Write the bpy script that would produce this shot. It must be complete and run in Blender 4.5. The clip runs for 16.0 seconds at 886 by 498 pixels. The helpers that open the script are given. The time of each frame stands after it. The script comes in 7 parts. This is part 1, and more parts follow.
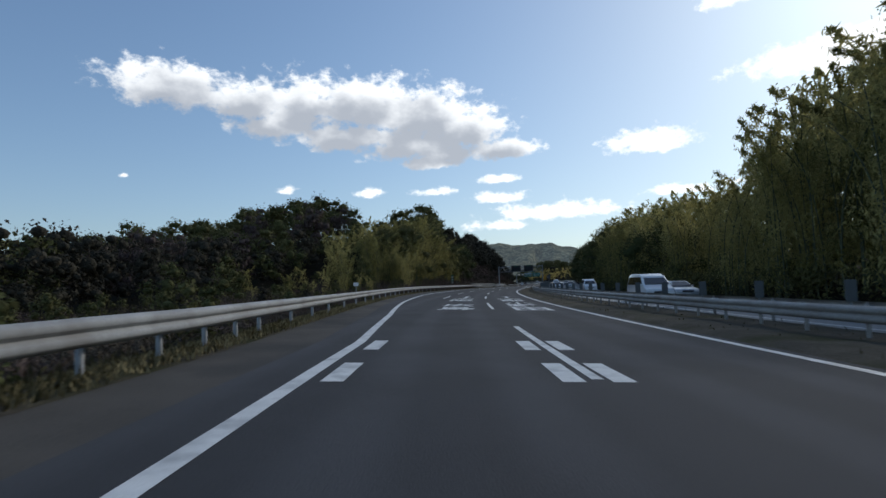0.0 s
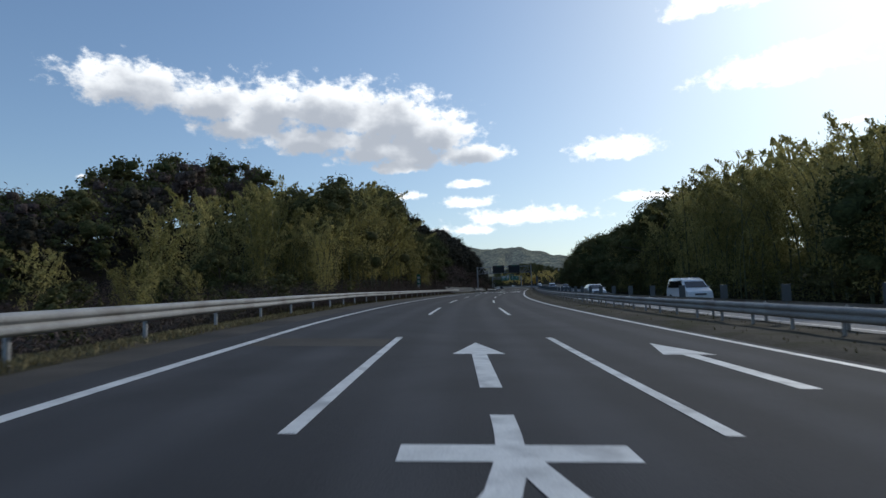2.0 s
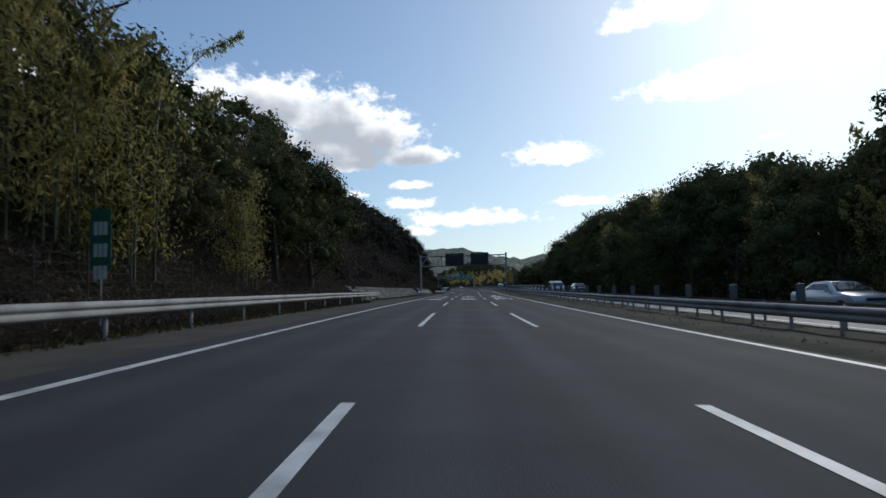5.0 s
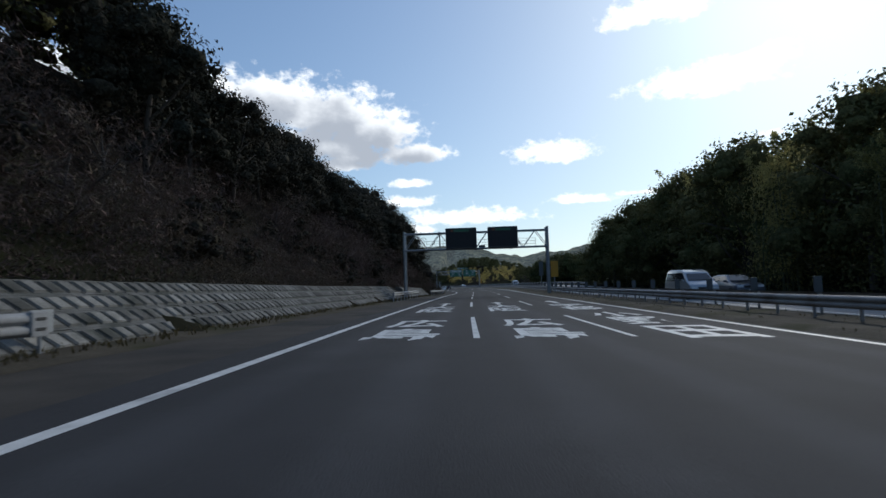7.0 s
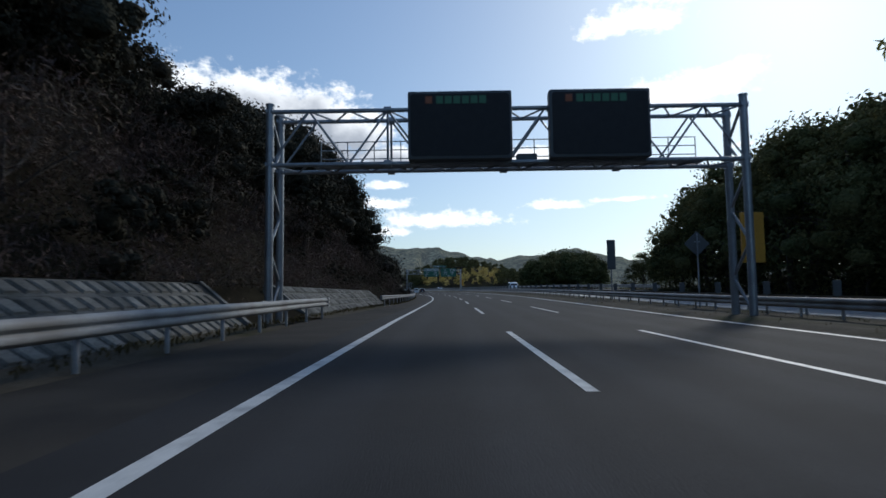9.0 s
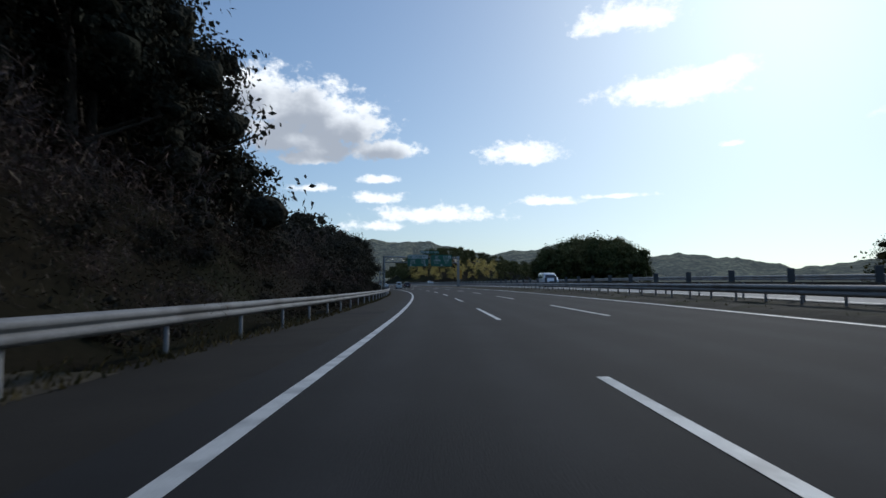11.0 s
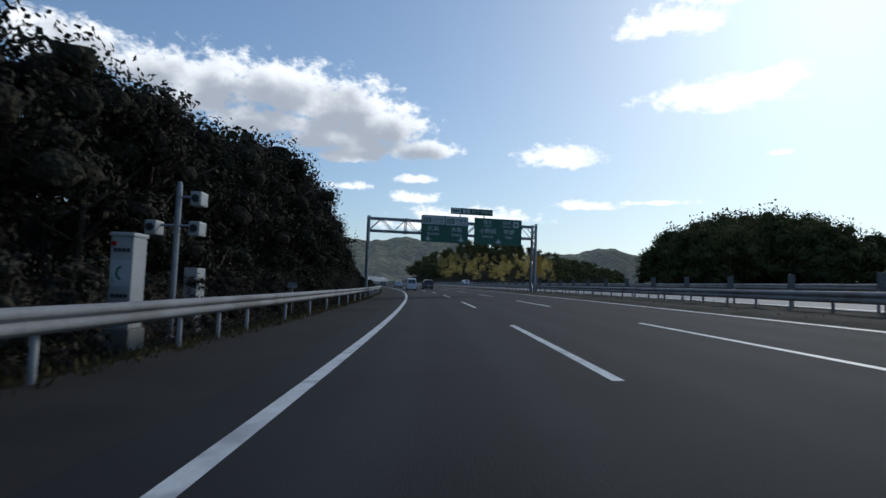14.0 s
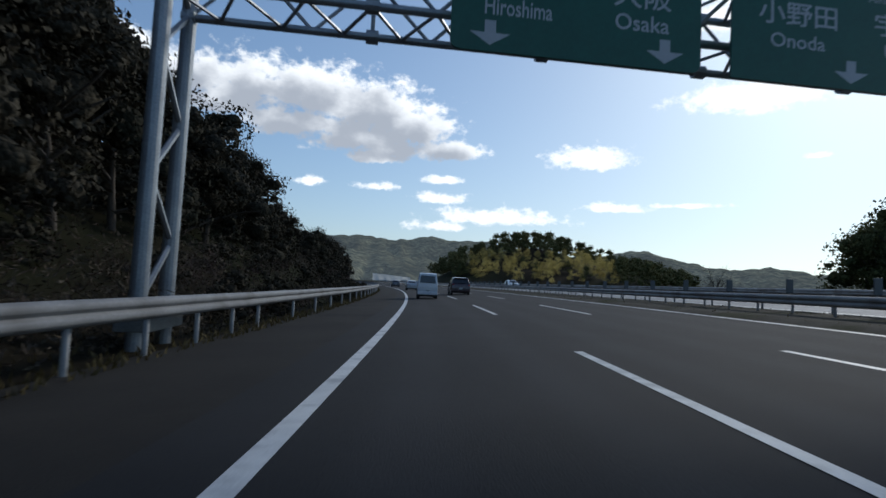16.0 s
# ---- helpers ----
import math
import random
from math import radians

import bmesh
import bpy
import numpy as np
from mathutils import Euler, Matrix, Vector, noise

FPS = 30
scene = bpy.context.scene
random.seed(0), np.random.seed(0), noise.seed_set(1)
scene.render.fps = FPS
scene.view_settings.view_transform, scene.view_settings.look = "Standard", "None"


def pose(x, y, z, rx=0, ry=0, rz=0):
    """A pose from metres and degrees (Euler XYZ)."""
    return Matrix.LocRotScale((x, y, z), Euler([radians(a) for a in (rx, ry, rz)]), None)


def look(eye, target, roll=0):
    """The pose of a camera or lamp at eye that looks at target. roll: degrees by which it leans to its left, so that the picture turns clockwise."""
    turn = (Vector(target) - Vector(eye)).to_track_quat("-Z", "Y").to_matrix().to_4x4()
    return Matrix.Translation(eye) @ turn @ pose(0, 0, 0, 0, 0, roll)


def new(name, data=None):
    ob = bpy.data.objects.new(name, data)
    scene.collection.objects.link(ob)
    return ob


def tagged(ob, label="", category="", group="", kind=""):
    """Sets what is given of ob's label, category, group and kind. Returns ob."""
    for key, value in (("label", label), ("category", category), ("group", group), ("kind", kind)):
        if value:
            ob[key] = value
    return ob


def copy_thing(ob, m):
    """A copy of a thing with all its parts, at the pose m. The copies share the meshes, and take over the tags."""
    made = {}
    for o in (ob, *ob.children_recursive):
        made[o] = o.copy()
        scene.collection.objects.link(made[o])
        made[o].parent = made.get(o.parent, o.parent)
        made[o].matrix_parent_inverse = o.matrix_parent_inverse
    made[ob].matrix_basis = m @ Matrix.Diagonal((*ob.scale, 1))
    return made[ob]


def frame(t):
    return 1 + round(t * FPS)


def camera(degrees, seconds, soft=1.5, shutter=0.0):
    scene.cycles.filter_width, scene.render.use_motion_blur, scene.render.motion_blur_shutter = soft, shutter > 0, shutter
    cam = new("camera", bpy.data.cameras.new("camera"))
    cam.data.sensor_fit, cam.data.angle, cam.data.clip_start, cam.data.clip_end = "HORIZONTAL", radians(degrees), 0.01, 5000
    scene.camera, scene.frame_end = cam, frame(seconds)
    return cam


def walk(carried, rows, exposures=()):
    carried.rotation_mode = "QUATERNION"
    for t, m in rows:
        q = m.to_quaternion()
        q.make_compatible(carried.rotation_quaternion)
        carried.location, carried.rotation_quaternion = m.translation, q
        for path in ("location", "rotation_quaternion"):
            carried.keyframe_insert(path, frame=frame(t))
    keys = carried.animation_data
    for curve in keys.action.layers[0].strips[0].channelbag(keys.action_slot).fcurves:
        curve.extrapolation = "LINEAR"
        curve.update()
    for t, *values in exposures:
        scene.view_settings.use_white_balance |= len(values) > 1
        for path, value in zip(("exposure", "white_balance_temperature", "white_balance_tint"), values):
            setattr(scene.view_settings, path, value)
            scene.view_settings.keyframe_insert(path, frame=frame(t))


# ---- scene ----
cam = camera(76.60, 16.0, shutter=0.1)
PATH = [
    (0.0, pose(-1.965, -7.381, 1.206, 93.727, 1.928, -0.913)),
    (0.5, pose(-1.928, 2.714, 1.212, 93.976, 1.815, -1.587)),
    (1.0, pose(-1.544, 13.415, 1.213, 94.055, 1.935, -2.318)),
    (1.5, pose(-0.929, 24.378, 1.214, 94.080, 2.140, -3.077)),
    (2.0, pose(-0.244, 35.164, 1.218, 94.092, 1.951, -4.114)),
    (2.5, pose(0.524, 45.766, 1.225, 94.065, 1.327, -5.444)),
    (3.0, pose(1.810, 57.020, 1.221, 93.943, 1.635, -6.335)),
    (3.5, pose(3.153, 68.006, 1.218, 93.903, 2.146, -7.480)),
    (4.0, pose(4.696, 79.506, 1.216, 94.030, 1.681, -8.606)),
    (4.5, pose(6.461, 91.060, 1.215, 94.080, 1.402, -9.491)),
    (5.0, pose(8.394, 102.447, 1.215, 94.027, 1.519, -10.114)),
    (5.5, pose(10.396, 113.651, 1.217, 93.926, 1.828, -10.479)),
    (6.0, pose(12.416, 124.677, 1.221, 93.833, 2.123, -10.590)),
    (6.5, pose(14.367, 135.297, 1.227, 93.801, 2.197, -10.451)),
    (7.0, pose(16.252, 146.054, 1.220, 93.862, 1.746, -10.150)),
    (7.5, pose(18.169, 157.027, 1.210, 93.959, 1.299, -10.108)),
    (8.0, pose(20.272, 168.377, 1.193, 94.028, 1.124, -10.692)),
    (8.5, pose(22.603, 179.899, 1.169, 94.080, 0.880, -11.711)),
    (9.0, pose(25.165, 191.613, 1.158, 94.097, 0.726, -12.794)),
    (9.5, pose(28.01, 203.88, 1.149, 93.965, 1.452, -13.525)),
    (10.0, pose(30.619, 215.109, 1.129, 93.808, 1.724, -13.857)),
    (10.5, pose(33.336, 226.886, 1.081, 93.675, 1.128, -13.871)),
    (11.0, pose(36.028, 238.678, 1.029, 93.573, 0.188, -13.654)),
    (11.5, pose(38.745, 250.614, 0.976, 93.511, -0.860, -13.295)),
    (12.0, pose(41.325, 262.248, 0.926, 93.496, -1.764, -12.880)),
    (12.5, pose(43.820, 273.822, 0.904, 93.529, -2.117, -12.461)),
    (13.0, pose(46.175, 285.216, 0.883, 93.580, -2.245, -11.947)),
    (13.5, pose(48.413, 296.696, 0.861, 93.611, -2.269, -11.213)),
    (14.0, pose(50.518, 308.299, 0.854, 93.619, -2.133, -10.274)),
    (14.5, pose(52.424, 319.993, 0.845, 93.649, -2.146, -9.321)),
    (15.0, pose(54.108, 331.743, 0.834, 93.716, -2.384, -8.533)),
    (15.5, pose(55.553, 342.904, 0.823, 93.726, -2.732, -7.988)),
    (16.0, pose(56.841, 353.395, 0.819, 93.607, -3.028, -7.679)),
]
EXPOSURES = [(0.0, 0.32, 6300, 9), (4.5, 0.34, 6300, 9), (6.5, 0.32, 6200, 9), (9.0, 0.26, 6100, 9), (12.0, 0.12, 6050, 9), (16.0, 0.22, 6100, 9)]
walk(cam, PATH, EXPOSURES)

# ---- world and sun ----
SUN_AZ, SUN_EL = 46.5, 28.0            # degrees, clockwise from +y, above the horizon


def build_world():
    w = bpy.data.worlds.new("sky_world")
    scene.world = w
    w.use_nodes = True
    nt = w.node_tree
    nt.nodes.clear()
    N = nt.nodes.new
    L = nt.links.new

    def math_node(op, a, b=None, c=None):
        n = N("ShaderNodeMath")
        n.operation = op
        for i, v in enumerate((a, b, c)):
            if v is None:
                continue
            if isinstance(v, (int, float)):
                n.inputs[i].default_value = v
            else:
                L(v, n.inputs[i])
        return n.outputs[0]

    sky = N("ShaderNodeTexSky")
    sky.sky_type = "NISHITA"
    sky.sun_disc = False
    sky.sun_elevation = radians(SUN_EL)
    sky.sun_rotation = radians(SUN_AZ)
    sky.air_density = 1.0
    sky.dust_density = 0.9
    sky.ozone_density = 1.6
    tc = N("ShaderNodeTexCoord")
    sep = N("ShaderNodeSeparateXYZ")
    L(tc.outputs["Generated"], sep.inputs[0])
    az = math_node("MULTIPLY", math_node("ARCTAN2", sep.outputs[0], sep.outputs[1]), 180 / math.pi)
    el = math_node("MULTIPLY", math_node("ARCSINE", sep.outputs[2]), 180 / math.pi)
    comb = N("ShaderNodeCombineXYZ")
    L(az, comb.inputs[0])
    L(el, comb.inputs[1])
    # billowing cloud edges
    scl = N("ShaderNodeVectorMath")
    scl.operation = "MULTIPLY"
    L(comb.outputs[0], scl.inputs[0])
    scl.inputs[1].default_value = (0.75, 1.05, 1.0)
    nz = N("ShaderNodeTexNoise")
    nz.inputs["Scale"].default_value = 0.55
    nz.inputs["Detail"].default_value = 6.0
    nz.inputs["Roughness"].default_value = 0.56
    L(scl.outputs[0], nz.inputs["Vector"])
    nz2 = N("ShaderNodeTexNoise")
    nz2.inputs["Scale"].default_value = 0.42
    nz2.inputs["Detail"].default_value = 5.0
    off = N("ShaderNodeVectorMath")
    off.operation = "ADD"
    L(scl.outputs[0], off.inputs[0])
    off.inputs[1].default_value = (3.1, 0.9, 2.0)
    L(off.outputs[0], nz2.inputs["Vector"])
    clouds = [(-24.6, 18.6, 6.4, 2.6), (-17.6, 17.8, 4.5, 2.6), (-12.0, 17.8, 6.2, 3.1), (-6.3, 17.8, 6.6, 3.3), (-0.8, 17.0, 6.6, 3.5), (3.6, 15.5, 5.2, 3.1),
              (-1.5, 14.3, 6.6, 2.7), (-15.2, 15.9, 5.0, 1.9), (-8.6, 14.9, 6.6, 1.9), (2.4, 13.2, 4.6, 1.4), (7.6, 13.5, 4.2, 1.3), (0.0, 12.4, 3.8, 0.8),
              (7.1, 10.5, 2.9, 0.7), (6.9, 8.7, 3.6, 0.85), (0.1, 9.5, 2.6, 0.7), (-6.2, 9.5, 2.0, 0.75), (13.0, 6.9, 8.2, 1.4), (6.5, 5.9, 3.6, 0.9),
              (24.2, 8.2, 4.2, 0.75), (31.0, 8.5, 4.0, 0.4), (21.8, 12.9, 4.6, 1.45), (36.6, 17.9, 6.6, 2.0), (40.5, 18.8, 3.6, 1.4), (32.5, 24.5, 5.8, 1.7),
              (38.0, 26.5, 6.0, 1.9), (44.5, 26.0, 5.0, 1.8), (41.3, 12.6, 1.2, 0.4), (-14.6, 9.7, 1.4, 0.7), (-28.7, 10.7, 0.6, 0.4), (62.0, 14.0, 9.0, 2.0),
              (-60.0, 22.0, 9.0, 2.6), (120.0, 20.0, 16.0, 3.0), (190.0, 24.0, 18.0, 4.0), (-110.0, 18.0, 14.0, 3.0)]
    best = None
    low = None
    for a0, e0, ra, re in clouds:
        sub = N("ShaderNodeVectorMath")
        sub.operation = "SUBTRACT"
        L(comb.outputs[0], sub.inputs[0])
        sub.inputs[1].default_value = (a0, e0, 0)
        mul = N("ShaderNodeVectorMath")
        mul.operation = "MULTIPLY"
        L(sub.outputs[0], mul.inputs[0])
        mul.inputs[1].default_value = (1 / ra, 1 / re, 0)
        # the tops swell, the bases are flatter
        neg = N("ShaderNodeVectorMath")
        neg.operation = "MULTIPLY"
        L(mul.outputs[0], neg.inputs[0])
        neg.inputs[1].default_value = (-1.0, -1.5, 0)
        mx = N("ShaderNodeVectorMath")
        mx.operation = "MAXIMUM"
        L(mul.outputs[0], mx.inputs[0])
        L(neg.outputs[0], mx.inputs[1])
        ln = N("ShaderNodeVectorMath")
        ln.operation = "LENGTH"
        L(mx.outputs[0], ln.inputs[0])
        d = math_node("SUBTRACT", 1.0 if e0 > 11 else 0.82, ln.outputs["Value"])
        best = d if best is None else math_node("SMOOTH_MAX", best, d, 0.25)
        # the shaded body, lower and away from the sun
        if re > 1.0 and e0 > 10 and a0 < 20:
            sh = N("ShaderNodeVectorMath")
            sh.operation = "ADD"
            L(mul.outputs[0], sh.inputs[0])
            sh.inputs[1].default_value = (0.12, 0.42, 0)
            l2 = N("ShaderNodeVectorMath")
            l2.operation = "LENGTH"
            L(sh.outputs[0], l2.inputs[0])
            d2 = math_node("SUBTRACT", 0.95, l2.outputs["Value"])
            low = d2 if low is None else math_node("SMOOTH_MAX", low, d2, 0.2)
    nz3 = N("ShaderNodeTexNoise")
    nz3.inputs["Scale"].default_value = 1.7
    nz3.inputs["Detail"].default_value = 5.0
    nz3.inputs["Roughness"].default_value = 0.6
    L(scl.outputs[0], nz3.inputs["Vector"])
    coarse = math_node("MULTIPLY", math_node("SUBTRACT", nz.outputs["Fac"], 0.5), 1.9)
    small = math_node("MULTIPLY", math_node("SUBTRACT", nz3.outputs["Fac"], 0.5), 0.9)
    dens = math_node("ADD", best, math_node("ADD", coarse, small))
    ramp = N("ShaderNodeMapRange")
    ramp.interpolation_type = "SMOOTHSTEP"
    L(dens, ramp.inputs["Value"])
    ramp.inputs["From Min"].default_value = -0.12
    ramp.inputs["From Max"].default_value = 0.46
    # thick middles are grey below, thin rims are bright
    thick = N("ShaderNodeMapRange")
    thick.interpolation_type = "SMOOTHSTEP"
    L(math_node("ADD", low, math_node("MULTIPLY", math_node("SUBTRACT", nz2.outputs["Fac"], 0.5), 1.5)), thick.inputs["Value"])
    thick.inputs["From Min"].default_value = -0.3
    thick.inputs["From Max"].default_value = 0.75
    col = N("ShaderNodeMix")
    col.data_type = "RGBA"
    L(thick.outputs[0], col.inputs["Factor"])
    col.inputs["A"].default_value = (10.4, 10.4, 10.3, 1)
    col.inputs["B"].default_value = (4.0, 4.2, 4.6, 1)
    mix = N("ShaderNodeMix")
    mix.data_type = "RGBA"
    L(math_node("MULTIPLY", ramp.outputs[0], 0.93), mix.inputs["Factor"])
    # the bright sky round the sun levels off
    tint = N("ShaderNodeVectorMath")
    tint.operation = "MULTIPLY"
    L(sky.outputs[0], tint.inputs[0])
    tint.inputs[1].default_value = (1.08, 1.18, 1.31)
    per = N("ShaderNodeVectorMath")
    per.operation = "DIVIDE"
    L(tint.outputs[0], per.inputs[0])
    per.inputs[1].default_value = (15.2, 19.6, 22.0)
    one = N("ShaderNodeVectorMath")
    one.operation = "ADD"
    L(per.outputs[0], one.inputs[0])
    one.inputs[1].default_value = (1, 1, 1)
    lev = N("ShaderNodeVectorMath")
    lev.operation = "DIVIDE"
    L(tint.outputs[0], lev.inputs[0])
    L(one.outputs[0], lev.inputs[1])
    L(lev.outputs[0], mix.inputs["A"])
    L(col.outputs["Result"], mix.inputs["B"])
    bg = N("ShaderNodeBackground")
    bg.inputs["Strength"].default_value = 0.096
    L(mix.outputs["Result"], bg.inputs["Color"])
    out = N("ShaderNodeOutputWorld")
    L(bg.outputs[0], out.inputs[0])


build_world()
sun_data = bpy.data.lights.new("sun", "SUN")
sun_data.energy = 1.1
sun_data.angle = radians(8.0)
sun_data.color = (1.0, 0.94, 0.84)
sun = new("sun", sun_data)
sun.matrix_world = look((0, 0, 60), (-60 * math.sin(radians(SUN_AZ)) / math.tan(radians(SUN_EL)), -60 * math.cos(radians(SUN_AZ)) / math.tan(radians(SUN_EL)), 0))


# ---- materials ----
def base_material(name):
    m = bpy.data.materials.new(name)
    m.use_nodes = True
    return m, m.node_tree, m.node_tree.nodes["Principled BSDF"]


def surface(name, dark, light, scale=2.0, fine=40.0, rough=0.8, metal=0.0, bump=0.15, spec=0.5, wear=None, wear_scale=0.35, stretch=(1, 1, 1)):
    """Two tones at two scales, with fine relief. wear: a third tone in broad patches."""
    m, nt, p = base_material(name)
    N, L = nt.nodes.new, nt.links.new
    tc = N("ShaderNodeTexCoord")
    mp = N("ShaderNodeMapping")
    mp.inputs["Scale"].default_value = stretch
    L(tc.outputs["Object"], mp.inputs[0])
    n1, n2 = N("ShaderNodeTexNoise"), N("ShaderNodeTexNoise")
    for n, s, d in ((n1, scale, 5), (n2, fine, 3)):
        n.inputs["Scale"].default_value = s
        n.inputs["Detail"].default_value = d
        L(mp.outputs[0], n.inputs["Vector"])
    avg = N("ShaderNodeMix")
    avg.data_type = "FLOAT"
    avg.inputs[0].default_value = 0.5
    L(n1.outputs["Fac"], avg.inputs[2])
    L(n2.outputs["Fac"], avg.inputs[3])
    rng = N("ShaderNodeMapRange")
    rng.inputs["From Min"].default_value = 0.33
    rng.inputs["From Max"].default_value = 0.67
    L(avg.outputs[0], rng.inputs["Value"])
    mix = N("ShaderNodeMix")
    mix.data_type = "RGBA"
    mix.inputs["A"].default_value = (*dark, 1)
    mix.inputs["B"].default_value = (*light, 1)
    L(rng.outputs[0], mix.inputs["Factor"])
    result = mix.outputs["Result"]
    if wear:
        n3 = N("ShaderNodeTexNoise")
        n3.inputs["Scale"].default_value = wear_scale
        n3.inputs["Detail"].default_value = 6
        L(mp.outputs[0], n3.inputs["Vector"])
        r3 = N("ShaderNodeMapRange")
        r3.inputs["From Min"].default_value = 0.5
        r3.inputs["From Max"].default_value = 0.68
        L(n3.outputs["Fac"], r3.inputs["Value"])
        m2 = N("ShaderNodeMix")
        m2.data_type = "RGBA"
        m2.inputs["B"].default_value = (*wear, 1)
        L(r3.outputs[0], m2.inputs["Factor"])
        L(result, m2.inputs["A"])
        result = m2.outputs["Result"]
    L(result, p.inputs["Base Color"])
    p.inputs["Roughness"].default_value = rough
    p.inputs["Metallic"].default_value = metal
    p.inputs["Specular IOR Level"].default_value = spec
    if bump:
        b = N("ShaderNodeBump")
        b.inputs["Strength"].default_value = bump
        b.inputs["Distance"].default_value = 0.02
        L(n2.outputs["Fac"], b.inputs["Height"])
        L(b.outputs[0], p.inputs["Normal"])
    return m


def leaf_material(name, tones, translucent=0.25, rough=0.6, grain=7.0):
    """Leaves: the tone changes from leaf to leaf and from tree to tree; light passes through."""
    m, nt, p = base_material(name)
    N, L = nt.nodes.new, nt.links.new
    geo = N("ShaderNodeNewGeometry")
    info = N("ShaderNodeObjectInfo")
    tc = N("ShaderNodeTexCoord")
    nz = N("ShaderNodeTexNoise")
    nz.inputs["Scale"].default_value = 0.22
    nz.inputs["Detail"].default_value = 3
    add0 = N("ShaderNodeVectorMath")
    add0.operation = "ADD"
    L(geo.outputs["Position"], add0.inputs[0])
    L(info.outputs["Location"], add0.inputs[1])
    L(add0.outputs[0], nz.inputs["Vector"])
    a = N("ShaderNodeMath")
    a.operation = "MULTIPLY_ADD"
    L(geo.outputs["Random Per Island"], a.inputs[0])
    a.inputs[1].default_value = 0.14
    L(nz.outputs["Fac"], a.inputs[2])
    b = N("ShaderNodeMath")
    b.operation = "MULTIPLY_ADD"
    L(info.outputs["Random"], b.inputs[0])
    b.inputs[1].default_value = 0.35
    L(a.outputs[0], b.inputs[2])
    ramp = N("ShaderNodeValToRGB")
    while len(ramp.color_ramp.elements) < len(tones):
        ramp.color_ramp.elements.new(0.5)
    for i, (e, c) in enumerate(zip(ramp.color_ramp.elements, tones)):
        e.position = 0.33 + 0.72 * i / (len(tones) - 1) * 0.72
        e.color = (*c, 1)
    L(b.outputs[0], ramp.inputs[0])
    # single leaves within a spray: each its own tone and tilt
    vo = N("ShaderNodeTexVoronoi")
    vo.inputs["Scale"].default_value = grain
    L(geo.outputs["Position"], vo.inputs["Vector"])
    cs = N("ShaderNodeSeparateColor")
    L(vo.outputs["Color"], cs.inputs[0])
    gain = N("ShaderNodeMapRange")
    gain.inputs["To Min"].default_value = 0.68
    gain.inputs["To Max"].default_value = 1.32
    L(cs.outputs[0], gain.inputs["Value"])
    leafy = N("ShaderNodeVectorMath")
    leafy.operation = "SCALE"
    L(ramp.outputs[0], leafy.inputs[0])
    L(gain.outputs[0], leafy.inputs["Scale"])
    bu = N("ShaderNodeBump")
    bu.inputs["Strength"].default_value = 0.75
    bu.inputs["Distance"].default_value = 0.6 / grain
    bu.invert = True
    L(vo.outputs["Distance"], bu.inputs["Height"])
    L(bu.outputs[0], p.inputs["Normal"])
    L(leafy.outputs[0], p.inputs["Base Color"])
    p.inputs["Roughness"].default_value = rough
    p.inputs["Specular IOR Level"].default_value = 0.05
    if translucent:
        tr = N("ShaderNodeBsdfTranslucent")
        L(leafy.outputs[0], tr.inputs["Color"])
        ms = N("ShaderNodeMixShader")
        ms.inputs[0].default_value = translucent
        L(p.outputs[0], ms.inputs[1])
        L(tr.outputs[0], ms.inputs[2])
        out = next(n for n in nt.nodes if n.type == "OUTPUT_MATERIAL")
        L(ms.outputs[0], out.inputs["Surface"])
    return m


def plain(name, color, rough=0.5, metal=0.0, spec=0.5, coat=0.0):
    m, nt, p = base_material(name)
    nz = nt.nodes.new("ShaderNodeTexNoise")
    nz.inputs["Scale"].default_value = 9.0
    nz.inputs["Detail"].default_value = 4.0
    tc = nt.nodes.new("ShaderNodeTexCoord")
    nt.links.new(tc.outputs["Object"], nz.inputs["Vector"])
    mix = nt.nodes.new("ShaderNodeMix")
    mix.data_type = "RGBA"
    mix.inputs["A"].default_value = (*[c * 0.86 for c in color], 1)
    mix.inputs["B"].default_value = (*[min(1, c * 1.1) for c in color], 1)
    nt.links.new(nz.outputs["Fac"], mix.inputs["Factor"])
    nt.links.new(mix.outputs["Result"], p.inputs["Base Color"])
    p.inputs["Roughness"].default_value = rough
    p.inputs["Metallic"].default_value = metal
    p.inputs["Specular IOR Level"].default_value = spec
    p.inputs["Coat Weight"].default_value = coat
    return m


def glowing(name, color, strength, base=(0.02, 0.02, 0.02)):
    m, nt, p = base_material(name)
    p.inputs["Base Color"].default_value = (*base, 1)
    p.inputs["Emission Color"].default_value = (*color, 1)
    p.inputs["Emission Strength"].default_value = strength
    return m


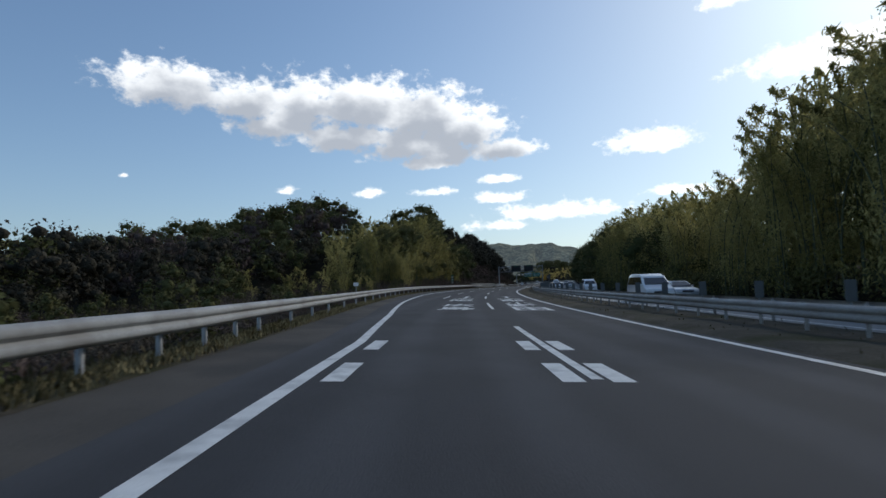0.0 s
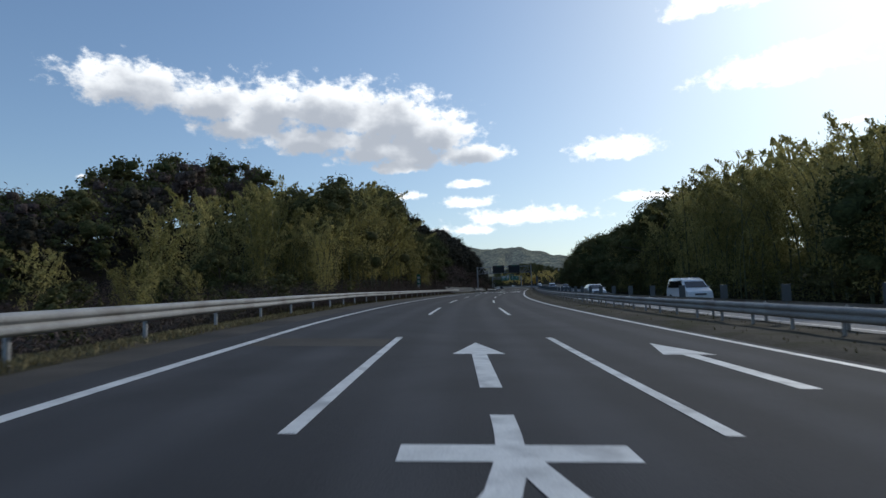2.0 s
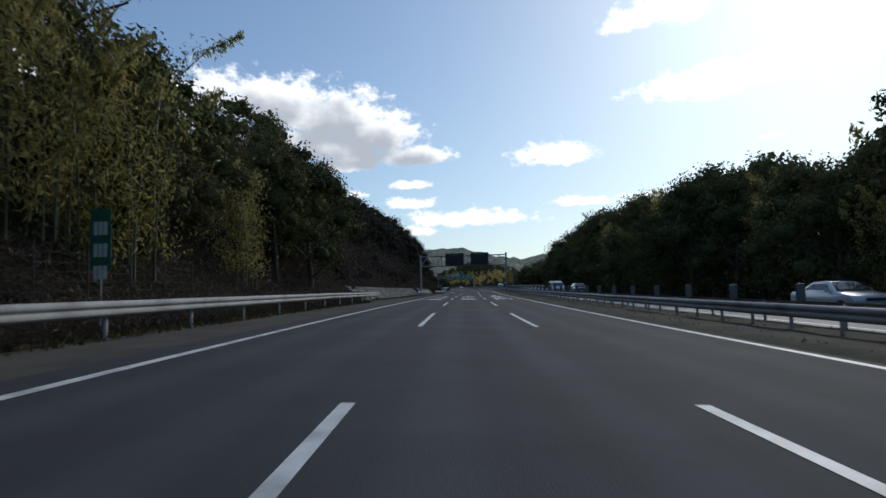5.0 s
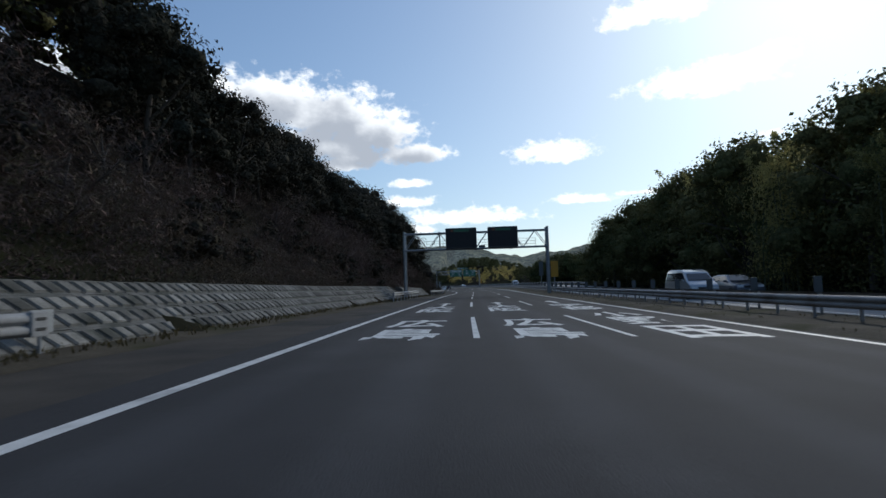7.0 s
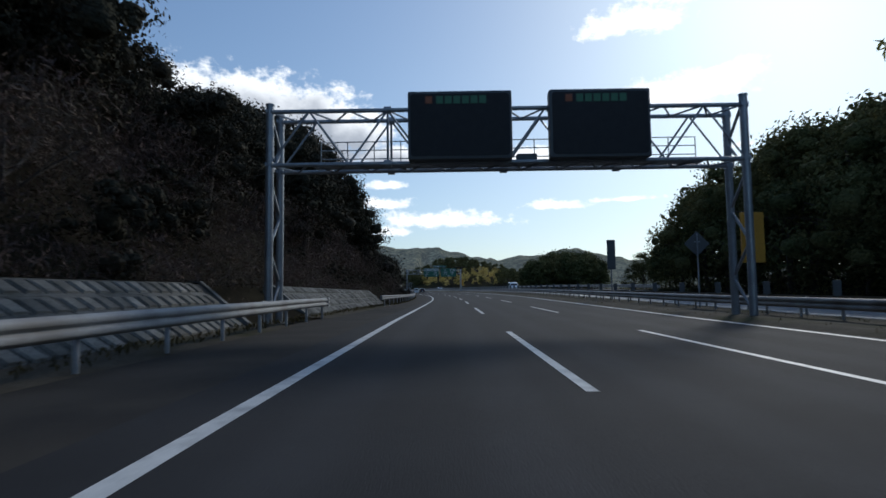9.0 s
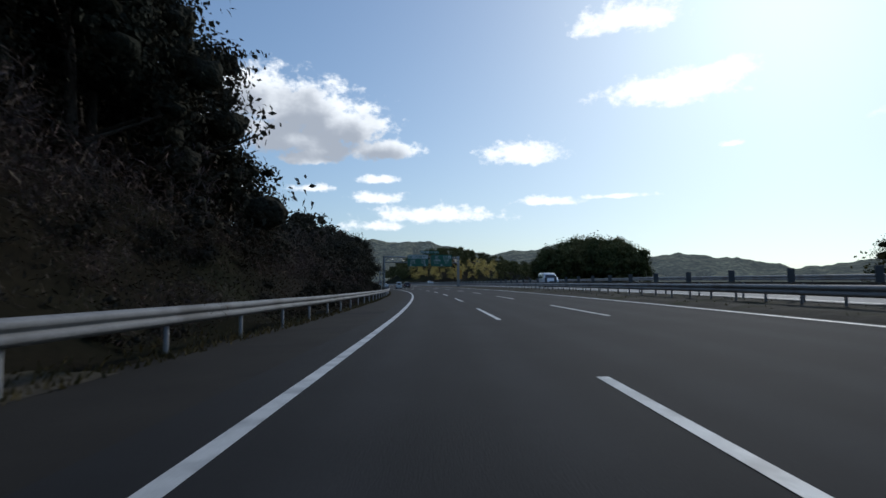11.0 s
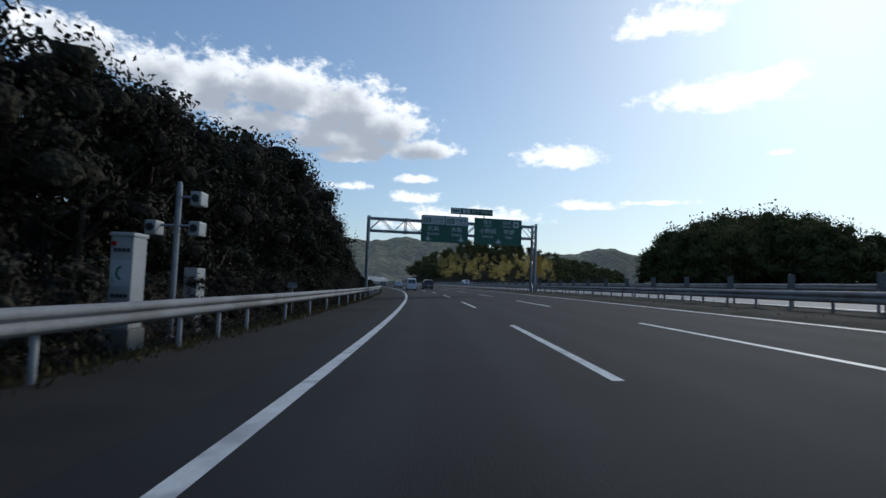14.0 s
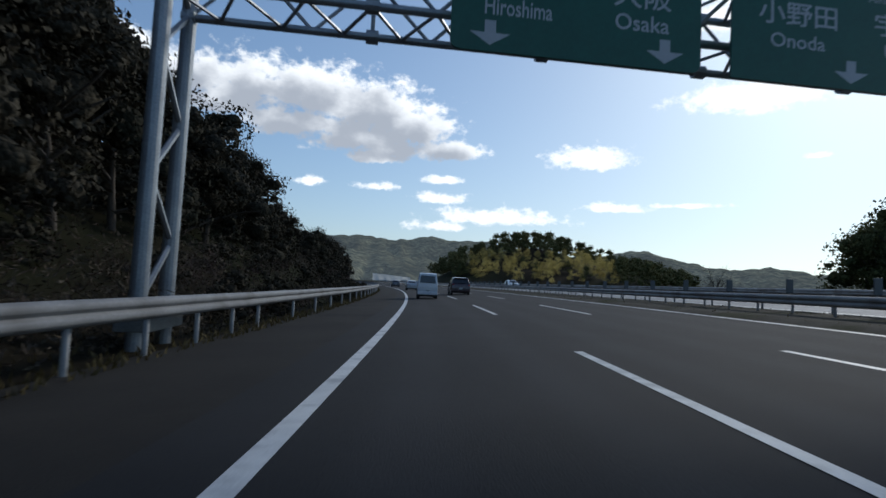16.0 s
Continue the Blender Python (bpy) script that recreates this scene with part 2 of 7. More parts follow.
M_ASPHALT = surface("asphalt", (0.024, 0.0245, 0.026), (0.044, 0.0445, 0.047), 0.5, 60, 0.9, bump=0.35, spec=0.22, wear=(0.034, 0.035, 0.038), wear_scale=0.12)
def worn_lanes(m, centres, gain):
    """Paler wheel tracks and a darker oil band, by the sheet's own distance across the road."""
    nt = m.node_tree
    N, L = nt.nodes.new, nt.links.new
    p = nt.nodes["Principled BSDF"]
    src = p.inputs["Base Color"].links[0].from_socket
    at = N("ShaderNodeAttribute")
    at.attribute_name = "across"
    total = None
    for c in centres:
        for w in (-0.82, 0.82):
            a = N("ShaderNodeMath")
            a.operation = "SUBTRACT"
            L(at.outputs["Fac"], a.inputs[0])
            a.inputs[1].default_value = c + w
            b = N("ShaderNodeMath")
            b.operation = "ABSOLUTE"
            L(a.outputs[0], b.inputs[0])
            r = N("ShaderNodeMapRange")
            r.interpolation_type = "SMOOTHSTEP"
            r.inputs["From Min"].default_value = 0.55
            r.inputs["From Max"].default_value = 0.1
            L(b.outputs[0], r.inputs["Value"])
            if total is None:
                total = r.outputs[0]
            else:
                s = N("ShaderNodeMath")
                s.operation = "MAXIMUM"
                L(total, s.inputs[0])
                L(r.outputs[0], s.inputs[1])
                total = s.outputs[0]
    k = N("ShaderNodeMath")
    k.operation = "MULTIPLY_ADD"
    L(total, k.inputs[0])
    k.inputs[1].default_value = gain
    k.inputs[2].default_value = 0.9
    mul = N("ShaderNodeVectorMath")
    mul.operation = "SCALE"
    L(src, mul.inputs[0])
    L(k.outputs[0], mul.inputs["Scale"])
    L(mul.outputs[0], p.inputs["Base Color"])



def veil_fade(m, first_gain, later_gain):
    """Veiling glare put into the colour: paler at first, darker past the message boards."""
    nt = m.node_tree
    N, L = nt.nodes.new, nt.links.new
    p = nt.nodes["Principled BSDF"]
    src = p.inputs["Base Color"].links[0].from_socket
    at = N("ShaderNodeAttribute")
    at.attribute_name = "along"
    r = N("ShaderNodeMapRange")
    r.inputs["From Min"].default_value = 120.0
    r.inputs["From Max"].default_value = 235.0
    r.inputs["To Min"].default_value = first_gain
    r.inputs["To Max"].default_value = later_gain
    L(at.outputs["Fac"], r.inputs["Value"])
    mul = N("ShaderNodeVectorMath")
    mul.operation = "SCALE"
    L(src, mul.inputs[0])
    L(r.outputs[0], mul.inputs["Scale"])
    L(mul.outputs[0], p.inputs["Base Color"])


worn_lanes(M_ASPHALT, (-5.3, -1.75, 1.9), 0.28)
veil_fade(M_ASPHALT, 1.5, 0.66)
M_SHOULDER = surface("shoulder_asphalt", (0.043, 0.039, 0.034), (0.077, 0.069, 0.059), 0.7, 45, 0.92, bump=0.4, spec=0.15, wear=(0.030, 0.0295, 0.029), wear_scale=0.25)
veil_fade(M_SHOULDER, 1.4, 0.52)
# opposite road: worn asphalt, with sun glare put into a paler tone
M_ASPHALT_SUNLIT = surface("sunlit_worn_asphalt", (0.19, 0.188, 0.182), (0.29, 0.285, 0.275), 0.6, 50, 0.75, bump=0.3, spec=0.35, wear=(0.19, 0.188, 0.186), wear_scale=0.15)
M_LINE = surface("road_paint", (0.52, 0.52, 0.50), (0.78, 0.78, 0.75), 3.0, 45, 0.6, bump=0.2, wear=(0.40, 0.40, 0.39), wear_scale=2.2)
M_SOIL = surface("verge_soil", (0.055, 0.048, 0.037), (0.120, 0.104, 0.078), 0.9, 18, 0.95, bump=0.8, wear=(0.05, 0.05, 0.024), wear_scale=0.4, spec=0.05)
# litter and soil, with the trees' shade put into near-black tones
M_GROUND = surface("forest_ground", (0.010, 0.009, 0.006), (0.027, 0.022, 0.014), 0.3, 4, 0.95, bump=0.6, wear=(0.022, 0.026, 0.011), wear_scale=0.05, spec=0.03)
M_PALE_SLOPE = surface("pale_slope", (0.36, 0.345, 0.30), (0.56, 0.54, 0.47), 0.25, 2, 0.95, bump=0.2)
M_RAIL = surface("rail_paint", (0.28, 0.28, 0.275), (0.42, 0.42, 0.41), 1.3, 22, 0.75, bump=0.06, spec=0.3, wear=(0.25, 0.24, 0.225), wear_scale=0.8)
# the bend rail's paint, a darker tone than M_RAIL
M_RAIL_GREY = surface("rail_darker_paint", (0.19, 0.19, 0.19), (0.30, 0.30, 0.30), 1.3, 22, 0.75, bump=0.06, spec=0.3, wear=(0.16, 0.155, 0.15), wear_scale=0.8)
# the rails' shaded side, put into a duller, browner paint
M_RAIL_DIM = surface("rail_dull_paint", (0.22, 0.20, 0.18), (0.36, 0.34, 0.31), 1.5, 22, 0.6, bump=0.08, wear=(0.18, 0.15, 0.13), wear_scale=0.9)
M_STEEL = surface("galvanised_steel", (0.22, 0.24, 0.26), (0.36, 0.38, 0.40), 2.0, 30, 0.45, 0.6, bump=0.05)
M_POST = surface("post_paint", (0.30, 0.30, 0.30), (0.44, 0.44, 0.43), 2.0, 20, 0.7, bump=0.05)
M_STONE = surface("block_stone", (0.13, 0.125, 0.11), (0.30, 0.29, 0.26), 2.5, 26, 0.95, bump=0.45, spec=0.15, wear=(0.075, 0.077, 0.064), wear_scale=0.8)


def uneven(m, low, high):
    """Each piece a little lighter or darker than its neighbours."""
    nt = m.node_tree
    N, L = nt.nodes.new, nt.links.new
    p = nt.nodes["Principled BSDF"]
    src = p.inputs["Base Color"].links[0].from_socket
    info, geo = N("ShaderNodeObjectInfo"), N("ShaderNodeNewGeometry")
    add = N("ShaderNodeMath")
    L(info.outputs["Random"], add.inputs[0])
    L(geo.outputs["Random Per Island"], add.inputs[1])
    fr = N("ShaderNodeMath")
    fr.operation = "FRACT"
    L(add.outputs[0], fr.inputs[0])
    mr = N("ShaderNodeMapRange")
    mr.inputs["To Min"].default_value = low
    mr.inputs["To Max"].default_value = high
    L(fr.outputs[0], mr.inputs["Value"])
    mul = N("ShaderNodeVectorMath")
    mul.operation = "SCALE"
    L(src, mul.inputs[0])
    L(mr.outputs[0], mul.inputs["Scale"])
    L(mul.outputs[0], p.inputs["Base Color"])


uneven(M_STONE, 0.5, 1.3)
M_BAND = surface("wall_band", (0.085, 0.084, 0.076), (0.17, 0.167, 0.152), 1.6, 30, 0.95, bump=0.5, wear=(0.05, 0.054, 0.044), wear_scale=0.7)
M_JOINT = surface("mortar", (0.02, 0.0195, 0.017), (0.045, 0.043, 0.038), 2.0, 30, 0.95, bump=0.6)
M_CONCRETE = surface("concrete", (0.12, 0.12, 0.112), (0.22, 0.22, 0.205), 1.2, 30, 0.9, bump=0.4, wear=(0.07, 0.07, 0.06), wear_scale=0.6)
M_BARK = surface("bark", (0.045, 0.035, 0.026), (0.11, 0.09, 0.07), 3.0, 25, 0.95, bump=0.8, stretch=(1, 1, 0.25))
M_CULM = surface("bamboo_culm", (0.035, 0.048, 0.018), (0.075, 0.085, 0.036), 2.0, 20, 0.5, bump=0.1)
M_TWIG = surface("bare_twig", (0.040, 0.034, 0.029), (0.085, 0.074, 0.064), 3.0, 25, 0.95, bump=0.3)
M_OAK = leaf_material("evergreen_leaf", [(0.030, 0.038, 0.018), (0.056, 0.066, 0.028), (0.086, 0.094, 0.038), (0.125, 0.118, 0.050)], 0.15, 0.85)
M_BAMBOO = leaf_material("bamboo_leaf", [(0.085, 0.083, 0.032), (0.180, 0.170, 0.060), (0.290, 0.262, 0.092), (0.42, 0.365, 0.14)], 0.5, 0.7)
M_PLUME = leaf_material("pale_bamboo_leaf", [(0.20, 0.165, 0.055), (0.32, 0.26, 0.085), (0.44, 0.36, 0.12), (0.56, 0.47, 0.18)], 0.72, 0.8)
# the evergreen leaf again, with shade put into its tones
M_OAK_SHADED = leaf_material("shaded_evergreen_leaf", [(0.020, 0.022, 0.016), (0.031, 0.032, 0.022), (0.043, 0.041, 0.029), (0.058, 0.051, 0.037)], 0.06, 0.9)
M_CEDAR = leaf_material("cedar_needles", [(0.020, 0.028, 0.015), (0.040, 0.050, 0.022), (0.062, 0.072, 0.028)], 0.10)
M_BRUSH = leaf_material("dry_brush", [(0.076, 0.055, 0.052), (0.106, 0.077, 0.071), (0.132, 0.096, 0.086), (0.112, 0.092, 0.070)], 0.08, 0.95)
M_GRASS = leaf_material("winter_grass", [(0.036, 0.035, 0.014), (0.070, 0.060, 0.027), (0.110, 0.090, 0.046)], 0.15, 0.9)
M_TURF = leaf_material("dry_turf", [(0.10, 0.088, 0.042), (0.17, 0.145, 0.075), (0.26, 0.22, 0.12)], 0.15, 0.95)
M_TYRE = plain("tyre_rubber", (0.018, 0.018, 0.018), 0.9)
M_RIM = plain("alloy_rim", (0.42, 0.42, 0.43), 0.35, 0.8)
M_GLASS = plain("tinted_glass", (0.012, 0.014, 0.016), 0.06, 0.0, 0.8)
M_DARKPAINT = plain("dark_maroon_paint", (0.035, 0.012, 0.014), 0.25, 0.2, 0.6, 0.8)
M_WHITEPAINT = plain("white_car_paint", (0.72, 0.73, 0.74), 0.25, 0.0, 0.5, 0.7)
M_SILVERPAINT = plain("silver_car_paint", (0.42, 0.44, 0.46), 0.28, 0.5, 0.5, 0.7)
M_GREYPAINT = plain("grey_car_paint", (0.10, 0.11, 0.13), 0.28, 0.4, 0.5, 0.7)
M_TAILRED = plain("red_lamp_lens", (0.35, 0.015, 0.015), 0.15, 0.0, 0.6)
M_HEADLAMP = plain("clear_lamp_lens", (0.75, 0.76, 0.78), 0.08, 0.0, 0.8)
M_BLACK = plain("black_trim", (0.02, 0.02, 0.021), 0.6)
M_PLATE = plain("plate_white", (0.7, 0.7, 0.68), 0.5)
M_PLATEBAR = plain("plate_bar", (0.05, 0.10, 0.07), 0.5)
M_GREEN = surface("sign_green", (0.006, 0.085, 0.055), (0.010, 0.110, 0.070), 1.5, 12, 0.45, bump=0.0)
M_SIGNWHITE = plain("sign_white", (0.46, 0.48, 0.49), 0.5)
M_SIGNBACK = plain("sign_back", (0.10, 0.11, 0.115), 0.6, 0.3)
M_LED = surface("led_board_face", (0.010, 0.010, 0.011), (0.022, 0.022, 0.024), 3, 50, 0.7, bump=0.1)
M_LEDGREEN = glowing("led_green", (0.05, 0.55, 0.35), 0.025)
M_LEDAMBER = glowing("led_amber", (0.8, 0.25, 0.02), 0.02)
M_ORANGE = surface("orange_panel", (0.40, 0.20, 0.015), (0.55, 0.28, 0.02), 2, 15, 0.6, bump=0.0)
M_PHONEBOX = surface("cabinet_paint", (0.30, 0.31, 0.305), (0.42, 0.43, 0.42), 1.5, 20, 0.5, bump=0.03)
M_PHONEGREEN = plain("phone_panel_green", (0.02, 0.16, 0.10), 0.5)

# ---- building helpers ----
KS = [-400, -20, 10, 40, 70, 100, 130, 160, 190, 220, 250, 280, 310, 340, 370, 400, 430, 460, 490, 520, 600, 800, 4000]
KH = [-0.5, -0.5, 2.44, 5.2, 7.39, 10.54, 12.36, 12.44, 13.24, 13.54, 13.29, 11.71, 10.34, 8.11, 6.27, 4.2, 2.2, 0.2, -1.8, -3.6, -7.0, -9.0, -9.0]
S_STEP = 2.0
S_AXIS = np.arange(-400, 2001, S_STEP)
_ang = np.radians(np.interp(S_AXIS, KS, KH))
_cx = np.concatenate([[0], np.cumsum((np.sin(_ang[1:]) + np.sin(_ang[:-1])) / 2 * S_STEP)])
_cy = np.concatenate([[0], np.cumsum((np.cos(_ang[1:]) + np.cos(_ang[:-1])) / 2 * S_STEP)])
_i0 = int(np.argmin(np.abs(S_AXIS)))
_cx, _cy = _cx - _cx[_i0], _cy - _cy[_i0]
BANK_S = [-400, 60, 136, 182, 214, 265, 300, 350, 2000]
BANK_D = [-2.0, -2.0, -1.5, -0.3, 0, 2.2, 2.9, 3.1, 3.1]


def cross_fall(s):
    return np.tan(np.radians(np.interp(s, BANK_S, BANK_D)))


def road_z(s, lat):
    """Height of the road's tilted plane."""
    return cross_fall(s) * np.clip(lat, -12.5, 20)


def rp(s, lat, z=0.0):
    """A place by its way along the road, its distance to the right of the lane line, and its height over the road."""
    a = np.interp(s, S_AXIS, _ang)
    return Vector((float(np.interp(s, S_AXIS, _cx) + lat * np.cos(a)), float(np.interp(s, S_AXIS, _cy) - lat * np.sin(a)), float(z + road_z(s, lat))))


def rp_many(s, lat, z):
    a = np.interp(s, S_AXIS, _ang)
    return np.stack([np.interp(s, S_AXIS, _cx) + lat * np.cos(a), np.interp(s, S_AXIS, _cy) - lat * np.sin(a), z + road_z(s, lat)], 1)


def heading(s):
    """Degrees for a turn about z that points +y along the road."""
    return -float(np.degrees(np.interp(s, S_AXIS, _ang)))


def on_road(x, y):
    """s and lat of many places."""
    s_out, l_out = np.empty(len(x)), np.empty(len(x))
    sel = slice(0, len(S_AXIS), 2)
    cx, cy, an, ss = _cx[sel], _cy[sel], _ang[sel], S_AXIS[sel]
    for i in range(0, len(x), 4000):
        px, py = x[i:i + 4000], y[i:i + 4000]
        j = np.argmin((px[:, None] - cx) ** 2 + (py[:, None] - cy) ** 2, 1)
        dx, dy = px - cx[j], py - cy[j]
        s_out[i:i + 4000] = ss[j] + dx * np.sin(an[j]) + dy * np.cos(an[j])
        l_out[i:i + 4000] = dx * np.cos(an[j]) - dy * np.sin(an[j])
    return s_out, l_out


def np_mesh(name, V, Q, mats, smooth=False, index=None, normals=None):
    V, Q = np.asarray(V, dtype=np.float32), np.asarray(Q, dtype=np.int32)
    me = bpy.data.meshes.new(name)
    n, k = Q.shape
    me.vertices.add(len(V))
    me.vertices.foreach_set("co", V.ravel())
    me.loops.add(n * k)
    me.loops.foreach_set("vertex_index", Q.ravel())
    me.polygons.add(n)
    me.polygons.foreach_set("loop_start", np.arange(0, n * k, k, dtype=np.int32))
    if index is not None:
        me.polygons.foreach_set("material_index", np.asarray(index, dtype=np.int32))
    if smooth:
        me.polygons.foreach_set("use_smooth", np.ones(n, dtype=bool))
    for m in (mats if isinstance(mats, (list, tuple)) else [mats]):
        me.materials.append(m)
    me.update(calc_edges=True)
    me.validate()
    if normals is not None:
        me.attributes.new("custom_normal", "FLOAT_VECTOR", "POINT").data.foreach_set("vector", np.asarray(normals, dtype=np.float32).ravel())
    return me


def part(name, data, material=None, parent=None, label=""):
    """Links a bmesh or a mesh as one mesh object under a thing or a part."""
    if isinstance(data, bmesh.types.BMesh):
        me = bpy.data.meshes.new(name)
        data.to_mesh(me)
        data.free()
        data = me
    if material and not data.materials:
        data.materials.append(material)
    ob = new(name, data)
    if parent:
        ob.parent = parent
    if label:
        tagged(ob, label)
    return ob


def thing(name, label, category, m=None, group="", kind=""):
    ob = new(name)
    ob.empty_display_size = 0.3
    if m is not None:
        ob.matrix_basis = m
    return tagged(ob, label, category, group, kind)


def box_bm(size, at=(0, 0, 0), bevel=0.0, bm=None):
    own = bmesh.new()
    bmesh.ops.create_cube(own, size=1.0, matrix=Matrix.Translation(at) @ Matrix.Diagonal((*size, 1)))
    if bevel:
        bmesh.ops.bevel(own, geom=own.edges[:], offset=bevel, segments=2, profile=0.7, affect="EDGES")
    if bm is None:
        return own
    tmp = bpy.data.meshes.new("tmp")
    own.to_mesh(tmp)
    own.free()
    bm.from_mesh(tmp)
    bpy.data.meshes.remove(tmp)
    return bm


def tube_bm(a, b, r, n=8, bm=None, r2=None):
    bm = bm or bmesh.new()
    a, b = Vector(a), Vector(b)
    d = b - a
    m = Matrix.Translation((a + b) / 2) @ d.to_track_quat("Z", "Y").to_matrix().to_4x4()
    bmesh.ops.create_cone(bm, cap_ends=True, segments=n, radius1=r, radius2=r if r2 is None else r2, depth=d.length, matrix=m)
    return bm


def prism_bm(outline, depth, bm=None, z0=0.0):
    """An outline in x, y given depth along z."""
    bm = bm or bmesh.new()
    lo = [bm.verts.new((x, y, z0)) for x, y in outline]
    hi = [bm.verts.new((x, y, z0 + depth)) for x, y in outline]
    bm.faces.new(lo[::-1])
    bm.faces.new(hi)
    n = len(outline)
    for i in range(n):
        bm.faces.new((lo[i], lo[(i + 1) % n], hi[(i + 1) % n], hi[i]))
    return bm


def strip_mesh(name, s0, s1, ds, lat_a, lat_b, z, mat, across=1, lift=None):
    """A sheet along the road between two offsets, each a number or a function of s."""
    n = max(2, int(round((s1 - s0) / ds)) + 1)
    S = np.linspace(s0, s1, n)
    A = np.array([lat_a(v) if callable(lat_a) else lat_a for v in S])
    B = np.array([lat_b(v) if callable(lat_b) else lat_b for v in S])
    k = across + 1
    F = np.linspace(0, 1, k)
    SS = np.repeat(S, k)
    LL = (A[:, None] + (B - A)[:, None] * F).ravel()
    Z = np.full(len(SS), z, dtype=float)
    if lift is not None:
        Z = Z + lift(SS, LL)
    V = rp_many(SS, LL, Z)
    i = np.arange((n - 1))[:, None] * k + np.arange(across)
    Q = np.stack([i, i + 1, i + k + 1, i + k], -1).reshape(-1, 4)
    me = np_mesh(name, V, Q, mat, True)
    me.attributes.new("across", "FLOAT", "POINT").data.foreach_set("value", LL.astype(np.float32))
    me.attributes.new("along", "FLOAT", "POINT").data.foreach_set("value", SS.astype(np.float32))
    return me


def text_mesh(body, size=1.0, bold=0.0):
    """A line of writing in the built-in font, centred, in x and y."""
    cu = bpy.data.curves.new("writing", "FONT")
    cu.body = body
    cu.size = size
    cu.align_x, cu.align_y = "CENTER", "CENTER"
    cu.offset = bold
    cu.resolution_u = 3
    ob = bpy.data.objects.new("writing", cu)
    scene.collection.objects.link(ob)
    bpy.context.view_layer.update()
    me = bpy.data.meshes.new_from_object(ob)
    bpy.data.objects.remove(ob)
    bpy.data.curves.remove(cu)
    return me


def fit_mesh(me, width, height):
    """Scales a flat mesh to a width and height about its middle."""
    co = np.empty(len(me.vertices) * 3, dtype=np.float32)
    me.vertices.foreach_get("co", co)
    co = co.reshape(-1, 3)
    lo, hi = co.min(0), co.max(0)
    mid, ext = (lo + hi) / 2, np.maximum(hi - lo, 1e-4)
    co = (co - mid)
    co[:, 0] *= width / ext[0]
    co[:, 1] *= height / ext[1]
    co[:, 2] = 0
    me.vertices.foreach_set("co", co.ravel())
    me.update()
    return me


def drape(me, s_mid, lat_mid, z):
    """Lays a flat mesh (x across, y along the road) on the road."""
    co = np.empty(len(me.vertices) * 3, dtype=np.float32)
    me.vertices.foreach_get("co", co)
    co = co.reshape(-1, 3).astype(float)
    V = rp_many(s_mid + co[:, 1], lat_mid + co[:, 0], np.full(len(co), z))
    me.vertices.foreach_set("co", V.astype(np.float32).ravel())
    me.shade_flat()
    me.update()
    return me


# ---- the land ----
def left_edge(s):
    """The left carriageway line: a lane opens on the left."""
    return float(np.interp(s, [-400, 4, 14, 23, 30, 43, 53, 65, 80, 2000], [-3.49, -3.6, -4.22, -5.0, -5.55, -6.3, -6.85, -7.08, -7.09, -7.09]))


def left_rail(s):
    return float(np.interp(s, [-400, 2, 10, 30, 50, 75, 150, 230, 280, 2000], [-5.9, -6.0, -6.35, -7.6, -8.9, -9.95, -10.1, -10.3, -10.4, -10.2]))


RIDGE_S = [-400, 40, 56, 66, 74, 85, 95, 105, 121, 140, 170, 200, 240, 270, 290, 306, 322, 345, 370, 400, 425, 450, 468, 500, 560, 700, 2000]
RIDGE_Z = [-3, -1.5, -0.5, 0.5, 2.5, 4.5, 8, 10.5, 12.5, 15.5, 18, 17, 18.5, 17.5, 9, 2.5, 1.5, 4, 8.5, 11.5, 12, 8.5, 5, 6, 10, 12, 8]


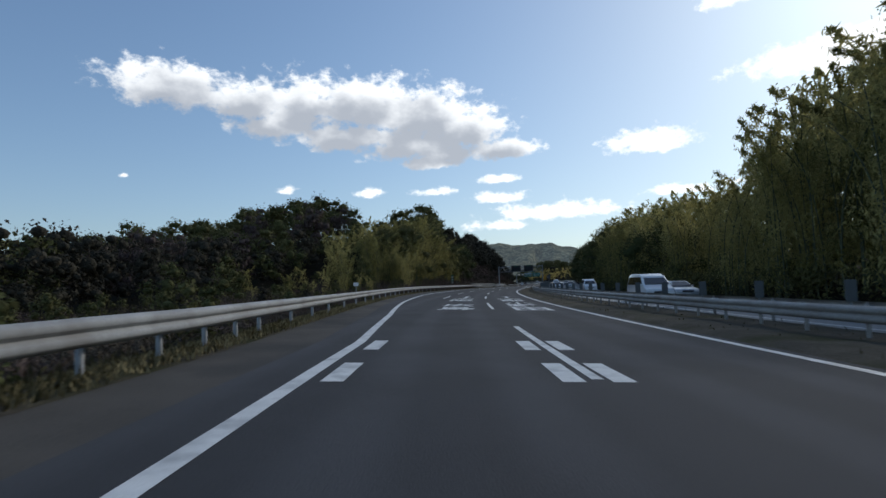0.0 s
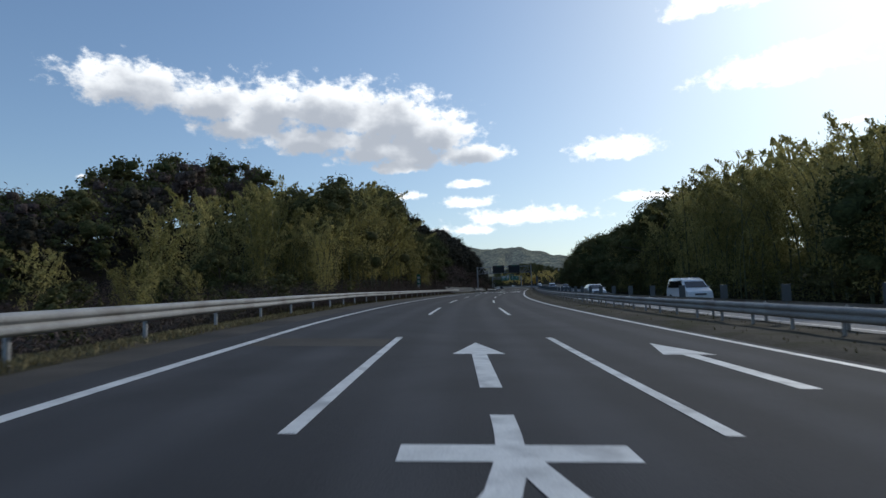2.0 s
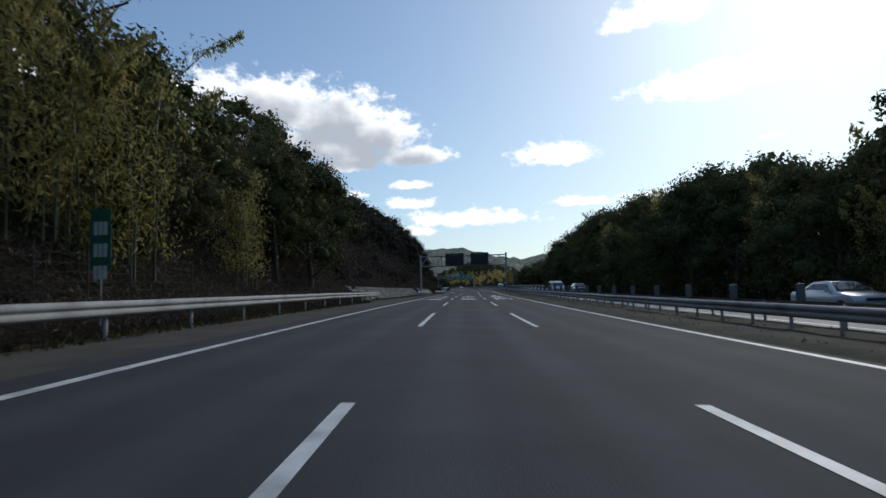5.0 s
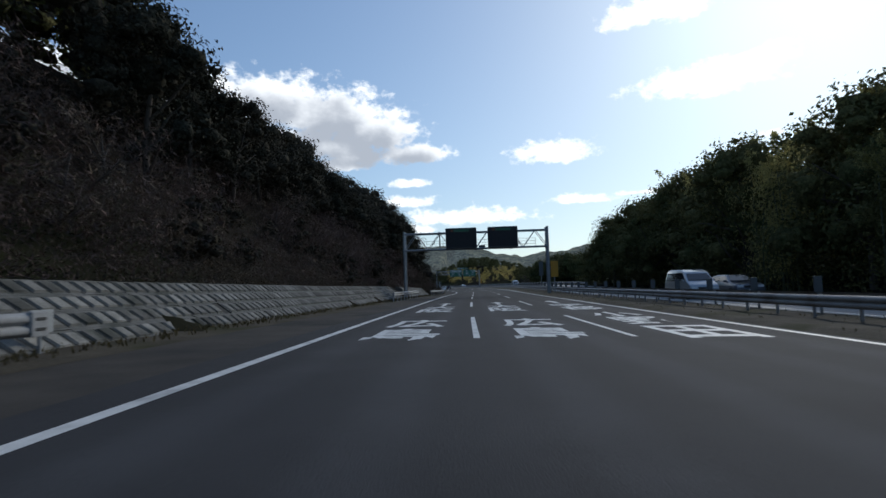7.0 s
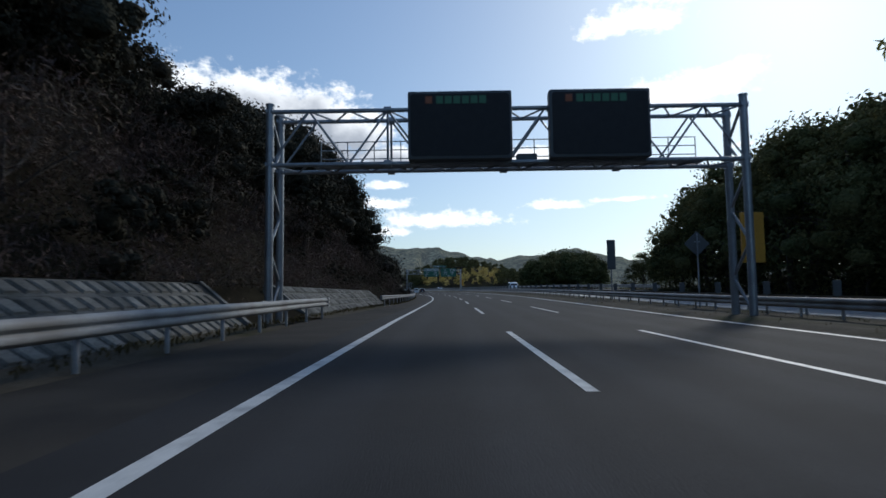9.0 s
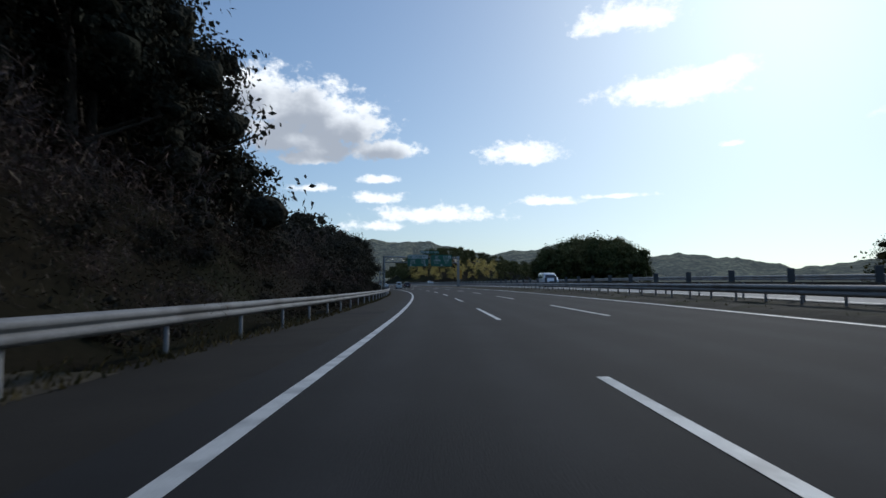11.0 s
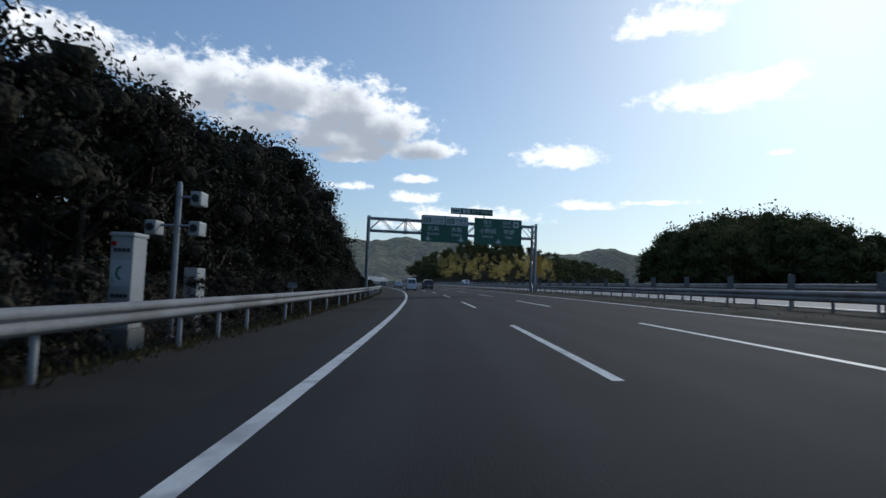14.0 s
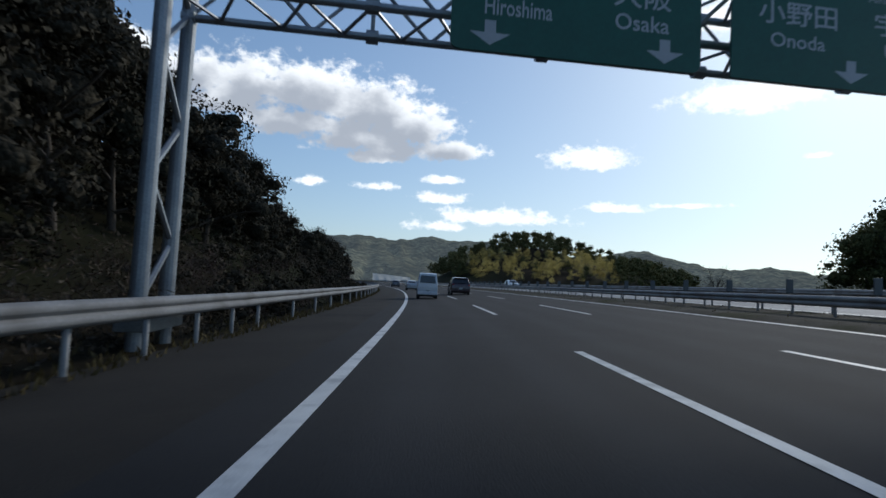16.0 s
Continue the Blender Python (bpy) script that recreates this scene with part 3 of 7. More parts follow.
def land_height(x, y):
    s, lat = on_road(x, y)
    z = road_z(s, lat)
    # the hill beside the road
    s_eff = s - 0.34 * np.clip(-lat - 30, 0, 150) * np.clip((230 - s) / 60, 0, 1)
    ridge = np.interp(s_eff, RIDGE_S, RIDGE_Z)
    foot = np.interp(s, [-400, 60, 100, 150, 158, 212, 216, 245, 260, 2000], [9, 11, 12, 12, 13.2, 13.2, 13.2, 13.2, 12.5, 12.5])
    t = np.clip((-lat - foot) / (32 - foot), 0, 1)
    up = t ** 0.85
    beyond = np.clip((-lat - 32) / 60, 0, 1)
    start = np.where((s > 156) & (s < 246), 1.35 * np.clip((-lat - 12.6) / 0.6, 0, 1), 0)
    hill = np.maximum(ridge * up, start) - ridge * 0.35 * np.clip((-lat - 90) / 120, 0, 1)
    hollow = -0.7 * np.clip((-lat - 6.8) / 1.5, 0, 1) * np.clip((60 - s) / 20, 0, 1)
    z = np.where(lat < -6, z + np.where(-lat > foot, hill, 0) + hollow, z)
    # the wooded bank across the road
    bank = np.interp(s, [-400, 240, 275, 290, 2000], [1, 1, 0.6, 0, 0])
    r = np.clip((lat - 20) / 30, 0, 1)
    z = z + np.where(lat > 18.5, bank * 4.5 * r - (1 - bank) * 1.3 * np.clip((lat - 19) / 5, 0, 1), 0)
    # the knoll ahead, beyond the bend
    k0 = rp(358.5, -5.9)
    for az, dist, wide, deep, top in ((14.5, 225, 30, 45, 13.0), (23.0, 240, 34, 50, 9.0)):
        ca, sa = math.cos(radians(az)), math.sin(radians(az))
        u = (x - k0.x) * ca - (y - k0.y) * sa
        v = (x - k0.x) * sa + (y - k0.y) * ca - dist
        z = z + top * np.exp(-(u / wide) ** 2 - (v / deep) ** 2) * np.clip((lat - 14) / 12, 0, 1)
    n = np.array([noise.noise((px * 0.05, py * 0.05, 0.3)) for px, py in zip(x, y)])
    rough = np.clip((np.abs(lat - 4) - 19) / 12, 0, 1)
    below = np.where((lat > left_rail_many(s) - 0.8) & (lat < 18.4), 0.06, 0.0)
    return z + n * 1.5 * rough - below


def left_rail_many(s):
    return np.interp(s, [-400, 2, 10, 30, 50, 75, 150, 230, 280, 2000], [-5.9, -6.0, -6.35, -7.6, -8.9, -9.95, -10.1, -10.3, -10.4, -10.2])


def build_ground():
    xs = np.concatenate([np.geomspace(4500, 72, 26) * -1, np.arange(-70, 170.1, 2.5), np.geomspace(174, 4700, 26)])
    ys = np.concatenate([-np.geomspace(1500, 64, 14), np.arange(-60, 560.1, 2.5), np.geomspace(566, 4700, 26)])
    X, Y = np.meshgrid(xs, ys)
    x, y = X.ravel(), Y.ravel()
    z = land_height(x, y)
    # far land settles to the valley floor
    d = np.hypot(x - 30, y - 250)
    z = np.where(d > 700, z * np.clip(1 - (d - 700) / 500, 0, 1) - 2.0 * np.clip((d - 700) / 500, 0, 1), z)
    n, k = len(ys), len(xs)
    i = np.arange(n - 1)[:, None] * k + np.arange(k - 1)
    Q = np.stack([i, i + 1, i + k + 1, i + k], -1).reshape(-1, 4)
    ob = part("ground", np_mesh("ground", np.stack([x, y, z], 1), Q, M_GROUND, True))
    tagged(ob, "wooded hillside soil with leaf litter and grass, darkened for shade", "ground", kind="structure")


build_ground()


def build_mountains():
    """Ranges of wooded mountains closing the valley."""
    m, nt, p = base_material("hazed_distant_forest")
    N, L = nt.nodes.new, nt.links.new
    tc = N("ShaderNodeTexCoord")
    nz = N("ShaderNodeTexNoise")
    nz.inputs["Scale"].default_value = 0.03
    nz.inputs["Detail"].default_value = 9
    nz.inputs["Roughness"].default_value = 0.7
    L(tc.outputs["Object"], nz.inputs["Vector"])
    ramp = N("ShaderNodeValToRGB")
    ramp.color_ramp.elements[0].position = 0.38
    ramp.color_ramp.elements[1].position = 0.66
    ramp.color_ramp.elements[0].color = (0.040, 0.050, 0.034, 1)
    ramp.color_ramp.elements[1].color = (0.26, 0.235, 0.13, 1)
    L(nz.outputs["Fac"], ramp.inputs[0])
    # single crowns and gullies; the shade between crowns is put into the colour
    vo = N("ShaderNodeTexVoronoi")
    vo.inputs["Scale"].default_value = 0.075
    L(tc.outputs["Object"], vo.inputs["Vector"])
    vr = N("ShaderNodeMapRange")
    vr.inputs["From Max"].default_value = 0.75
    vr.inputs["To Min"].default_value = 1.35
    vr.inputs["To Max"].default_value = 0.45
    L(vo.outputs["Distance"], vr.inputs["Value"])
    big = N("ShaderNodeTexNoise")
    big.inputs["Scale"].default_value = 0.006
    big.inputs["Detail"].default_value = 5
    L(tc.outputs["Object"], big.inputs["Vector"])
    br = N("ShaderNodeMapRange")
    br.inputs["From Min"].default_value = 0.35
    br.inputs["From Max"].default_value = 0.65
    br.inputs["To Min"].default_value = 0.55
    br.inputs["To Max"].default_value = 1.35
    L(big.outputs["Fac"], br.inputs["Value"])
    mm = N("ShaderNodeMath")
    mm.operation = "MULTIPLY"
    L(vr.outputs[0], mm.inputs[0])
    L(br.outputs[0], mm.inputs[1])
    sc = N("ShaderNodeVectorMath")
    sc.operation = "SCALE"
    L(ramp.outputs[0], sc.inputs[0])
    L(mm.outputs[0], sc.inputs["Scale"])
    L(sc.outputs[0], p.inputs["Base Color"])
    bu = N("ShaderNodeBump")
    bu.inputs["Strength"].default_value = 1.0
    bu.inputs["Distance"].default_value = 3.5
    bu.invert = True
    L(vo.outputs["Distance"], bu.inputs["Height"])
    L(bu.outputs[0], p.inputs["Normal"])
    p.inputs["Roughness"].default_value = 1.0
    p.inputs["Specular IOR Level"].default_value = 0.0
    # bluish emission stands in for the haze of the distance
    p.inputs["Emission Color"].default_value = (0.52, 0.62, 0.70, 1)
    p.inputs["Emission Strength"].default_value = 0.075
    # bearing, height over the eye in degrees, for two ranges
    ranges = [(2300, [-75, -50, -30, -14, -6, -0.6, 2.8, 6.3, 9, 11.5, 14, 18, 21.5, 25.2, 28, 31, 35, 38, 41, 44, 48, 54, 62, 75], [2.5, 3, 3.2, 3.6, 4.0, 4.3, 3.9, 4.5, 4.2, 4.4, 3.7, 3.0, 3.5, 4.0, 3.3, 2.6, 2.8, 2.5, 2.0, 1.4, 1.8, 2.3, 2.4, 2.2]),
              (1700, [-40, -12, -4, 2, 5, 9, 13, 17, 60, 75], [1.5, 2.5, 3.0, 2.6, 2.3, 2.4, 1.6, 0.5, 0.4, 1.0])]
    for dist, az_k, el_k in ranges:
        A = np.linspace(-75, 75, 420)
        rows_n = 26
        V = []
        for j in range(rows_n):
            f = j / (rows_n - 1)                # 0 at the foot, 1 over the crest
            for a in A:
                top = dist * math.tan(radians(float(np.interp(a, az_k, el_k))))
                spur = noise.fractal((a * 0.35, f * 1.5, dist * 0.01), 1.0, 2.0, 5)
                prof = math.sin(min(f * 1.25, 1.0) * math.pi / 2) if f < 0.8 else 1 - (f - 0.8) * 1.5
                crest = noise.noise((a * 1.3, 3.3, dist)) * 9 + noise.noise((a * 4.0, 1.0, dist)) * 4 + noise.noise((a * 13.0, 1.0, dist)) * 1.8
                z = -3 + (top + 3) * prof + crest * prof + spur * 75 * prof * (1 - 0.8 * prof)
                d = dist - 420 + 700 * f + spur * 260 * (1 - f)
                V.append((30 + d * math.sin(radians(a)), 120 + d * math.cos(radians(a)), z))
        k = len(A)
        i = np.arange(rows_n - 1)[:, None] * k + np.arange(k - 1)
        Q = np.stack([i, i + 1, i + k + 1, i + k], -1).reshape(-1, 4)
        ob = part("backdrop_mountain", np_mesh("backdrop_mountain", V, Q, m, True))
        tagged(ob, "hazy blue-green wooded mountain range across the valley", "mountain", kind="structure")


build_mountains()


def far_slope():
    """Pale terraces added at the end of the valley, standing in for a sunlit patch."""
    k0 = rp(358.5, -5.9)
    V, Q = [], []
    rows_n, cols = 5, 30
    for j in range(rows_n):
        for riser in (0, 1):
            for i in range(cols + 1):
                a = radians(0.5 + 3.8 * i / cols)
                d = 455 + 9 * (j + riser * 0.25) + 6 * noise.noise((i * 0.2, j * 0.3, 5.0))
                taper = 1 - 0.35 * i / cols
                z = (1.2 + (j + riser) * 1.25 * taper + 0.3 * noise.noise((i * 0.4, j, 2.0)))
                V.append((k0.x + d * math.sin(a), k0.y + d * math.cos(a), z))
    n = cols + 1
    for j in range(rows_n * 2 - 1):
        for i in range(cols):
            Q.append((j * n + i, j * n + i + 1, (j + 1) * n + i + 1, (j + 1) * n + i))
    ob = part("bare_field", np_mesh("bare_field", V, Q, M_PALE_SLOPE))
    tagged(ob, "pale terraced slope below the mountains, added for a bright sunlit patch", "field", kind="structure")


far_slope()

# ---- roads ----
S0, S1 = -60.0, 640.0
road = part("road", strip_mesh("road", S0, S1, 2.0, lambda s: left_edge(s) - 0.85, 4.15, 0.0, M_ASPHALT, 8))
tagged(road, "dark grey asphalt expressway with white markings", "road", kind="structure")
shoulder = part("road_shoulder", strip_mesh("road_shoulder", S0, S1, 2.0, lambda s: left_rail(s) - 0.25, lambda s: left_edge(s) - 0.85, -0.004, M_SHOULDER, 3))
tagged(shoulder, "pale worn asphalt shoulder beside the guard rail", "shoulder", kind="structure")
median = part("median_strip", strip_mesh("median_strip", S0, S1, 1.0, 4.15, 8.35, 0.0, M_SOIL, 14,
              lambda S, L: np.array([0.10 * math.sin(min(1, (l - 4.15) / 0.5) * math.pi / 2) * min(1, (8.35 - l) / 0.4) + 0.05 * noise.noise((s * 0.8, l * 1.5, 0)) * min(1, (l - 4.15) / 0.5) * min(1, (8.35 - l) / 0.4) - 0.002 for s, l in zip(S, L)])))
tagged(median, "bare brown earth median with thin dry grass", "median", kind="structure")
opposite = part("road_opposite", strip_mesh("road_opposite", S0, S1, 2.0, 8.35, 18.6, 0.02, M_ASPHALT_SUNLIT, 6))
tagged(opposite, "worn asphalt of the opposite carriageway, paled as if sunlit", "road", kind="structure")


verge = part("verge", strip_mesh("verge", S0, 75.0, 1.0, lambda s: left_rail(s) - 1.3, lambda s: left_rail(s) + 0.3, 0.0, M_SOIL, 5,
             lambda S, L: np.array([0.001 + (0.02 + 0.03 * noise.noise((s * 0.9, l * 2.0, 4.0))) * min(1.0, max(0.0, (left_rail(s) + 0.3 - l) / 0.3)) - 0.25 * max(0.0, left_rail(s) - 0.35 - l) for s, l in zip(S, L)])))
tagged(verge, "narrow strip of dry grass and soil under the guard rail", "verge", kind="structure")
for s0, s1, a, b in ((46.2, 47.9, -6.4, -3.62), (131.0, 133.5, -3.3, -0.25), (303.5, 305.6, -6.9, -3.7)):
    part("asphalt_patch", strip_mesh("asphalt_patch", s0, s1, 0.5, a, b, 0.004, M_SHOULDER, 2), None, road)


def marking(s0, s1, lat, width, parent, mat=M_LINE, z=0.006, name="lane_line"):
    f = lat if callable(lat) else (lambda s: lat)
    ds = 2.0 if s1 - s0 > 12 else (s1 - s0) / 4
    return part(name, strip_mesh(name, s0, s1, ds, lambda s: f(s) - width / 2, lambda s: f(s) + width / 2, z, mat), None, parent)


marking(S0, S1, left_edge, 0.20, road, name="edge_line")
marking(S0, S1, 3.8, 0.20, road, name="edge_line")
marking(S0, S1, 9.1, 0.20, opposite, z=0.027, name="edge_line")
marking(S0, S1, 16.2, 0.20, opposite, z=0.027, name="edge_line")
for k in range(-2, 31):
    marking(20 * k - 0.5, 20 * k + 8.3, 0.0, 0.15, road, name="lane_dash")
    if k >= 2:
        marking(20 * k - 0.5, 20 * k + 8.3, -3.49, 0.15, road, name="lane_dash")
    marking(20 * k + 5, 20 * k + 13, 12.65, 0.15, opposite, z=0.027, name="lane_dash")
for s0 in (-0.7, 2.6):
    for lat in (-3.2, -0.32, 0.28):
        marking(s0, s0 + 1.6, lat, 0.28, road, name="slow_mark")


def road_word(word, lat, spans, parent):
    for ch, (a, b) in zip(word, spans):
        me = fit_mesh(text_mesh(ch, 1.0, 0.02), 1.75, b - a)
        me.materials.append(M_LINE)
        part("road_letter", drape(me, (a + b) / 2, lat, 0.006), None, parent)


def road_arrow(lat, a, b, parent):
    bm = bmesh.new()
    h = b - a
    pts = [(-0.13, -h / 2), (0.13, -h / 2), (0.13, h * 0.12), (0.46, h * 0.12), (0, h / 2), (-0.46, h * 0.12), (-0.13, h * 0.12)]
    bm.faces.new([bm.verts.new((x, y, 0)) for x, y in pts])
    me = bpy.data.meshes.new("road_arrow")
    bm.to_mesh(me)
    bm.free()
    me.materials.append(M_LINE)
    part("road_arrow", drape(me, (a + b) / 2, lat, 0.006), None, parent)


near_far = [(36.9, 40.2), (32.4, 36.2), (22.8, 26.3), (18.3, 21.9)]
road_word("大阪広島", -1.75, near_far, road)
road_arrow(-1.75, 41.6, 47.0, road)
road_word("宇部小野田", 1.9, [(36.6, 39.6), (32.2, 36.0), (26.7, 29.6), (22.6, 26.2), (18.3, 21.9)], road)
road_arrow(1.9, 41.6, 47.0, road)
far_set = [(177.2, 181.0), (173.0, 176.8), (163.2, 166.8), (159.0, 162.6)]
for lat in (-5.25, -1.75):
    road_word("大阪広島", lat, far_set, road)
    road_arrow(lat, 182.0, 187.4, road)
road_word("宇部小野田", 1.9, [(177.2, 180.6), (173.0, 176.8), (167.2, 170.4), (163.2, 166.8), (159.0, 162.6)], road)
road_arrow(1.9, 182.0, 187.4, road)


# ---- guard rails ----
W_PROFILE = [(0.0, 0.0), (0.018, 0.004), (0.068, 0.046), (0.080, 0.062), (0.080, 0.118), (0.068, 0.134), (0.018, 0.164), (0.012, 0.175), (0.018, 0.186), (0.068, 0.216), (0.080, 0.232), (0.080, 0.288), (0.068, 0.304), (0.018, 0.346), (0.0, 0.35)]


def beam_mesh(s0, s1, lat, z, side, mat, profile=W_PROFILE):
    """A corrugated beam along the road; side is +1 when its ribs face right."""
    n = max(2, int((s1 - s0) / 1.0) + 1)
    S = np.linspace(s0, s1, n)
    k = len(profile)
    outline = profile + [(p[0] - 0.008, p[1]) for p in profile[::-1]]
    kk = len(outline)
    SS = np.repeat(S, kk)
    LAT = np.array([lat(v) for v in S])
    ZZ = np.array([z(v) for v in S])
    px = np.array([o[0] for o in outline])
    pz = np.array([o[1] for o in outline])
    # flared rounded ends and slight dents
    dent = np.array([0.012 * noise.noise((v * 0.31, 0.7, side)) for v in S])
    L = (LAT[:, None] + side * (px + dent[:, None])).ravel()
    Z = (ZZ[:, None] + pz + dent[:, None] * 0.8).ravel()
    V = rp_many(SS, L, Z)
    i = np.arange(n - 1)[:, None] * kk
    j = np.arange(kk)
    jn = (j + 1) % kk
    Q = np.stack([i + j, i + jn, i + kk + jn, i + kk + j], -1).reshape(-1, 4)
    return np_mesh("beam", V, Q, mat)


def post_mesh(h, r=0.047):
    bm = tube_bm((0, 0, -0.4), (0, 0, h), r, 12)
    tube_bm((0, 0, h), (0, 0, h + 0.03), r, 12, bm, 0.02)
    me = bpy.data.meshes.new("post")
    bm.to_mesh(me)
    bm.free()
    for f in me.polygons:
        f.use_smooth = len(f.vertices) == 4
    return me


def bracket_mesh():
    bm = box_bm((0.10, 0.07, 0.20), (0, 0, 0), 0.01)
    me = bpy.data.meshes.new("bracket")
    bm.to_mesh(me)
    bm.free()
    me.materials.append(M_STEEL)
    return me


BRACKET = bracket_mesh()


def guard_rail(s0, s1, lat, z_low, side, beam_mat, post_mat, posts, label, group):
    ob = thing("guard_rail", label, "guard rail", group=group)
    s = s0
    while s < s1 - 0.1:
        e = min(s + 32.0, s1)
        part("beam", beam_mesh(s, e, lat, z_low, side, beam_mat), None, ob)
        s = e
    pm = post_mesh(z_low(s0) + 0.30)
    pm.materials.append(post_mat)
    for ps in posts:
        p = part("post", pm, None, ob)
        p.matrix_basis = Matrix.Translation(rp(ps, lat(ps) - side * 0.14))
        b = part("bracket", BRACKET, None, ob)
        b.matrix_basis = Matrix.Translation(rp(ps, lat(ps) - side * 0.04, z_low(ps) + 0.175)) @ pose(0, 0, 0, 0, 0, heading(ps))
    for es in (s0, s1):
        e = part("end_plate", box_bm((0.17, 0.34, 0.37), (0, 0, 0.175), 0.025), beam_mat, ob)
        e.matrix_basis = Matrix.Translation(rp(es, lat(es) + side * 0.02, z_low(es))) @ pose(0, 0, 0, 0, 0, heading(es))
        for k in (0.10, 0.25):
            b = part("end_slot", box_bm((0.02, 0.20, 0.05), (side * 0.082, 0, k), 0.006), M_BLACK, e)
    s = s0 + 4.0
    while s < min(s1, s0 + 470) - 1.0 and beam_mat is M_RAIL:
        sp = part("splice_plate", beam_mesh(s - 0.16, s + 0.16, lambda v: lat(v) + side * 0.006, z_low, side, M_RAIL), None, ob)
        s += 4.0
    return ob


def rail_low(s):
    return float(np.interp(s, [-400, 20, 75, 200, 260, 2000], [0.40, 0.42, 0.50, 0.50, 0.60, 0.60]))


posts_a = [-12.0, -8.0, -4.4, -0.8, 1.0, 2.6, 4.2, 5.8, 8.8, 11.8] + list(np.arange(15.0, 154, 4.0))
guard_rail(S0, 155.0, left_rail, rail_low, 1, M_RAIL, M_POST, posts_a, "white two-ribbed steel guard rail on round posts", "roadside guard rails")
guard_rail(195.0, 217.1, left_rail, rail_low, 1, M_RAIL, M_POST, list(np.arange(196, 217.1, 2.6)), "short white steel guard rail in front of the gantry", "roadside guard rails")
posts_c = sorted(list(np.arange(240, 364, 4.0)) + [318, 326, 366, 368, 370, 372, 374] + list(np.arange(378, 636, 4.0)))
guard_rail(236.5, 636.0, left_rail, rail_low, 1, M_RAIL_GREY, M_POST, posts_c, "long white steel guard rail along the bend, in a darker tone", "roadside guard rails")
guard_rail(S0, 636.0, lambda s: 6.45, lambda s: 0.40, -1, M_RAIL_DIM, M_RAIL_DIM, list(np.arange(-58, 470, 2.0)), "dull steel guard rail on the median, its paint darkened for shade", "median guard rails")
guard_rail(S0, 636.0, lambda s: 8.15, lambda s: 0.42, 1, M_RAIL_DIM, M_RAIL_DIM, list(np.arange(-58, 470, 4.0)), "dull steel guard rail facing the opposite lanes, its paint darkened for shade", "median guard rails")
guard_rail(255.0, 636.0, lambda s: 18.0, lambda s: 0.42, -1, M_RAIL_DIM, M_RAIL_DIM, list(np.arange(256, 520, 4.0)), "dull steel guard rail at the far road edge", "far guard rails")


def glare_plate():
    ob = thing("glare_board", "dark narrow anti-glare board on the median rail", "glare board", group="anti-glare boards")
    part("board", box_bm((0.27, 0.05, 0.54), (0, 0, 1.03), 0.012), M_SIGNBACK, ob)
    part("stem", tube_bm((0, 0.03, 0.35), (0, 0.03, 1.2), 0.025, 8), M_STEEL, ob)
    return ob


plate = glare_plate()
plate.matrix_basis = Matrix.Translation(rp(2.2, 7.95)) @ pose(0, 0, 0, 0, 0, heading(2.2))
for i in range(1, 112):
    s = 2.2 + 4.2 * i
    copy_thing(plate, Matrix.Translation(rp(s, 7.95)) @ pose(0, 0, 0, 0, 0, heading(s)))


# ---- block retaining wall ----
def wall_surface(s, q):
    """A place on the sloping wall face; q runs from 0 at the foot to 1 at the top."""
    return rp(s, -11.45 - 1.55 * q, 0.02 + 1.42 * q)


def block_mesh(seed, w, h):
    """A leaning concrete block: a raised panel on a flat plate, with a narrow rib between two grooves at one side."""
    r = random.Random(seed)
    bm = bmesh.new()
    lean = -0.42

    def slab(x0, x1, y0, y1, z0, z1, inset=0.0, rough=0.0, slot=1):
        foot, top = [], []
        for x, y, ix, iy in ((x0, y0, 1, 1), (x1, y0, -1, 1), (x1, y1, -1, -1), (x0, y1, 1, -1)):
            foot.append(bm.verts.new((x + y * lean, y, z0)))
            yy = y + iy * inset
            top.append(bm.verts.new((x + ix * inset + yy * lean + r.uniform(-rough, rough), yy + r.uniform(-rough, rough), z1 + r.uniform(-rough, rough))))
        for i in range(4):
            j = (i + 1) % 4
            bm.faces.new((foot[i], foot[j], top[j], top[i])).material_index = slot
        bm.faces.new(top).material_index = slot

    band = h / 2 - 0.055
    slab(-w / 2 + 0.085, w / 2 - 0.035, -band, band, -0.07, 0.0)
    slab(-w / 2, w / 2, band, h / 2, -0.07, -0.004)
    slab(-w / 2, w / 2, -h / 2, -band, -0.07, -0.004)
    slab(-w / 2 + 0.002, -w / 2 + 0.052, -band, band, -0.07, -0.006)
    slab(-w / 2 + 0.105, w / 2 - 0.052, -band + 0.02, band - 0.02, 0.0, r.uniform(0.03, 0.045), 0.03, 0.006, 0)
    me = bpy.data.meshes.new("block")
    bm.to_mesh(me)
    bm.free()
    me.materials.append(M_STONE)
    me.materials.append(M_BAND)
    return me


BLOCKS = [block_mesh(i, 0.53, 0.525) for i in range(10)]


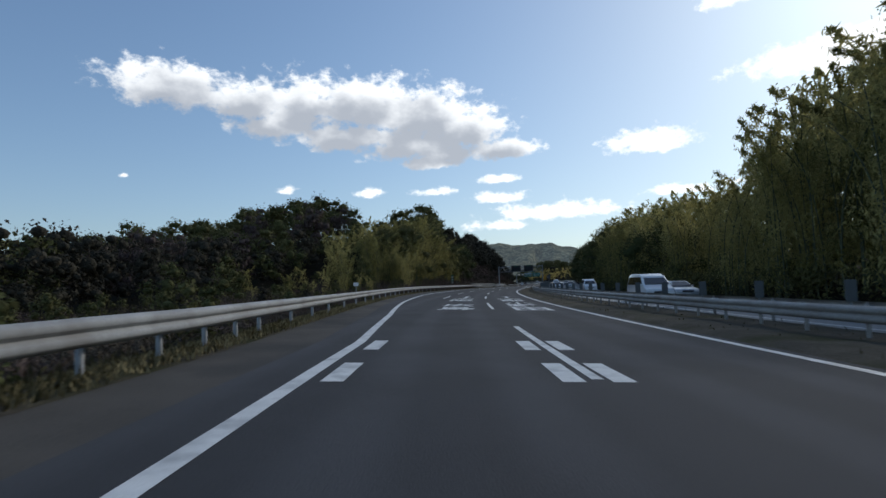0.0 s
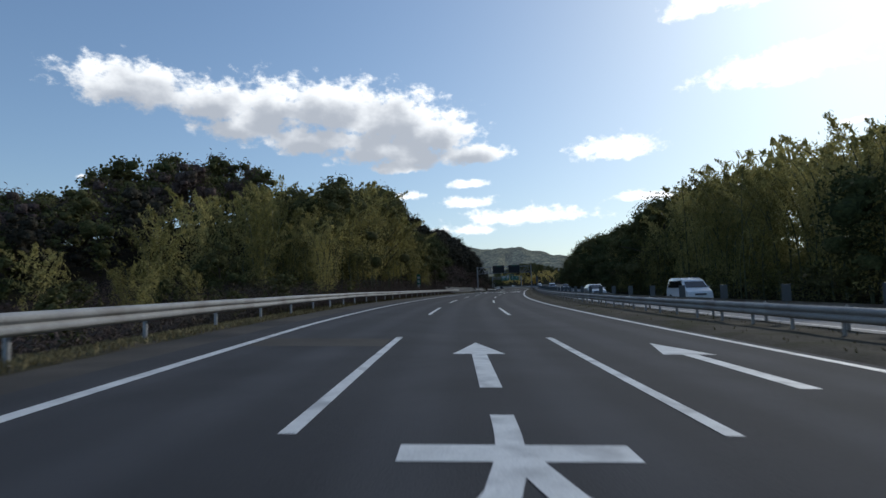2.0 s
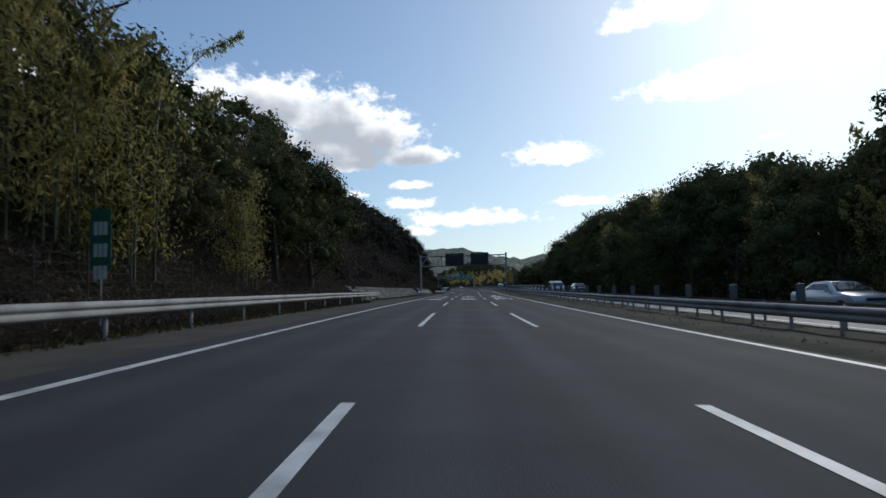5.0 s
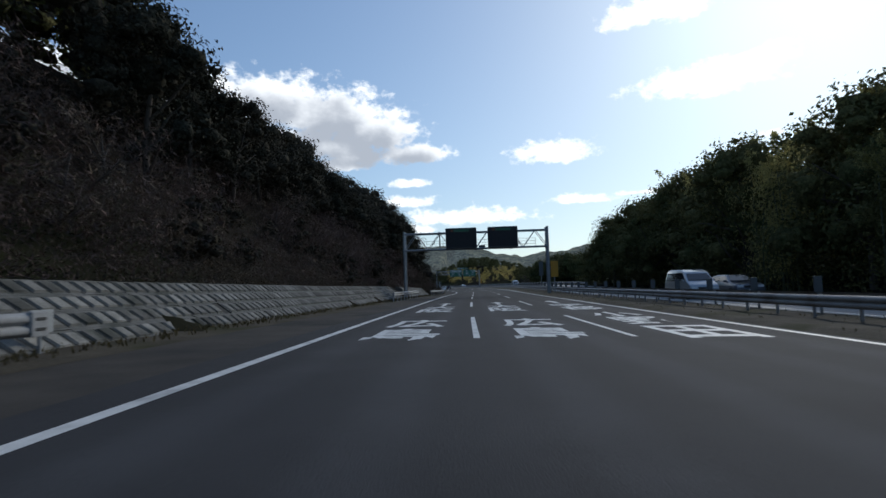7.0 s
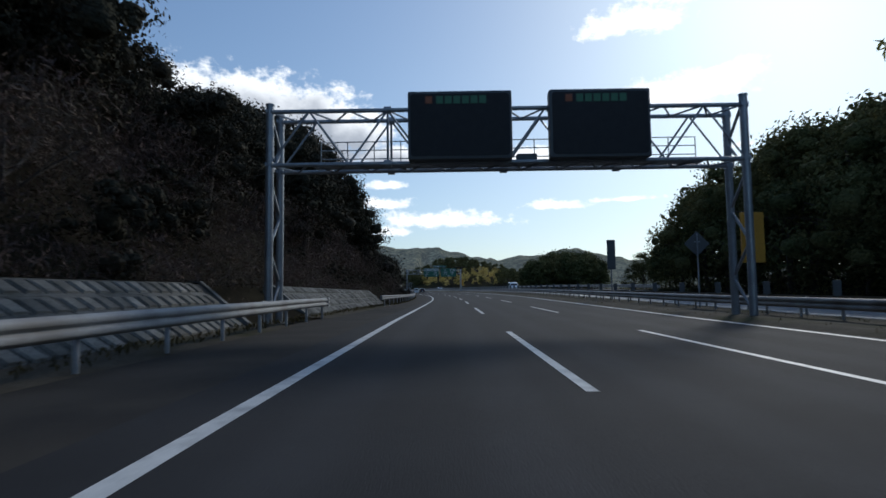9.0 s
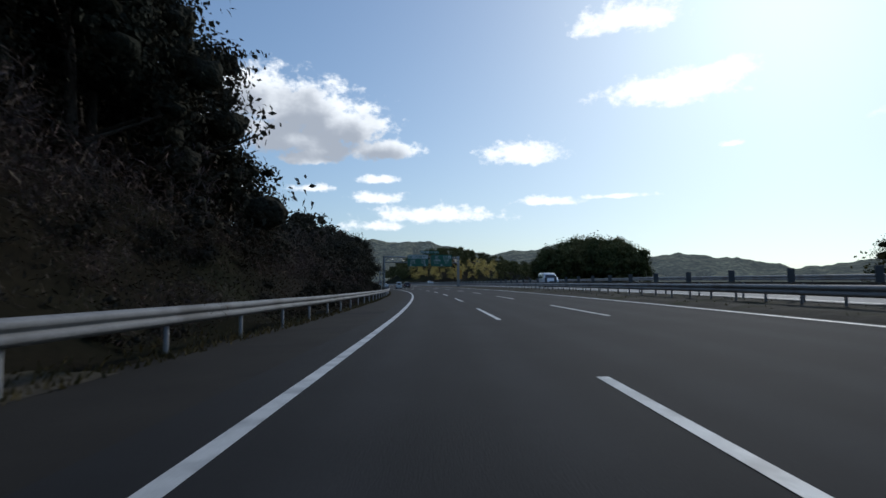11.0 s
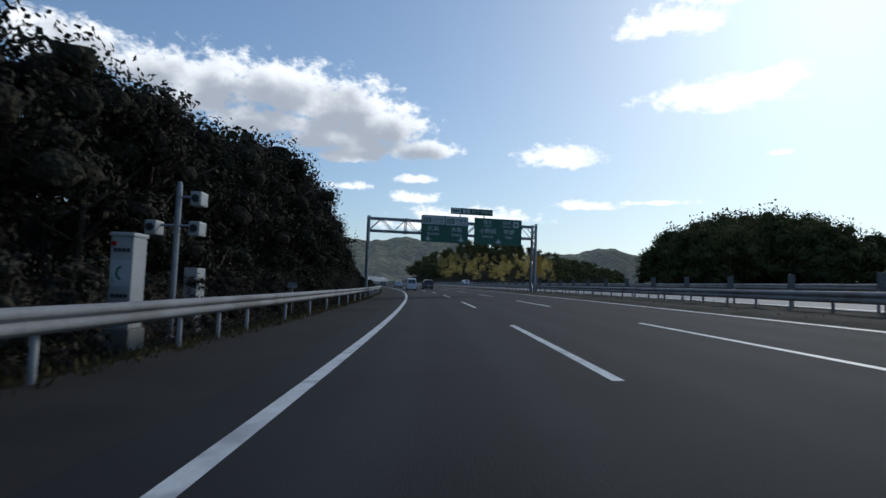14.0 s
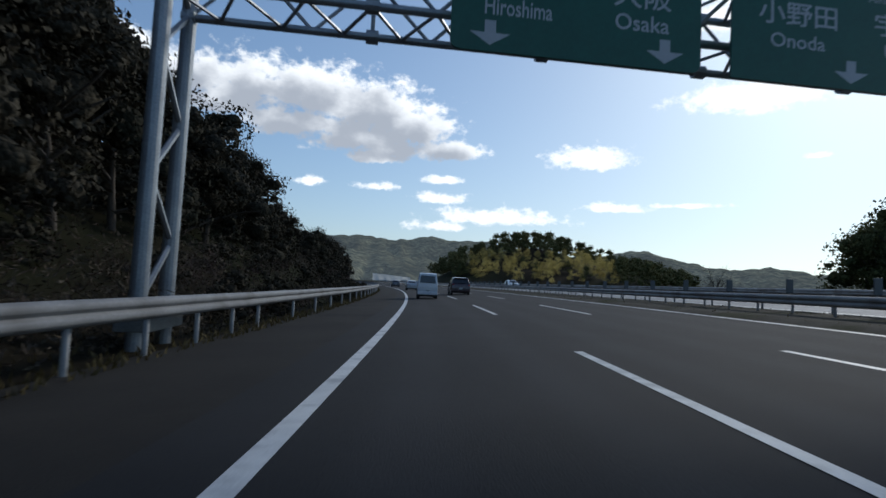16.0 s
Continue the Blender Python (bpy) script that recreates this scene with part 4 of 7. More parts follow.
def block_wall(s0, s1, singles, label):
    wall = part("retaining_wall", strip_mesh("retaining_wall", s0, s1, 1.0, -13.0, -11.45, 0.0, M_JOINT, 2, lambda S, L: 0.02 + 1.42 * (-L - 11.45) / 1.55 - 0.03))
    tagged(wall, label, "retaining wall", kind="structure")
    coping = part("coping", strip_mesh("coping", s0, s1, 1.0, -13.35, -12.95, 1.46, M_CONCRETE), None, wall)
    foot = part("wall_foot", strip_mesh("wall_foot", s0 - 1, s1 + 1, 0.5, -11.6, -10.2, 0.0, M_SOIL, 6, lambda S, L: np.array([0.001 + (0.015 + 0.05 * noise.noise((s * 1.1, l * 2.0, 8.0))) * min(1, max(0.0, (-10.2 - l) / 0.4)) + 0.10 * max(0.0, -10.9 - l) for s, l in zip(S, L)])), None, wall)
    rows, length = 4, 0.53
    r = random.Random(int(s0))
    V, Q, slots = [], [], []
    for row in range(rows):
        q = (row + 0.5) / rows
        s = s0 + (row % 2) * length / 2 + 0.3
        while s < s1 - 0.3:
            o = wall_surface(s, q)
            up = (wall_surface(s, q + 0.1) - o).normalized()
            al = (wall_surface(s + 0.3, q) - o).normalized()
            nrm = up.cross(al).normalized() * -1
            if nrm.z < 0:
                nrm = -nrm
            m = Matrix((al, up, nrm)).transposed().to_4x4()
            m.translation = o + nrm * r.uniform(0.016, 0.032)
            m = m @ pose(0, 0, 0, r.uniform(-0.8, 0.8), r.uniform(-1.2, 1.2), r.uniform(-0.3, 0.3))
            me = r.choice(BLOCKS)
            if singles[0] <= s <= singles[1] and r.random() > 0.006:
                b = part("block", me, None, wall)
                b.matrix_basis = m
            elif not singles[0] <= s <= singles[1] and r.random() > 0.006:
                k = len(V)
                V.extend((m @ v.co)[:] for v in me.vertices)
                for f in me.polygons:
                    Q.append([k + i for i in f.vertices])
                    slots.append(f.material_index)
            s += length
    if V:
        me = bpy.data.meshes.new("blocks_far")
        me.from_pydata(V, [], Q)
        me.materials.append(M_STONE)
        me.materials.append(M_BAND)
        me.polygons.foreach_set("material_index", slots)
        tagged(part("block_rest", me, None, wall), kind="stuff")
    return wall


def wall_end(s, at_top):
    """A concrete wing that closes the sloping end."""
    bm = bmesh.new()
    pts = [rp(s, -11.3, -0.1), rp(s, -13.4, -0.1), rp(s, -13.4, 1.5), rp(s, -13.0, 1.5), rp(s, -11.3, 0.06)]
    fw = (rp(s + 0.25, -12) - rp(s, -12))
    a = [bm.verts.new(p) for p in pts]
    b = [bm.verts.new(p + fw) for p in pts]
    bm.faces.new(a)
    bm.faces.new(b[::-1])
    for i in range(5):
        bm.faces.new((a[i], b[i], b[(i + 1) % 5], a[(i + 1) % 5]))
    return bm


wall_a = block_wall(154.0, 211.0, (164, 203), "sloping retaining wall of rough grey stone blocks")
part("end_wing", wall_end(153.8, True), M_CONCRETE, wall_a)
part("end_wing", wall_end(211.0, True), M_CONCRETE, wall_a)
wall_b = block_wall(218.5, 249.0, (219, 228), "shorter sloping wall of rough stone blocks past the gantry")
part("end_wing", wall_end(218.25, True), M_CONCRETE, wall_b)


# ---- trees ----
def leaf_cards(P, N, length, width, rng, droop=0.0, fold=0.13):
    """One four-cornered folded leaf spray at each place P, facing about N."""
    n = len(P)
    up = rng.normal(size=(n, 3))
    up[:, 2] -= droop
    up -= N * (np.sum(up * N, 1, keepdims=True)) * 0.85
    up /= np.linalg.norm(up, axis=1, keepdims=True) + 1e-9
    side = np.cross(up, N)
    side /= np.linalg.norm(side, axis=1, keepdims=True) + 1e-9
    ln = length * rng.uniform(0.6, 1.35, (n, 1))
    wd = width * rng.uniform(0.6, 1.35, (n, 1))
    a = P - up * ln * 0.5
    b = P + side * wd * 0.5 + N * fold * wd * rng.uniform(-1, 1, (n, 1)) + up * ln * rng.uniform(-.15, .15, (n, 1))
    c = P + up * ln * 0.5 - N * ln * rng.uniform(0, 0.3, (n, 1))
    d = P - side * wd * 0.5 + N * fold * wd * rng.uniform(-1, 1, (n, 1)) + up * ln * rng.uniform(-.15, .15, (n, 1))
    V = np.stack([a, b, c, d], 1).reshape(-1, 3)
    Q = np.arange(n * 4).reshape(-1, 4)
    return V, Q


def leaf_spray(P, N, length, width, rng, droop=0.0, fold=0.13):
    """leaf_cards, with the soft outward normals of the clump that they grow on."""
    V, Q = leaf_cards(P, N, length, width, rng, droop, fold)
    return V, Q, np.repeat(N, 4, 0)


def unit_lump(n):
    """A ball of six n x n faces."""
    g = np.linspace(-1, 1, n + 1)
    V, Q = [], []
    for ax in range(3):
        for sg in (-1, 1):
            k = len(V)
            for v in g:
                for u in g:
                    p = [0.0, 0.0, 0.0]
                    p[ax], p[(ax + 1) % 3], p[(ax + 2) % 3] = sg, u, v * sg
                    V.append(p)
            for j in range(n):
                for i in range(n):
                    a = k + j * (n + 1) + i
                    Q.append((a, a + 1, a + n + 2, a + n + 1))
    V = np.array(V)
    V = V / np.linalg.norm(V, axis=1, keepdims=True)
    return V, np.array(Q)


LUMPS = {n: unit_lump(n) for n in (1, 2)}


def leaf_mass(blobs, n, k, rng, rough=0.22):
    """The closed inner foliage of each clump, uneven, a little inside its outer leaves."""
    U, UQ = LUMPS[n]
    V, Q, N, off = [], [], [], 0
    for x, y, z, r, h in blobs:
        ph = rng.uniform(0, 6.283, 6)
        d = np.sin(U[:, 0] * 4.3 + ph[0]) * np.sin(U[:, 1] * 4.9 + ph[1]) + np.sin(U[:, 2] * 5.3 + ph[2]) * np.sin(U[:, 0] * 7.1 + ph[3]) * 0.6 + np.sin(U[:, 1] * 9.1 + U[:, 2] * 6 + ph[4]) * 0.35
        rad = k * (1 + rough * d)[:, None]
        V.append(np.array([x, y, z]) + U * rad * np.array([r, r, h]))
        N.append(U)
        Q.append(UQ + off)
        off += len(U)
    return np.concatenate(V), np.concatenate(Q), np.concatenate(N)


def joined(*bits):
    V, Q, N, off = [], [], [], 0
    for v, q, n in bits:
        V.append(v)
        Q.append(q + off)
        N.append(n)
        off += len(v)
    return np.concatenate(V), np.concatenate(Q), np.concatenate(N)


def blob_points(blobs, n, rng, shell=0.55):
    """Places in the outer part of ellipsoid clumps, with outward directions."""
    w = np.array([b[3] * b[4] + b[3] * b[3] for b in blobs], dtype=float)
    pick = rng.choice(len(blobs), n, p=w / w.sum())
    B = np.array(blobs, dtype=float)[pick]
    D = rng.normal(size=(n, 3))
    D /= np.linalg.norm(D, axis=1, keepdims=True)
    r = rng.uniform(shell, 1.0, (n, 1)) ** 0.7
    r *= rng.uniform(0.84, 1.16, (n, 1))
    lobes = np.sin(D[:, 0] * 4.2 + pick * 1.7) * np.sin(D[:, 1] * 4.7 + D[:, 2] * 3.1 + pick * 2.3)
    r *= 1 + 0.24 * lobes[:, None]
    P = B[:, :3] + D * r * np.stack([B[:, 3], B[:, 3], B[:, 4]], 1)
    Nn = D + rng.normal(size=(n, 3)) * 0.42
    Nn /= np.linalg.norm(Nn, axis=1, keepdims=True)
    return P, Nn


def oak_blobs(rng, h, w, count=19):
    blobs = []
    for i in range(count):
        a = rng.uniform(0, 2 * math.pi)
        f = rng.uniform(0.30, 0.94)
        rad = w * 0.5 * math.sin(min(1, (1.08 - f) * 1.7) * math.pi / 2) * rng.uniform(0.45, 1.0)
        r = w * rng.uniform(0.12, 0.23) * (1.0 if count > 12 else 1.2)
        blobs.append((rad * math.cos(a), rad * math.sin(a), h * f - r * 0.6, r, r * rng.uniform(0.65, 0.95)))
    blobs.append((0, 0, h * 0.58, w * 0.3, h * 0.24))
    blobs.append((rng.uniform(-0.06, 0.06) * w, rng.uniform(-0.06, 0.06) * w, h * 0.84, w * 0.21, h * 0.13))
    return blobs


def oak_cloud(rng, h, w, n, size, lump=2):
    blobs = oak_blobs(rng, h, w, 21 if n > 700 else 12)
    P, N = blob_points(blobs, n, rng)
    return joined(leaf_mass(blobs, lump, 0.42, rng, 0.2), leaf_spray(P, N, size * 1.25, size * 0.8, rng, 0.3))


def plume_cloud(rng, h, w, n, size):
    """A far bamboo crown: loose leaf sprays that let the light through."""
    blobs = oak_blobs(rng, h, w, 12)
    P, N = blob_points(blobs, n, rng)
    return joined(leaf_mass(blobs, 1, 0.26, rng, 0.14), leaf_spray(P, N, size * 1.4, size * 0.6, rng, 0.6))


def bare_cloud(rng, h, w, n, size, _lump=1):
    """A leafless winter crown seen from afar: fine twigs round thin inner masses."""
    blobs = oak_blobs(rng, h, w, 11)
    P, N = blob_points(blobs, n, rng, 0.35)
    return joined(leaf_mass(blobs, 1, 0.5, rng, 0.1), leaf_spray(P, N, size * 1.9, size * 0.42, rng, -1.2))


def cedar_cloud(rng, h, w, n, size, lump=2):
    blobs = []
    for i in range(9):
        f = 0.08 + 0.86 * i / 8
        r = w * 0.5 * ((1 - f) ** 0.75 + 0.05) * 0.86
        a = rng.uniform(0, 6.283)
        blobs.append((0.18 * r * math.cos(a), 0.18 * r * math.sin(a), h * (0.12 + 0.86 * f) - r * 0.25, r, h * 0.085))
    f = rng.uniform(0, 1, n) ** 0.75
    tier = np.sin(f * 26 + rng.uniform(0, 6)) * 0.16
    rad = w * 0.5 * ((1 - f) ** 0.75 + 0.05) * np.sqrt(rng.uniform(0.5, 1.0, n)) * (1 + tier)
    a = rng.uniform(0, 2 * math.pi, n)
    lob = 1 + 0.22 * np.sin(a * 3 + f * 9)
    P = np.stack([rad * lob * np.cos(a), rad * lob * np.sin(a), h * (0.12 + 0.88 * f) - rad * 0.25], 1)
    N = np.stack([np.cos(a), np.sin(a), np.full(n, 0.5)], 1) + rng.normal(size=(n, 3)) * 0.5
    N /= np.linalg.norm(N, axis=1, keepdims=True)
    return joined(leaf_mass(blobs, lump, 0.72, rng, 0.15), leaf_spray(P, N, size * 1.4, size * 0.6, rng, 0.6))


def culm_lines(rng, h, w, count):
    lines = []
    for i in range(count):
        a, r = rng.uniform(0, 2 * math.pi), w * 0.36 * math.sqrt(rng.uniform(0, 1))
        hh = h * rng.uniform(0.72, 1.0)
        la, bend = rng.uniform(0, 2 * math.pi), rng.uniform(1.6, 3.8)
        pts = []
        for t in np.linspace(0, 1, 9):
            pts.append((r * math.cos(a) + bend * t ** 3 * math.cos(la), r * math.sin(a) + bend * t ** 3 * math.sin(la), hh * (t - 0.13 * t ** 5)))
        lines.append(np.array(pts))
    return lines


def bamboo_cloud(rng, lines, n, size):
    k = rng.integers(0, len(lines), n)
    t = 1 - 0.86 * rng.uniform(0, 1, n) ** 1.25
    P = np.empty((n, 3))
    LA = np.stack(lines)
    x = t * (LA.shape[1] - 1)
    i = np.minimum(x.astype(int), LA.shape[1] - 2)
    fr = (x - i)[:, None]
    P = LA[k, i] * (1 - fr) + LA[k, i + 1] * fr
    # branchlets in tufts
    tuft = rng.normal(size=(len(lines), 14, 3))
    tuft[:, :, 2] *= 0.3
    tuft /= np.linalg.norm(tuft, axis=2, keepdims=True)
    g = (t * 13.99).astype(int)
    spread = 0.72 * (0.30 + 1.25 * np.sin(np.clip((1 - t) * 1.25, 0, 1) * math.pi * 0.75)) * rng.uniform(0.15, 1.0, n)
    side = tuft[k, g] + rng.normal(size=(n, 3)) * 0.42
    P = P + side * spread[:, None] * 1.12
    P[:, 2] -= spread * spread * 0.5
    N = side + rng.normal(size=(n, 3)) * 0.35
    N[:, 2] += 0.35
    N /= np.linalg.norm(N, axis=1, keepdims=True)
    return leaf_spray(P, N, size * 1.7, size * 0.42, rng, 1.3, 0.15)


def shrub_cloud(rng, h, w, n, size, _lump=2):
    blobs = [(rng.uniform(-.4, .4) * w, rng.uniform(-.4, .4) * w, h * rng.uniform(0.2, 0.7), w * rng.uniform(.18, .32), h * rng.uniform(.2, .36)) for _ in range(9)]
    P, N = blob_points(blobs, n, rng, 0.4)
    P[:, 2] = np.abs(P[:, 2])
    return leaf_spray(P, N, size * 2.0, size * 0.13, rng, -0.9)


def tubes(lines, radii, n=5):
    """Tapered round limbs along lines, as arrays."""
    V, Q, k = [], [], 0
    for pts, rad in zip(lines, radii):
        pts = np.asarray(pts)
        m = len(pts)
        tang = np.gradient(pts, axis=0)
        tang /= np.linalg.norm(tang, axis=1, keepdims=True) + 1e-9
        ref = np.array([0.31, 0.95, 0.05])
        u = np.cross(tang, ref)
        u /= np.linalg.norm(u, axis=1, keepdims=True) + 1e-9
        v = np.cross(tang, u)
        a = np.linspace(0, 2 * math.pi, n, endpoint=False)
        r = np.linspace(rad[0], rad[1], m)[:, None, None]
        ring = pts[:, None, :] + r * (np.cos(a)[None, :, None] * u[:, None, :] + np.sin(a)[None, :, None] * v[:, None, :])
        V.append(ring.reshape(-1, 3))
        i = np.arange(m - 1)[:, None] * n
        j = np.arange(n)
        Q.append(k + np.stack([i + j, i + (j + 1) % n, i + n + (j + 1) % n, i + n + j], -1).reshape(-1, 4))
        k += m * n
    return np.concatenate(V), np.concatenate(Q)


def limb(rng, a, d, length, bend=0.25, m=5):
    pts = [np.array(a, dtype=float)]
    d = np.array(d, dtype=float)
    for _ in range(m - 1):
        d = d + rng.normal(size=3) * bend * 0.4
        d /= np.linalg.norm(d)
        pts.append(pts[-1] + d * length / (m - 1))
    return np.array(pts)


def trunk_mesh(rng, h, w, mat, limbs=6):
    lines, radii = [limb(rng, (0, 0, -0.5), (0, 0, 1), h * 0.8, 0.12, 7)], [(h * 0.022, h * 0.006)]
    for i in range(limbs):
        f = rng.uniform(0.25, 0.85)
        base = lines[0][int(f * 6)]
        a = rng.uniform(0, 2 * math.pi)
        lines.append(limb(rng, base, (math.cos(a), math.sin(a), rng.uniform(0.4, 1.0)), w * rng.uniform(0.3, 0.5)))
        radii.append((h * 0.009, h * 0.003))
    V, Q = tubes(lines, radii, 7)
    return np_mesh("trunk", V, Q, mat, True)


def bare_meshes(rng, h, w):
    """Trunk with limbs, and the fine twigs, of a leafless tree."""
    big, br = [limb(rng, (0, 0, -0.5), (rng.normal() * .08, rng.normal() * .08, 1), h * 0.62, 0.15, 7)], [(h * 0.020, h * 0.008)]
    twig, tr = [], []
    for i in range(15):
        f = rng.uniform(0.3, 1.0)
        base = big[0][min(6, int(f * 6.5))]
        a = i * 2.4 + rng.normal() * .3
        b = limb(rng, base, (math.cos(a) * .8, math.sin(a) * .8, rng.uniform(0.7, 1.4)), h * rng.uniform(0.26, 0.42), 0.3, 6)
        big.append(b)
        br.append((h * 0.006, h * 0.0022))
        for j in range(7):
            q = b[rng.integers(1, 6)]
            d = (b[-1] - b[0]) / np.linalg.norm(b[-1] - b[0]) + rng.normal(size=3) * 0.55
            c = limb(rng, q, d, h * rng.uniform(0.10, 0.2), 0.35, 4)
            twig.append(c)
            tr.append((0.016, 0.008))
            for _ in range(5):
                q2 = c[rng.integers(1, 4)]
                twig.append(limb(rng, q2, d + rng.normal(size=3) * 0.6, h * rng.uniform(0.04, 0.09), 0.3, 3))
                tr.append((0.010, 0.006))
    V, Q = tubes(big, br, 6)
    V2, Q2 = tubes(twig, tr, 3)
    return np_mesh("trunk", V, Q, M_BARK, True), np_mesh("twigs", V2, Q2, M_TWIG, True)


class Kind:
    """A kind of tree: a few full models to copy, and lighter clouds for the far wood."""


def make_kinds():
    rng = np.random.default_rng(7)
    kinds = {}
    for name, mat, cloud, h, w, n, size, label in (
            ("oak", M_OAK, oak_cloud, 9.0, 6.5, 2500, 0.235, "dark evergreen broadleaf tree on the slope"),
            ("shaded_oak", M_OAK_SHADED, oak_cloud, 9.0, 6.5, 2500, 0.235, "evergreen tree on the slope, its leaves coloured near-black for shade"),
            ("winter", M_BRUSH, bare_cloud, 9.0, 6.5, 900, 0.30, "brown winter tree in the wood"),
            ("cedar", M_CEDAR, cedar_cloud, 11.0, 5.4, 1700, 0.28, "dark conical cedar in the wood"),
            ("brush", M_BRUSH, shrub_cloud, 2.6, 3.6, 1500, 0.15, "tangled brown winter brush on the slope")):
        k = Kind()
        k.models, k.far, k.fine, k.near, k.mid, k.mat, k.h = [], [], [], [], [], mat, h
        for v in range(4):
            hh, ww = h * rng.uniform(0.88, 1.12), w * rng.uniform(0.88, 1.15)
            V, Q, N = cloud(rng, hh, ww, n, size, 2)
            k.models.append((np_mesh("crown", V, Q, mat, normals=N), trunk_mesh(rng, hh, ww, M_BARK if name != "brush" else M_TWIG, 7), label))
            k.fine.append(cloud(rng, hh, ww, 460, 0.46) if name != "brush" else cloud(rng, hh, ww, 800, 0.165))
            if v < 3 and name in ("oak", "shaded_oak"):
                V, Q, N = cloud(rng, hh, ww, 4000, 0.18, 2)
                k.near.append((np_mesh("crown", V, Q, mat, normals=N), k.models[-1][1], label))
            k.far.append(cloud(rng, hh, ww, 300 if name != "brush" else 130, 0.52))
            k.mid.append(cloud(rng, hh, ww, 620, 0.33))
        kinds[name] = k
    k = Kind()
    k.models, k.far, k.fine, k.near, k.mid, k.mat, k.h = [], [], [], [], [], M_BAMBOO, 11.5
    for v in range(4):
        lines = culm_lines(rng, 11.5 * rng.uniform(0.9, 1.1), 4.6, 9)
        V, Q, N = bamboo_cloud(rng, lines, 2800, 0.205)
        stalks = []
        for ln in lines:
            TV, TQ = tubes([ln], [(0.05, 0.015)], 5)
            stalks.append(np_mesh("culm", TV, TQ, M_CULM, True))
        k.models.append((np_mesh("crown", V, Q, M_BAMBOO, normals=N), stalks, "yellow-green feathery bamboo clump"))
        V, Q, N = bamboo_cloud(rng, lines, 5000, 0.16)
        k.near.append((np_mesh("crown", V, Q, M_BAMBOO, normals=N), stalks, "yellow-green feathery bamboo clump"))
        few = lines[:5]
        k.far.append(bamboo_cloud(rng, few, 420, 0.42))
        k.mid.append(bamboo_cloud(rng, few, 600, 0.32))
    kinds["bamboo"] = k
    k = Kind()
    k.far, k.mat, k.h = [plume_cloud(rng, 8.0, 6.0, 520, 0.36) for _ in range(4)], M_PLUME, 8.0
    kinds["plume"] = k
    k = Kind()
    k.models, k.far, k.fine, k.near, k.mat, k.h = [], [], [], [], M_TWIG, 9.5
    for v in range(4):
        a, b = bare_meshes(rng, 9.5 * rng.uniform(0.9, 1.1), 6)
        k.models.append((b, a, "leafless winter tree with fine grey twigs"))
    kinds["bare"] = k
    return kinds


KINDS = make_kinds()
TREE_NAMES = {"oak": "broadleaf_tree", "shaded_oak": "evergreen_tree", "cedar": "cedar_tree", "bamboo": "bamboo_clump", "bare": "bare_tree", "brush": "bush"}
MASTERS = {}
far_parts = {}


def plant(kind, x, y, z, scale, rng, wide=1.0, group="trees", close=False):
    models = KINDS[kind].near if close and KINDS[kind].near else KINDS[kind].models
    v = int(rng.integers(0, len(models)))
    m = Matrix.Translation((x, y, z)) @ Matrix.Rotation(rng.uniform(0, 6.283), 4, "Z")
    crown, trunk, label = models[v]
    ob = thing(TREE_NAMES[kind], label, {"bamboo": "bamboo", "brush": "bush"}.get(kind, "tree"), m, group)
    ob.scale = (scale * wide, scale * wide, scale)
    part("crown", crown, None, ob)
    for t in (trunk if isinstance(trunk, list) else [trunk]):
        part({"bamboo": "culm", "brush": "stem"}.get(kind, "trunk"), t, None, ob)
    return ob


def plant_far(kind, x, y, z, scale, rng, wide=1.0, fine=False, mid=False):
    pool = KINDS[kind].fine if fine else KINDS[kind].mid if mid else KINDS[kind].far
    V, Q, N = pool[int(rng.integers(0, len(pool)))]
    a = rng.uniform(0, 6.283)
    c, s = math.cos(a), math.sin(a)
    W = np.empty_like(V)
    W[:, 0] = (V[:, 0] * c - V[:, 1] * s) * scale * wide + x
    W[:, 1] = (V[:, 0] * s + V[:, 1] * c) * scale * wide + y
    W[:, 2] = V[:, 2] * scale + z
    R = np.stack([N[:, 0] * c - N[:, 1] * s, N[:, 0] * s + N[:, 1] * c, N[:, 2]], 1)
    far_parts.setdefault(kind, []).append((W, Q, R))


def mix_of(s, lat, rng):
    """Which tree grows where on the hill beside the road."""
    q = rng.uniform()
    if 78 < s < 122 and lat > -27:
        return "bamboo" if q < 0.74 else "oak"
    if s < 140 and lat < -32:
        return "winter" if q < 0.30 else ("oak" if q < 0.93 else "bare")
    if 122 <= s < 140 and lat > -34:
        return "bamboo" if q < 0.12 else "oak"
    if 140 <= s < 165 and lat > -34:
        return "brush" if q < 0.45 else ("oak" if q < 0.85 else "bare")
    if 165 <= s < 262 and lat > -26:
        return "brush" if q < (0.50 if lat > -19.5 else 0.06) else ("shaded_oak" if q < 0.92 else "bare")
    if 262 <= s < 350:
        return "shaded_oak" if q < 0.76 else ("bare" if q < 0.95 else "brush")
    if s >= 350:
        return "cedar" if q < 0.03 else ("shaded_oak" if q < 0.95 else "bare")
    return "oak" if q < 0.82 else ("bare" if q < 0.97 or lat < -30 else "cedar")


# height of the wood's edge above the road, eighteen metres from the lane line
SKY_S = [85, 87, 91, 95, 100, 107, 112, 118, 123, 128, 131, 139, 148, 162, 170, 177, 190, 197, 204, 210, 216, 225, 232, 239, 243, 250, 257, 264, 273, 282, 294, 302, 314, 322, 336, 343, 355, 361, 371, 375, 380, 384, 392, 398, 403, 413, 425, 445, 462, 480]
